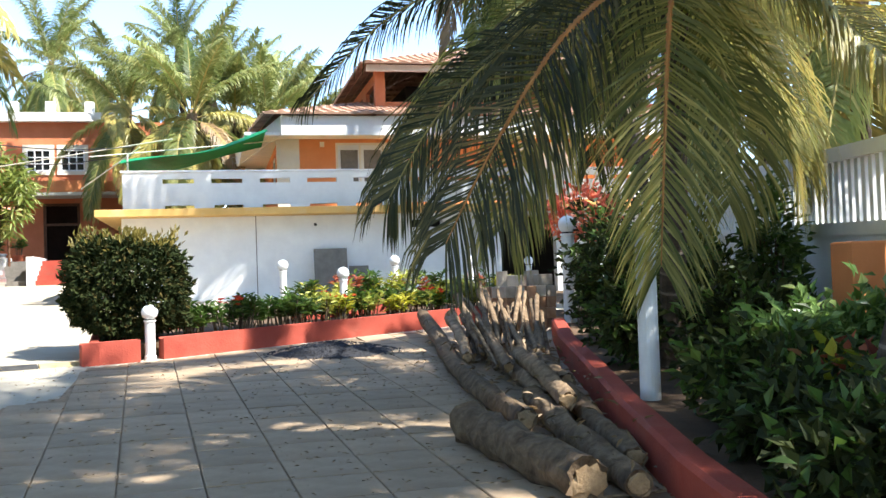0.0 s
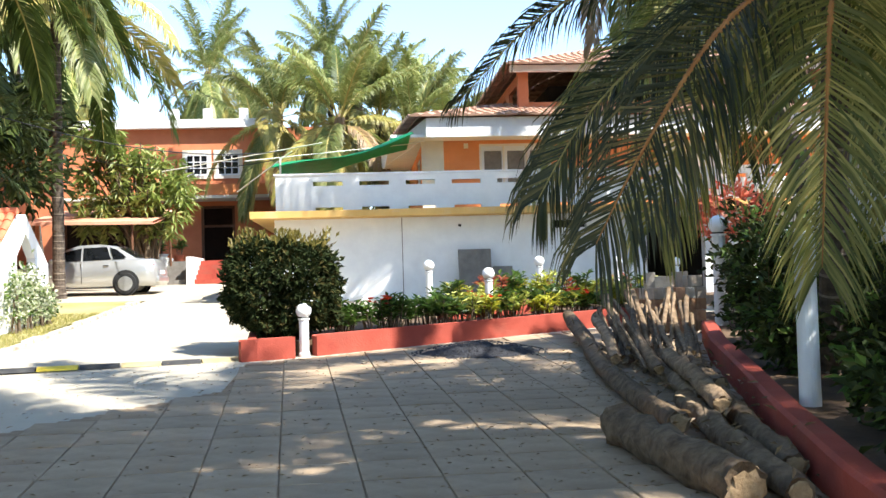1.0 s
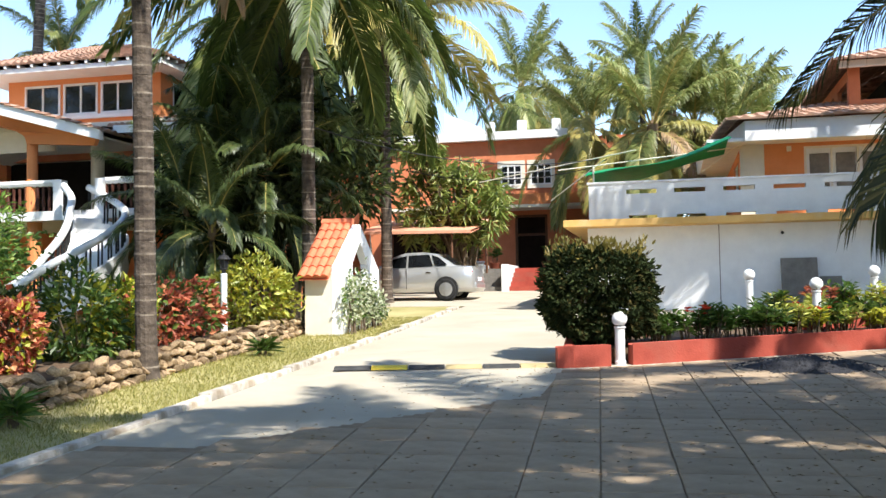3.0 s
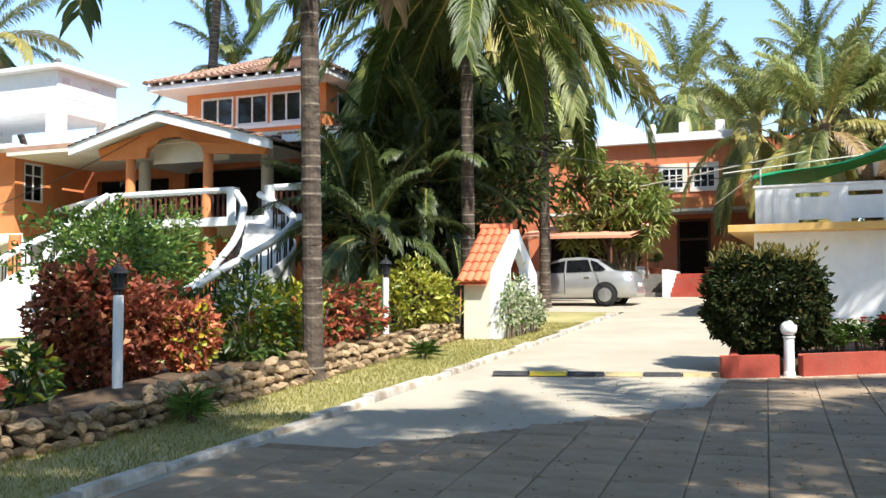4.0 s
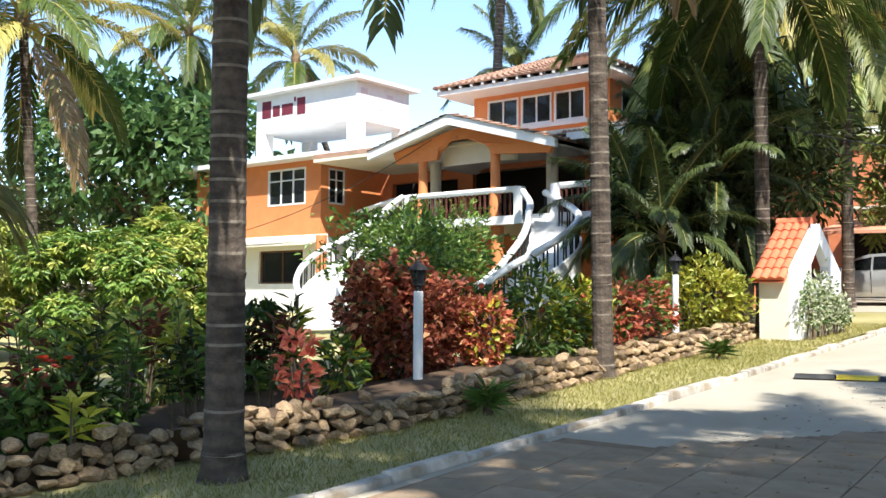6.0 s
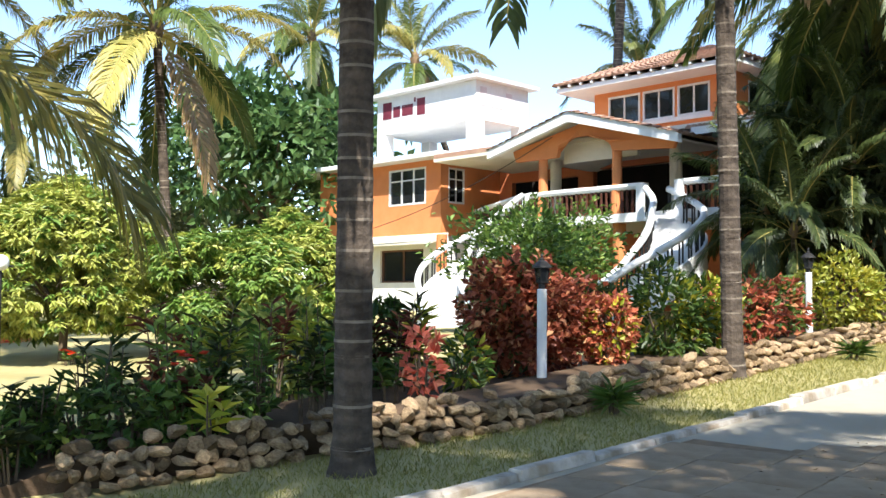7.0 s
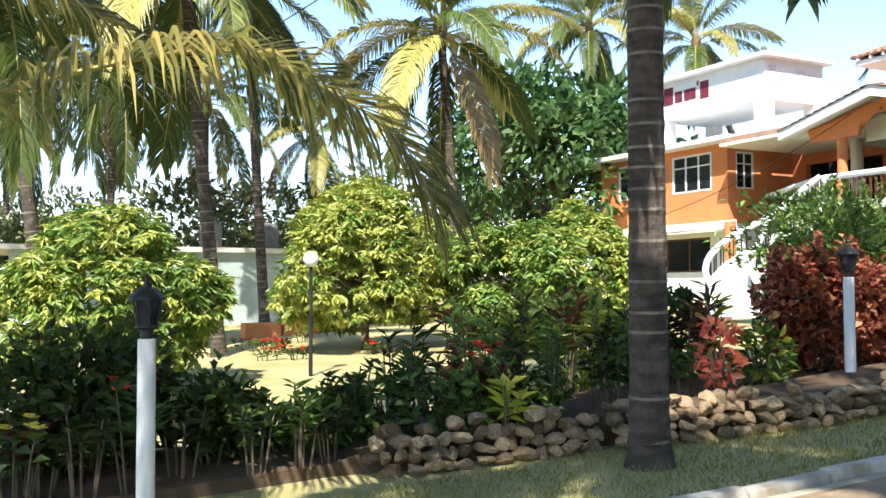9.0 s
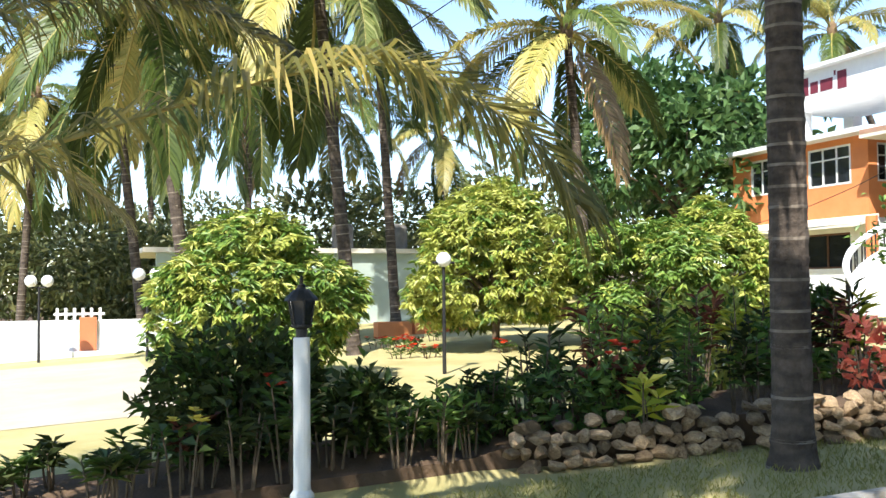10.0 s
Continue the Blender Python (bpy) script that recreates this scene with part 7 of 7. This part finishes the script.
wn_ = Vector((wd.y, -wd.x))


def wall_piece(name, u0, u1, z0, z1, th, off=0.0, mat=None, parent=bw):
    bm = bmesh.new()
    vs = []
    for z, top in ((z0, 0), (z1, 1)):
        for u, w in ((u0, off), (u1, off), (u1, off + th), (u0, off + th)):
            p = wa + wd * u + wn_ * w
            vs.append(bm.verts.new((p.x, p.y, z + 0.031 * u)))
    for f in ((3, 2, 1, 0), (4, 5, 6, 7), (0, 1, 5, 4), (1, 2, 6, 5), (2, 3, 7, 6), (3, 0, 4, 7)):
        bm.faces.new([vs[j] for j in f])
    return part(name, bm, mat or M_WHITE, parent)


wall_piece("wall_base", 0, wl, 0.0, 1.8, 0.2)
wall_piece("lower_rail", 0, wl, 1.8, 1.93, 0.26, -0.03)
wall_piece("upper_rail", 0, wl, 2.56, 2.7, 0.24, -0.02)
u = 0.05
while u < wl:
    wall_piece("slat", u, u + 0.085, 1.93, 2.56, 0.09, 0.05)
    u += 0.16
pl = thing("orange_pillar", 5.24, 7.2, g(5.24, 7.2), "short orange painted pillar in the shrub bed", "pillar")
part("shaft", B(-0.19, -0.15, -0.1, 0.19, 0.15, 1.47, bevel=0.02), M_ORANGE, pl)

# ---- garden end: white wall, green outbuilding, globe lamps ----
gw = thing("garden_wall", 0, 0, 0, "low white wall with a rust red pillar along the lane", "wall", kind="structure")
part("wall", B(-26.4, -22, -0.6, -26.2, 3.0, 0.98, bevel=0.01), M_WHITE, gw)
part("footing", B(-26.2, -22, -0.6, -25.9, 3.0, 0.22), M_WHITE, gw)
part("pillar", B(-26.5, -0.2, -0.3, -26.1, 0.2, 1.05), M_RUST, gw, "rust red pillar")
for k in range(6):
    part("picket", B(-26.35, -0.75 + k * 0.2, 0.98, -26.28, -0.68 + k * 0.2, 1.28), M_WHITE, gw)
part("picket_rail", B(-26.36, -0.8, 1.1, -26.27, 0.4, 1.16), M_WHITE, gw)
ob_ = thing("green_outbuilding", 0, 0, 0, "pale green flat-roofed outbuilding behind the mango trees", "building")
part("wall", pierced("y", -31.0, 0.2, 2.0, 10.6, 0.1, 2.85, [(3.0, 4.0, 0.6, 2.4)]), M_GREENWALL, ob_)
part("wall", B(-36, 10.4, 0.1, -31.0, 10.6, 2.85), M_GREENWALL, ob_)
part("roof_slab", B(-36.3, 1.6, 2.85, -30.6, 10.9, 3.0), M_CREAM, ob_, "weathered roof slab")
# black panel in place of a room, painted shade in the opening
part("room", B(-33, 2.4, 0.1, -32.8, 9.8, 2.8), M_SHADE, ob_)
part("white_door", B(-30.99, 6.6, 0.5, -30.95, 7.5, 2.1), M_WHITE, ob_)
for y in (8.1, 10.0):
    part("roof_tank", lathe(bmesh.new(), [(0.36, 3.0), (0.36, 3.75), (0.3, 3.85), (0.12, 3.9)], (-32, y, 0), 16), M_GREY, ob_, "grey water tank")
for k in range(3):
    t = thing("flower_trough", -24.2, 7.3 + k * 1.0, g(-24.2, 7.3 + k), "orange painted flower trough on the lawn", "planter", "flower troughs")
    part("trough", B(-0.2, -0.46, -0.05, 0.2, 0.46, 0.36, bevel=0.02), M_ORANGE, t)
for x, y in ((-25.0, -1.1), (-22.6, 1.15), (-14.7, 5.06)):
    t = thing("globe_lamp", x, y, g(x, y), "thin black garden lamp with a white globe", "lamp", "garden globe lamps")
    part("pole", tube(bmesh.new(), [(0, 0, -0.1), (0, 0, 1.75)], [0.035, 0.025], 8), M_METAL, t)
    part("arm", tube(bmesh.new(), [(0, -0.18, 1.75), (0, 0.18, 1.75)], [0.02, 0.02], 6), M_METAL, t)
    for s in ((-1, 1) if x < -22 else (0,)):
        part("globe", ball(bmesh.new(), (0, 0.18 * s, 1.9 - (0.1 if s == 0 else 0)), 0.14 if s else 0.12, n=3), M_GLOBE, t, "white globe", smooth=True)
for k in range(9):
    x, y = -20.5 + rng.uniform(-1.5, 3.5), 5.6 + rng.uniform(-0.4, 2.0)
    stalky(x, y, 0.25, 0.3, 6, 8, 0.12, 0.05, L_GREEN, "low red flowering plant on the lawn", tip=L_FLOWER, z=g(x, y))

# ---- overhead cables ----
for a, b, sag in (((-27.0, 20.9, 3.75), (-16.9, 20.1, 6.0), 0.35), ((-20.3, 4.0, 5.6), (-10.5, 9.6, 9.5), 0.1), ((-7.3, 18.6, 5.2), (-2.0, 25.5, 5.2), 0.4), ((-8.0, 29, 5.6), (-2.2, 25.0, 4.9), 0.3)):
    a, b = Vector(a), Vector(b)
    cable = part("cable", tube(bmesh.new(), [a.lerp(b, k / 10) - Vector((0, 0, sag * 4 * (k / 10) * (1 - k / 10))) for k in range(11)], [0.012] * 11, 5), M_METAL)
    tagged(cable, "thin dark sagging overhead cable", "cable")

# ---- paving slabs of the court ----
def paved(x, y, edge):
    """Whether the slabs of the court reach this place."""
    far = 12.75 + 0.57 * (x + 1.66) if x > -1.55 else 10.7 + 1.2 * (x + 1.55)
    return road_left(y) + edge < x < 2.15 + 0.235 * (y - 3.0) - edge and y < max(far, 7.6) - edge


sheet("paving_bed", -5.0, 4.9, 2.5, 15.2, 110, 140, 0.008, M_JOINT, "sandy joints between the paving slabs", keep=lambda x, y: paved(x, y, 0.1))
court = thing("pavement", 0, 0, 0, "court of square brownish concrete paving slabs", "paving", kind="structure")
S = 0.542
bm = box(bmesh.new(), -S / 2 + 0.005, -S / 2 + 0.005, -0.02, S / 2 - 0.005, S / 2 - 0.005, 0.0)
bmesh.ops.bevel(bm, geom=[e for e in bm.edges if all(v.co.z > -0.001 for v in e.verts)], offset=0.005, segments=1, affect="EDGES")
SM = bpy.data.meshes.new("paving_slab")
bm.to_mesh(SM)
bm.free()
SM.materials.append(M_SLAB)
va = radians(4.1)
for j in range(24):
    for i in range(-9, 11):
        u, v = (i + 0.15) * S, 2.4 + j * S
        x, y = u * math.cos(va) - v * math.sin(va), u * math.sin(va) + v * math.cos(va)
        if not paved(x, y, 0.3):
            continue
        o = new("paving_slab", SM)
        o.parent = court
        o.matrix_local = Matrix.Translation((x, y, g(x, y) + 0.024 + rng.uniform(-0.003, 0.003))) @ Euler((math.atan(SLOPE * 0.997) + rng.uniform(-0.004, 0.004), math.atan(SLOPE * 0.071), va + rng.uniform(-0.006, 0.006))).to_matrix().to_4x4()
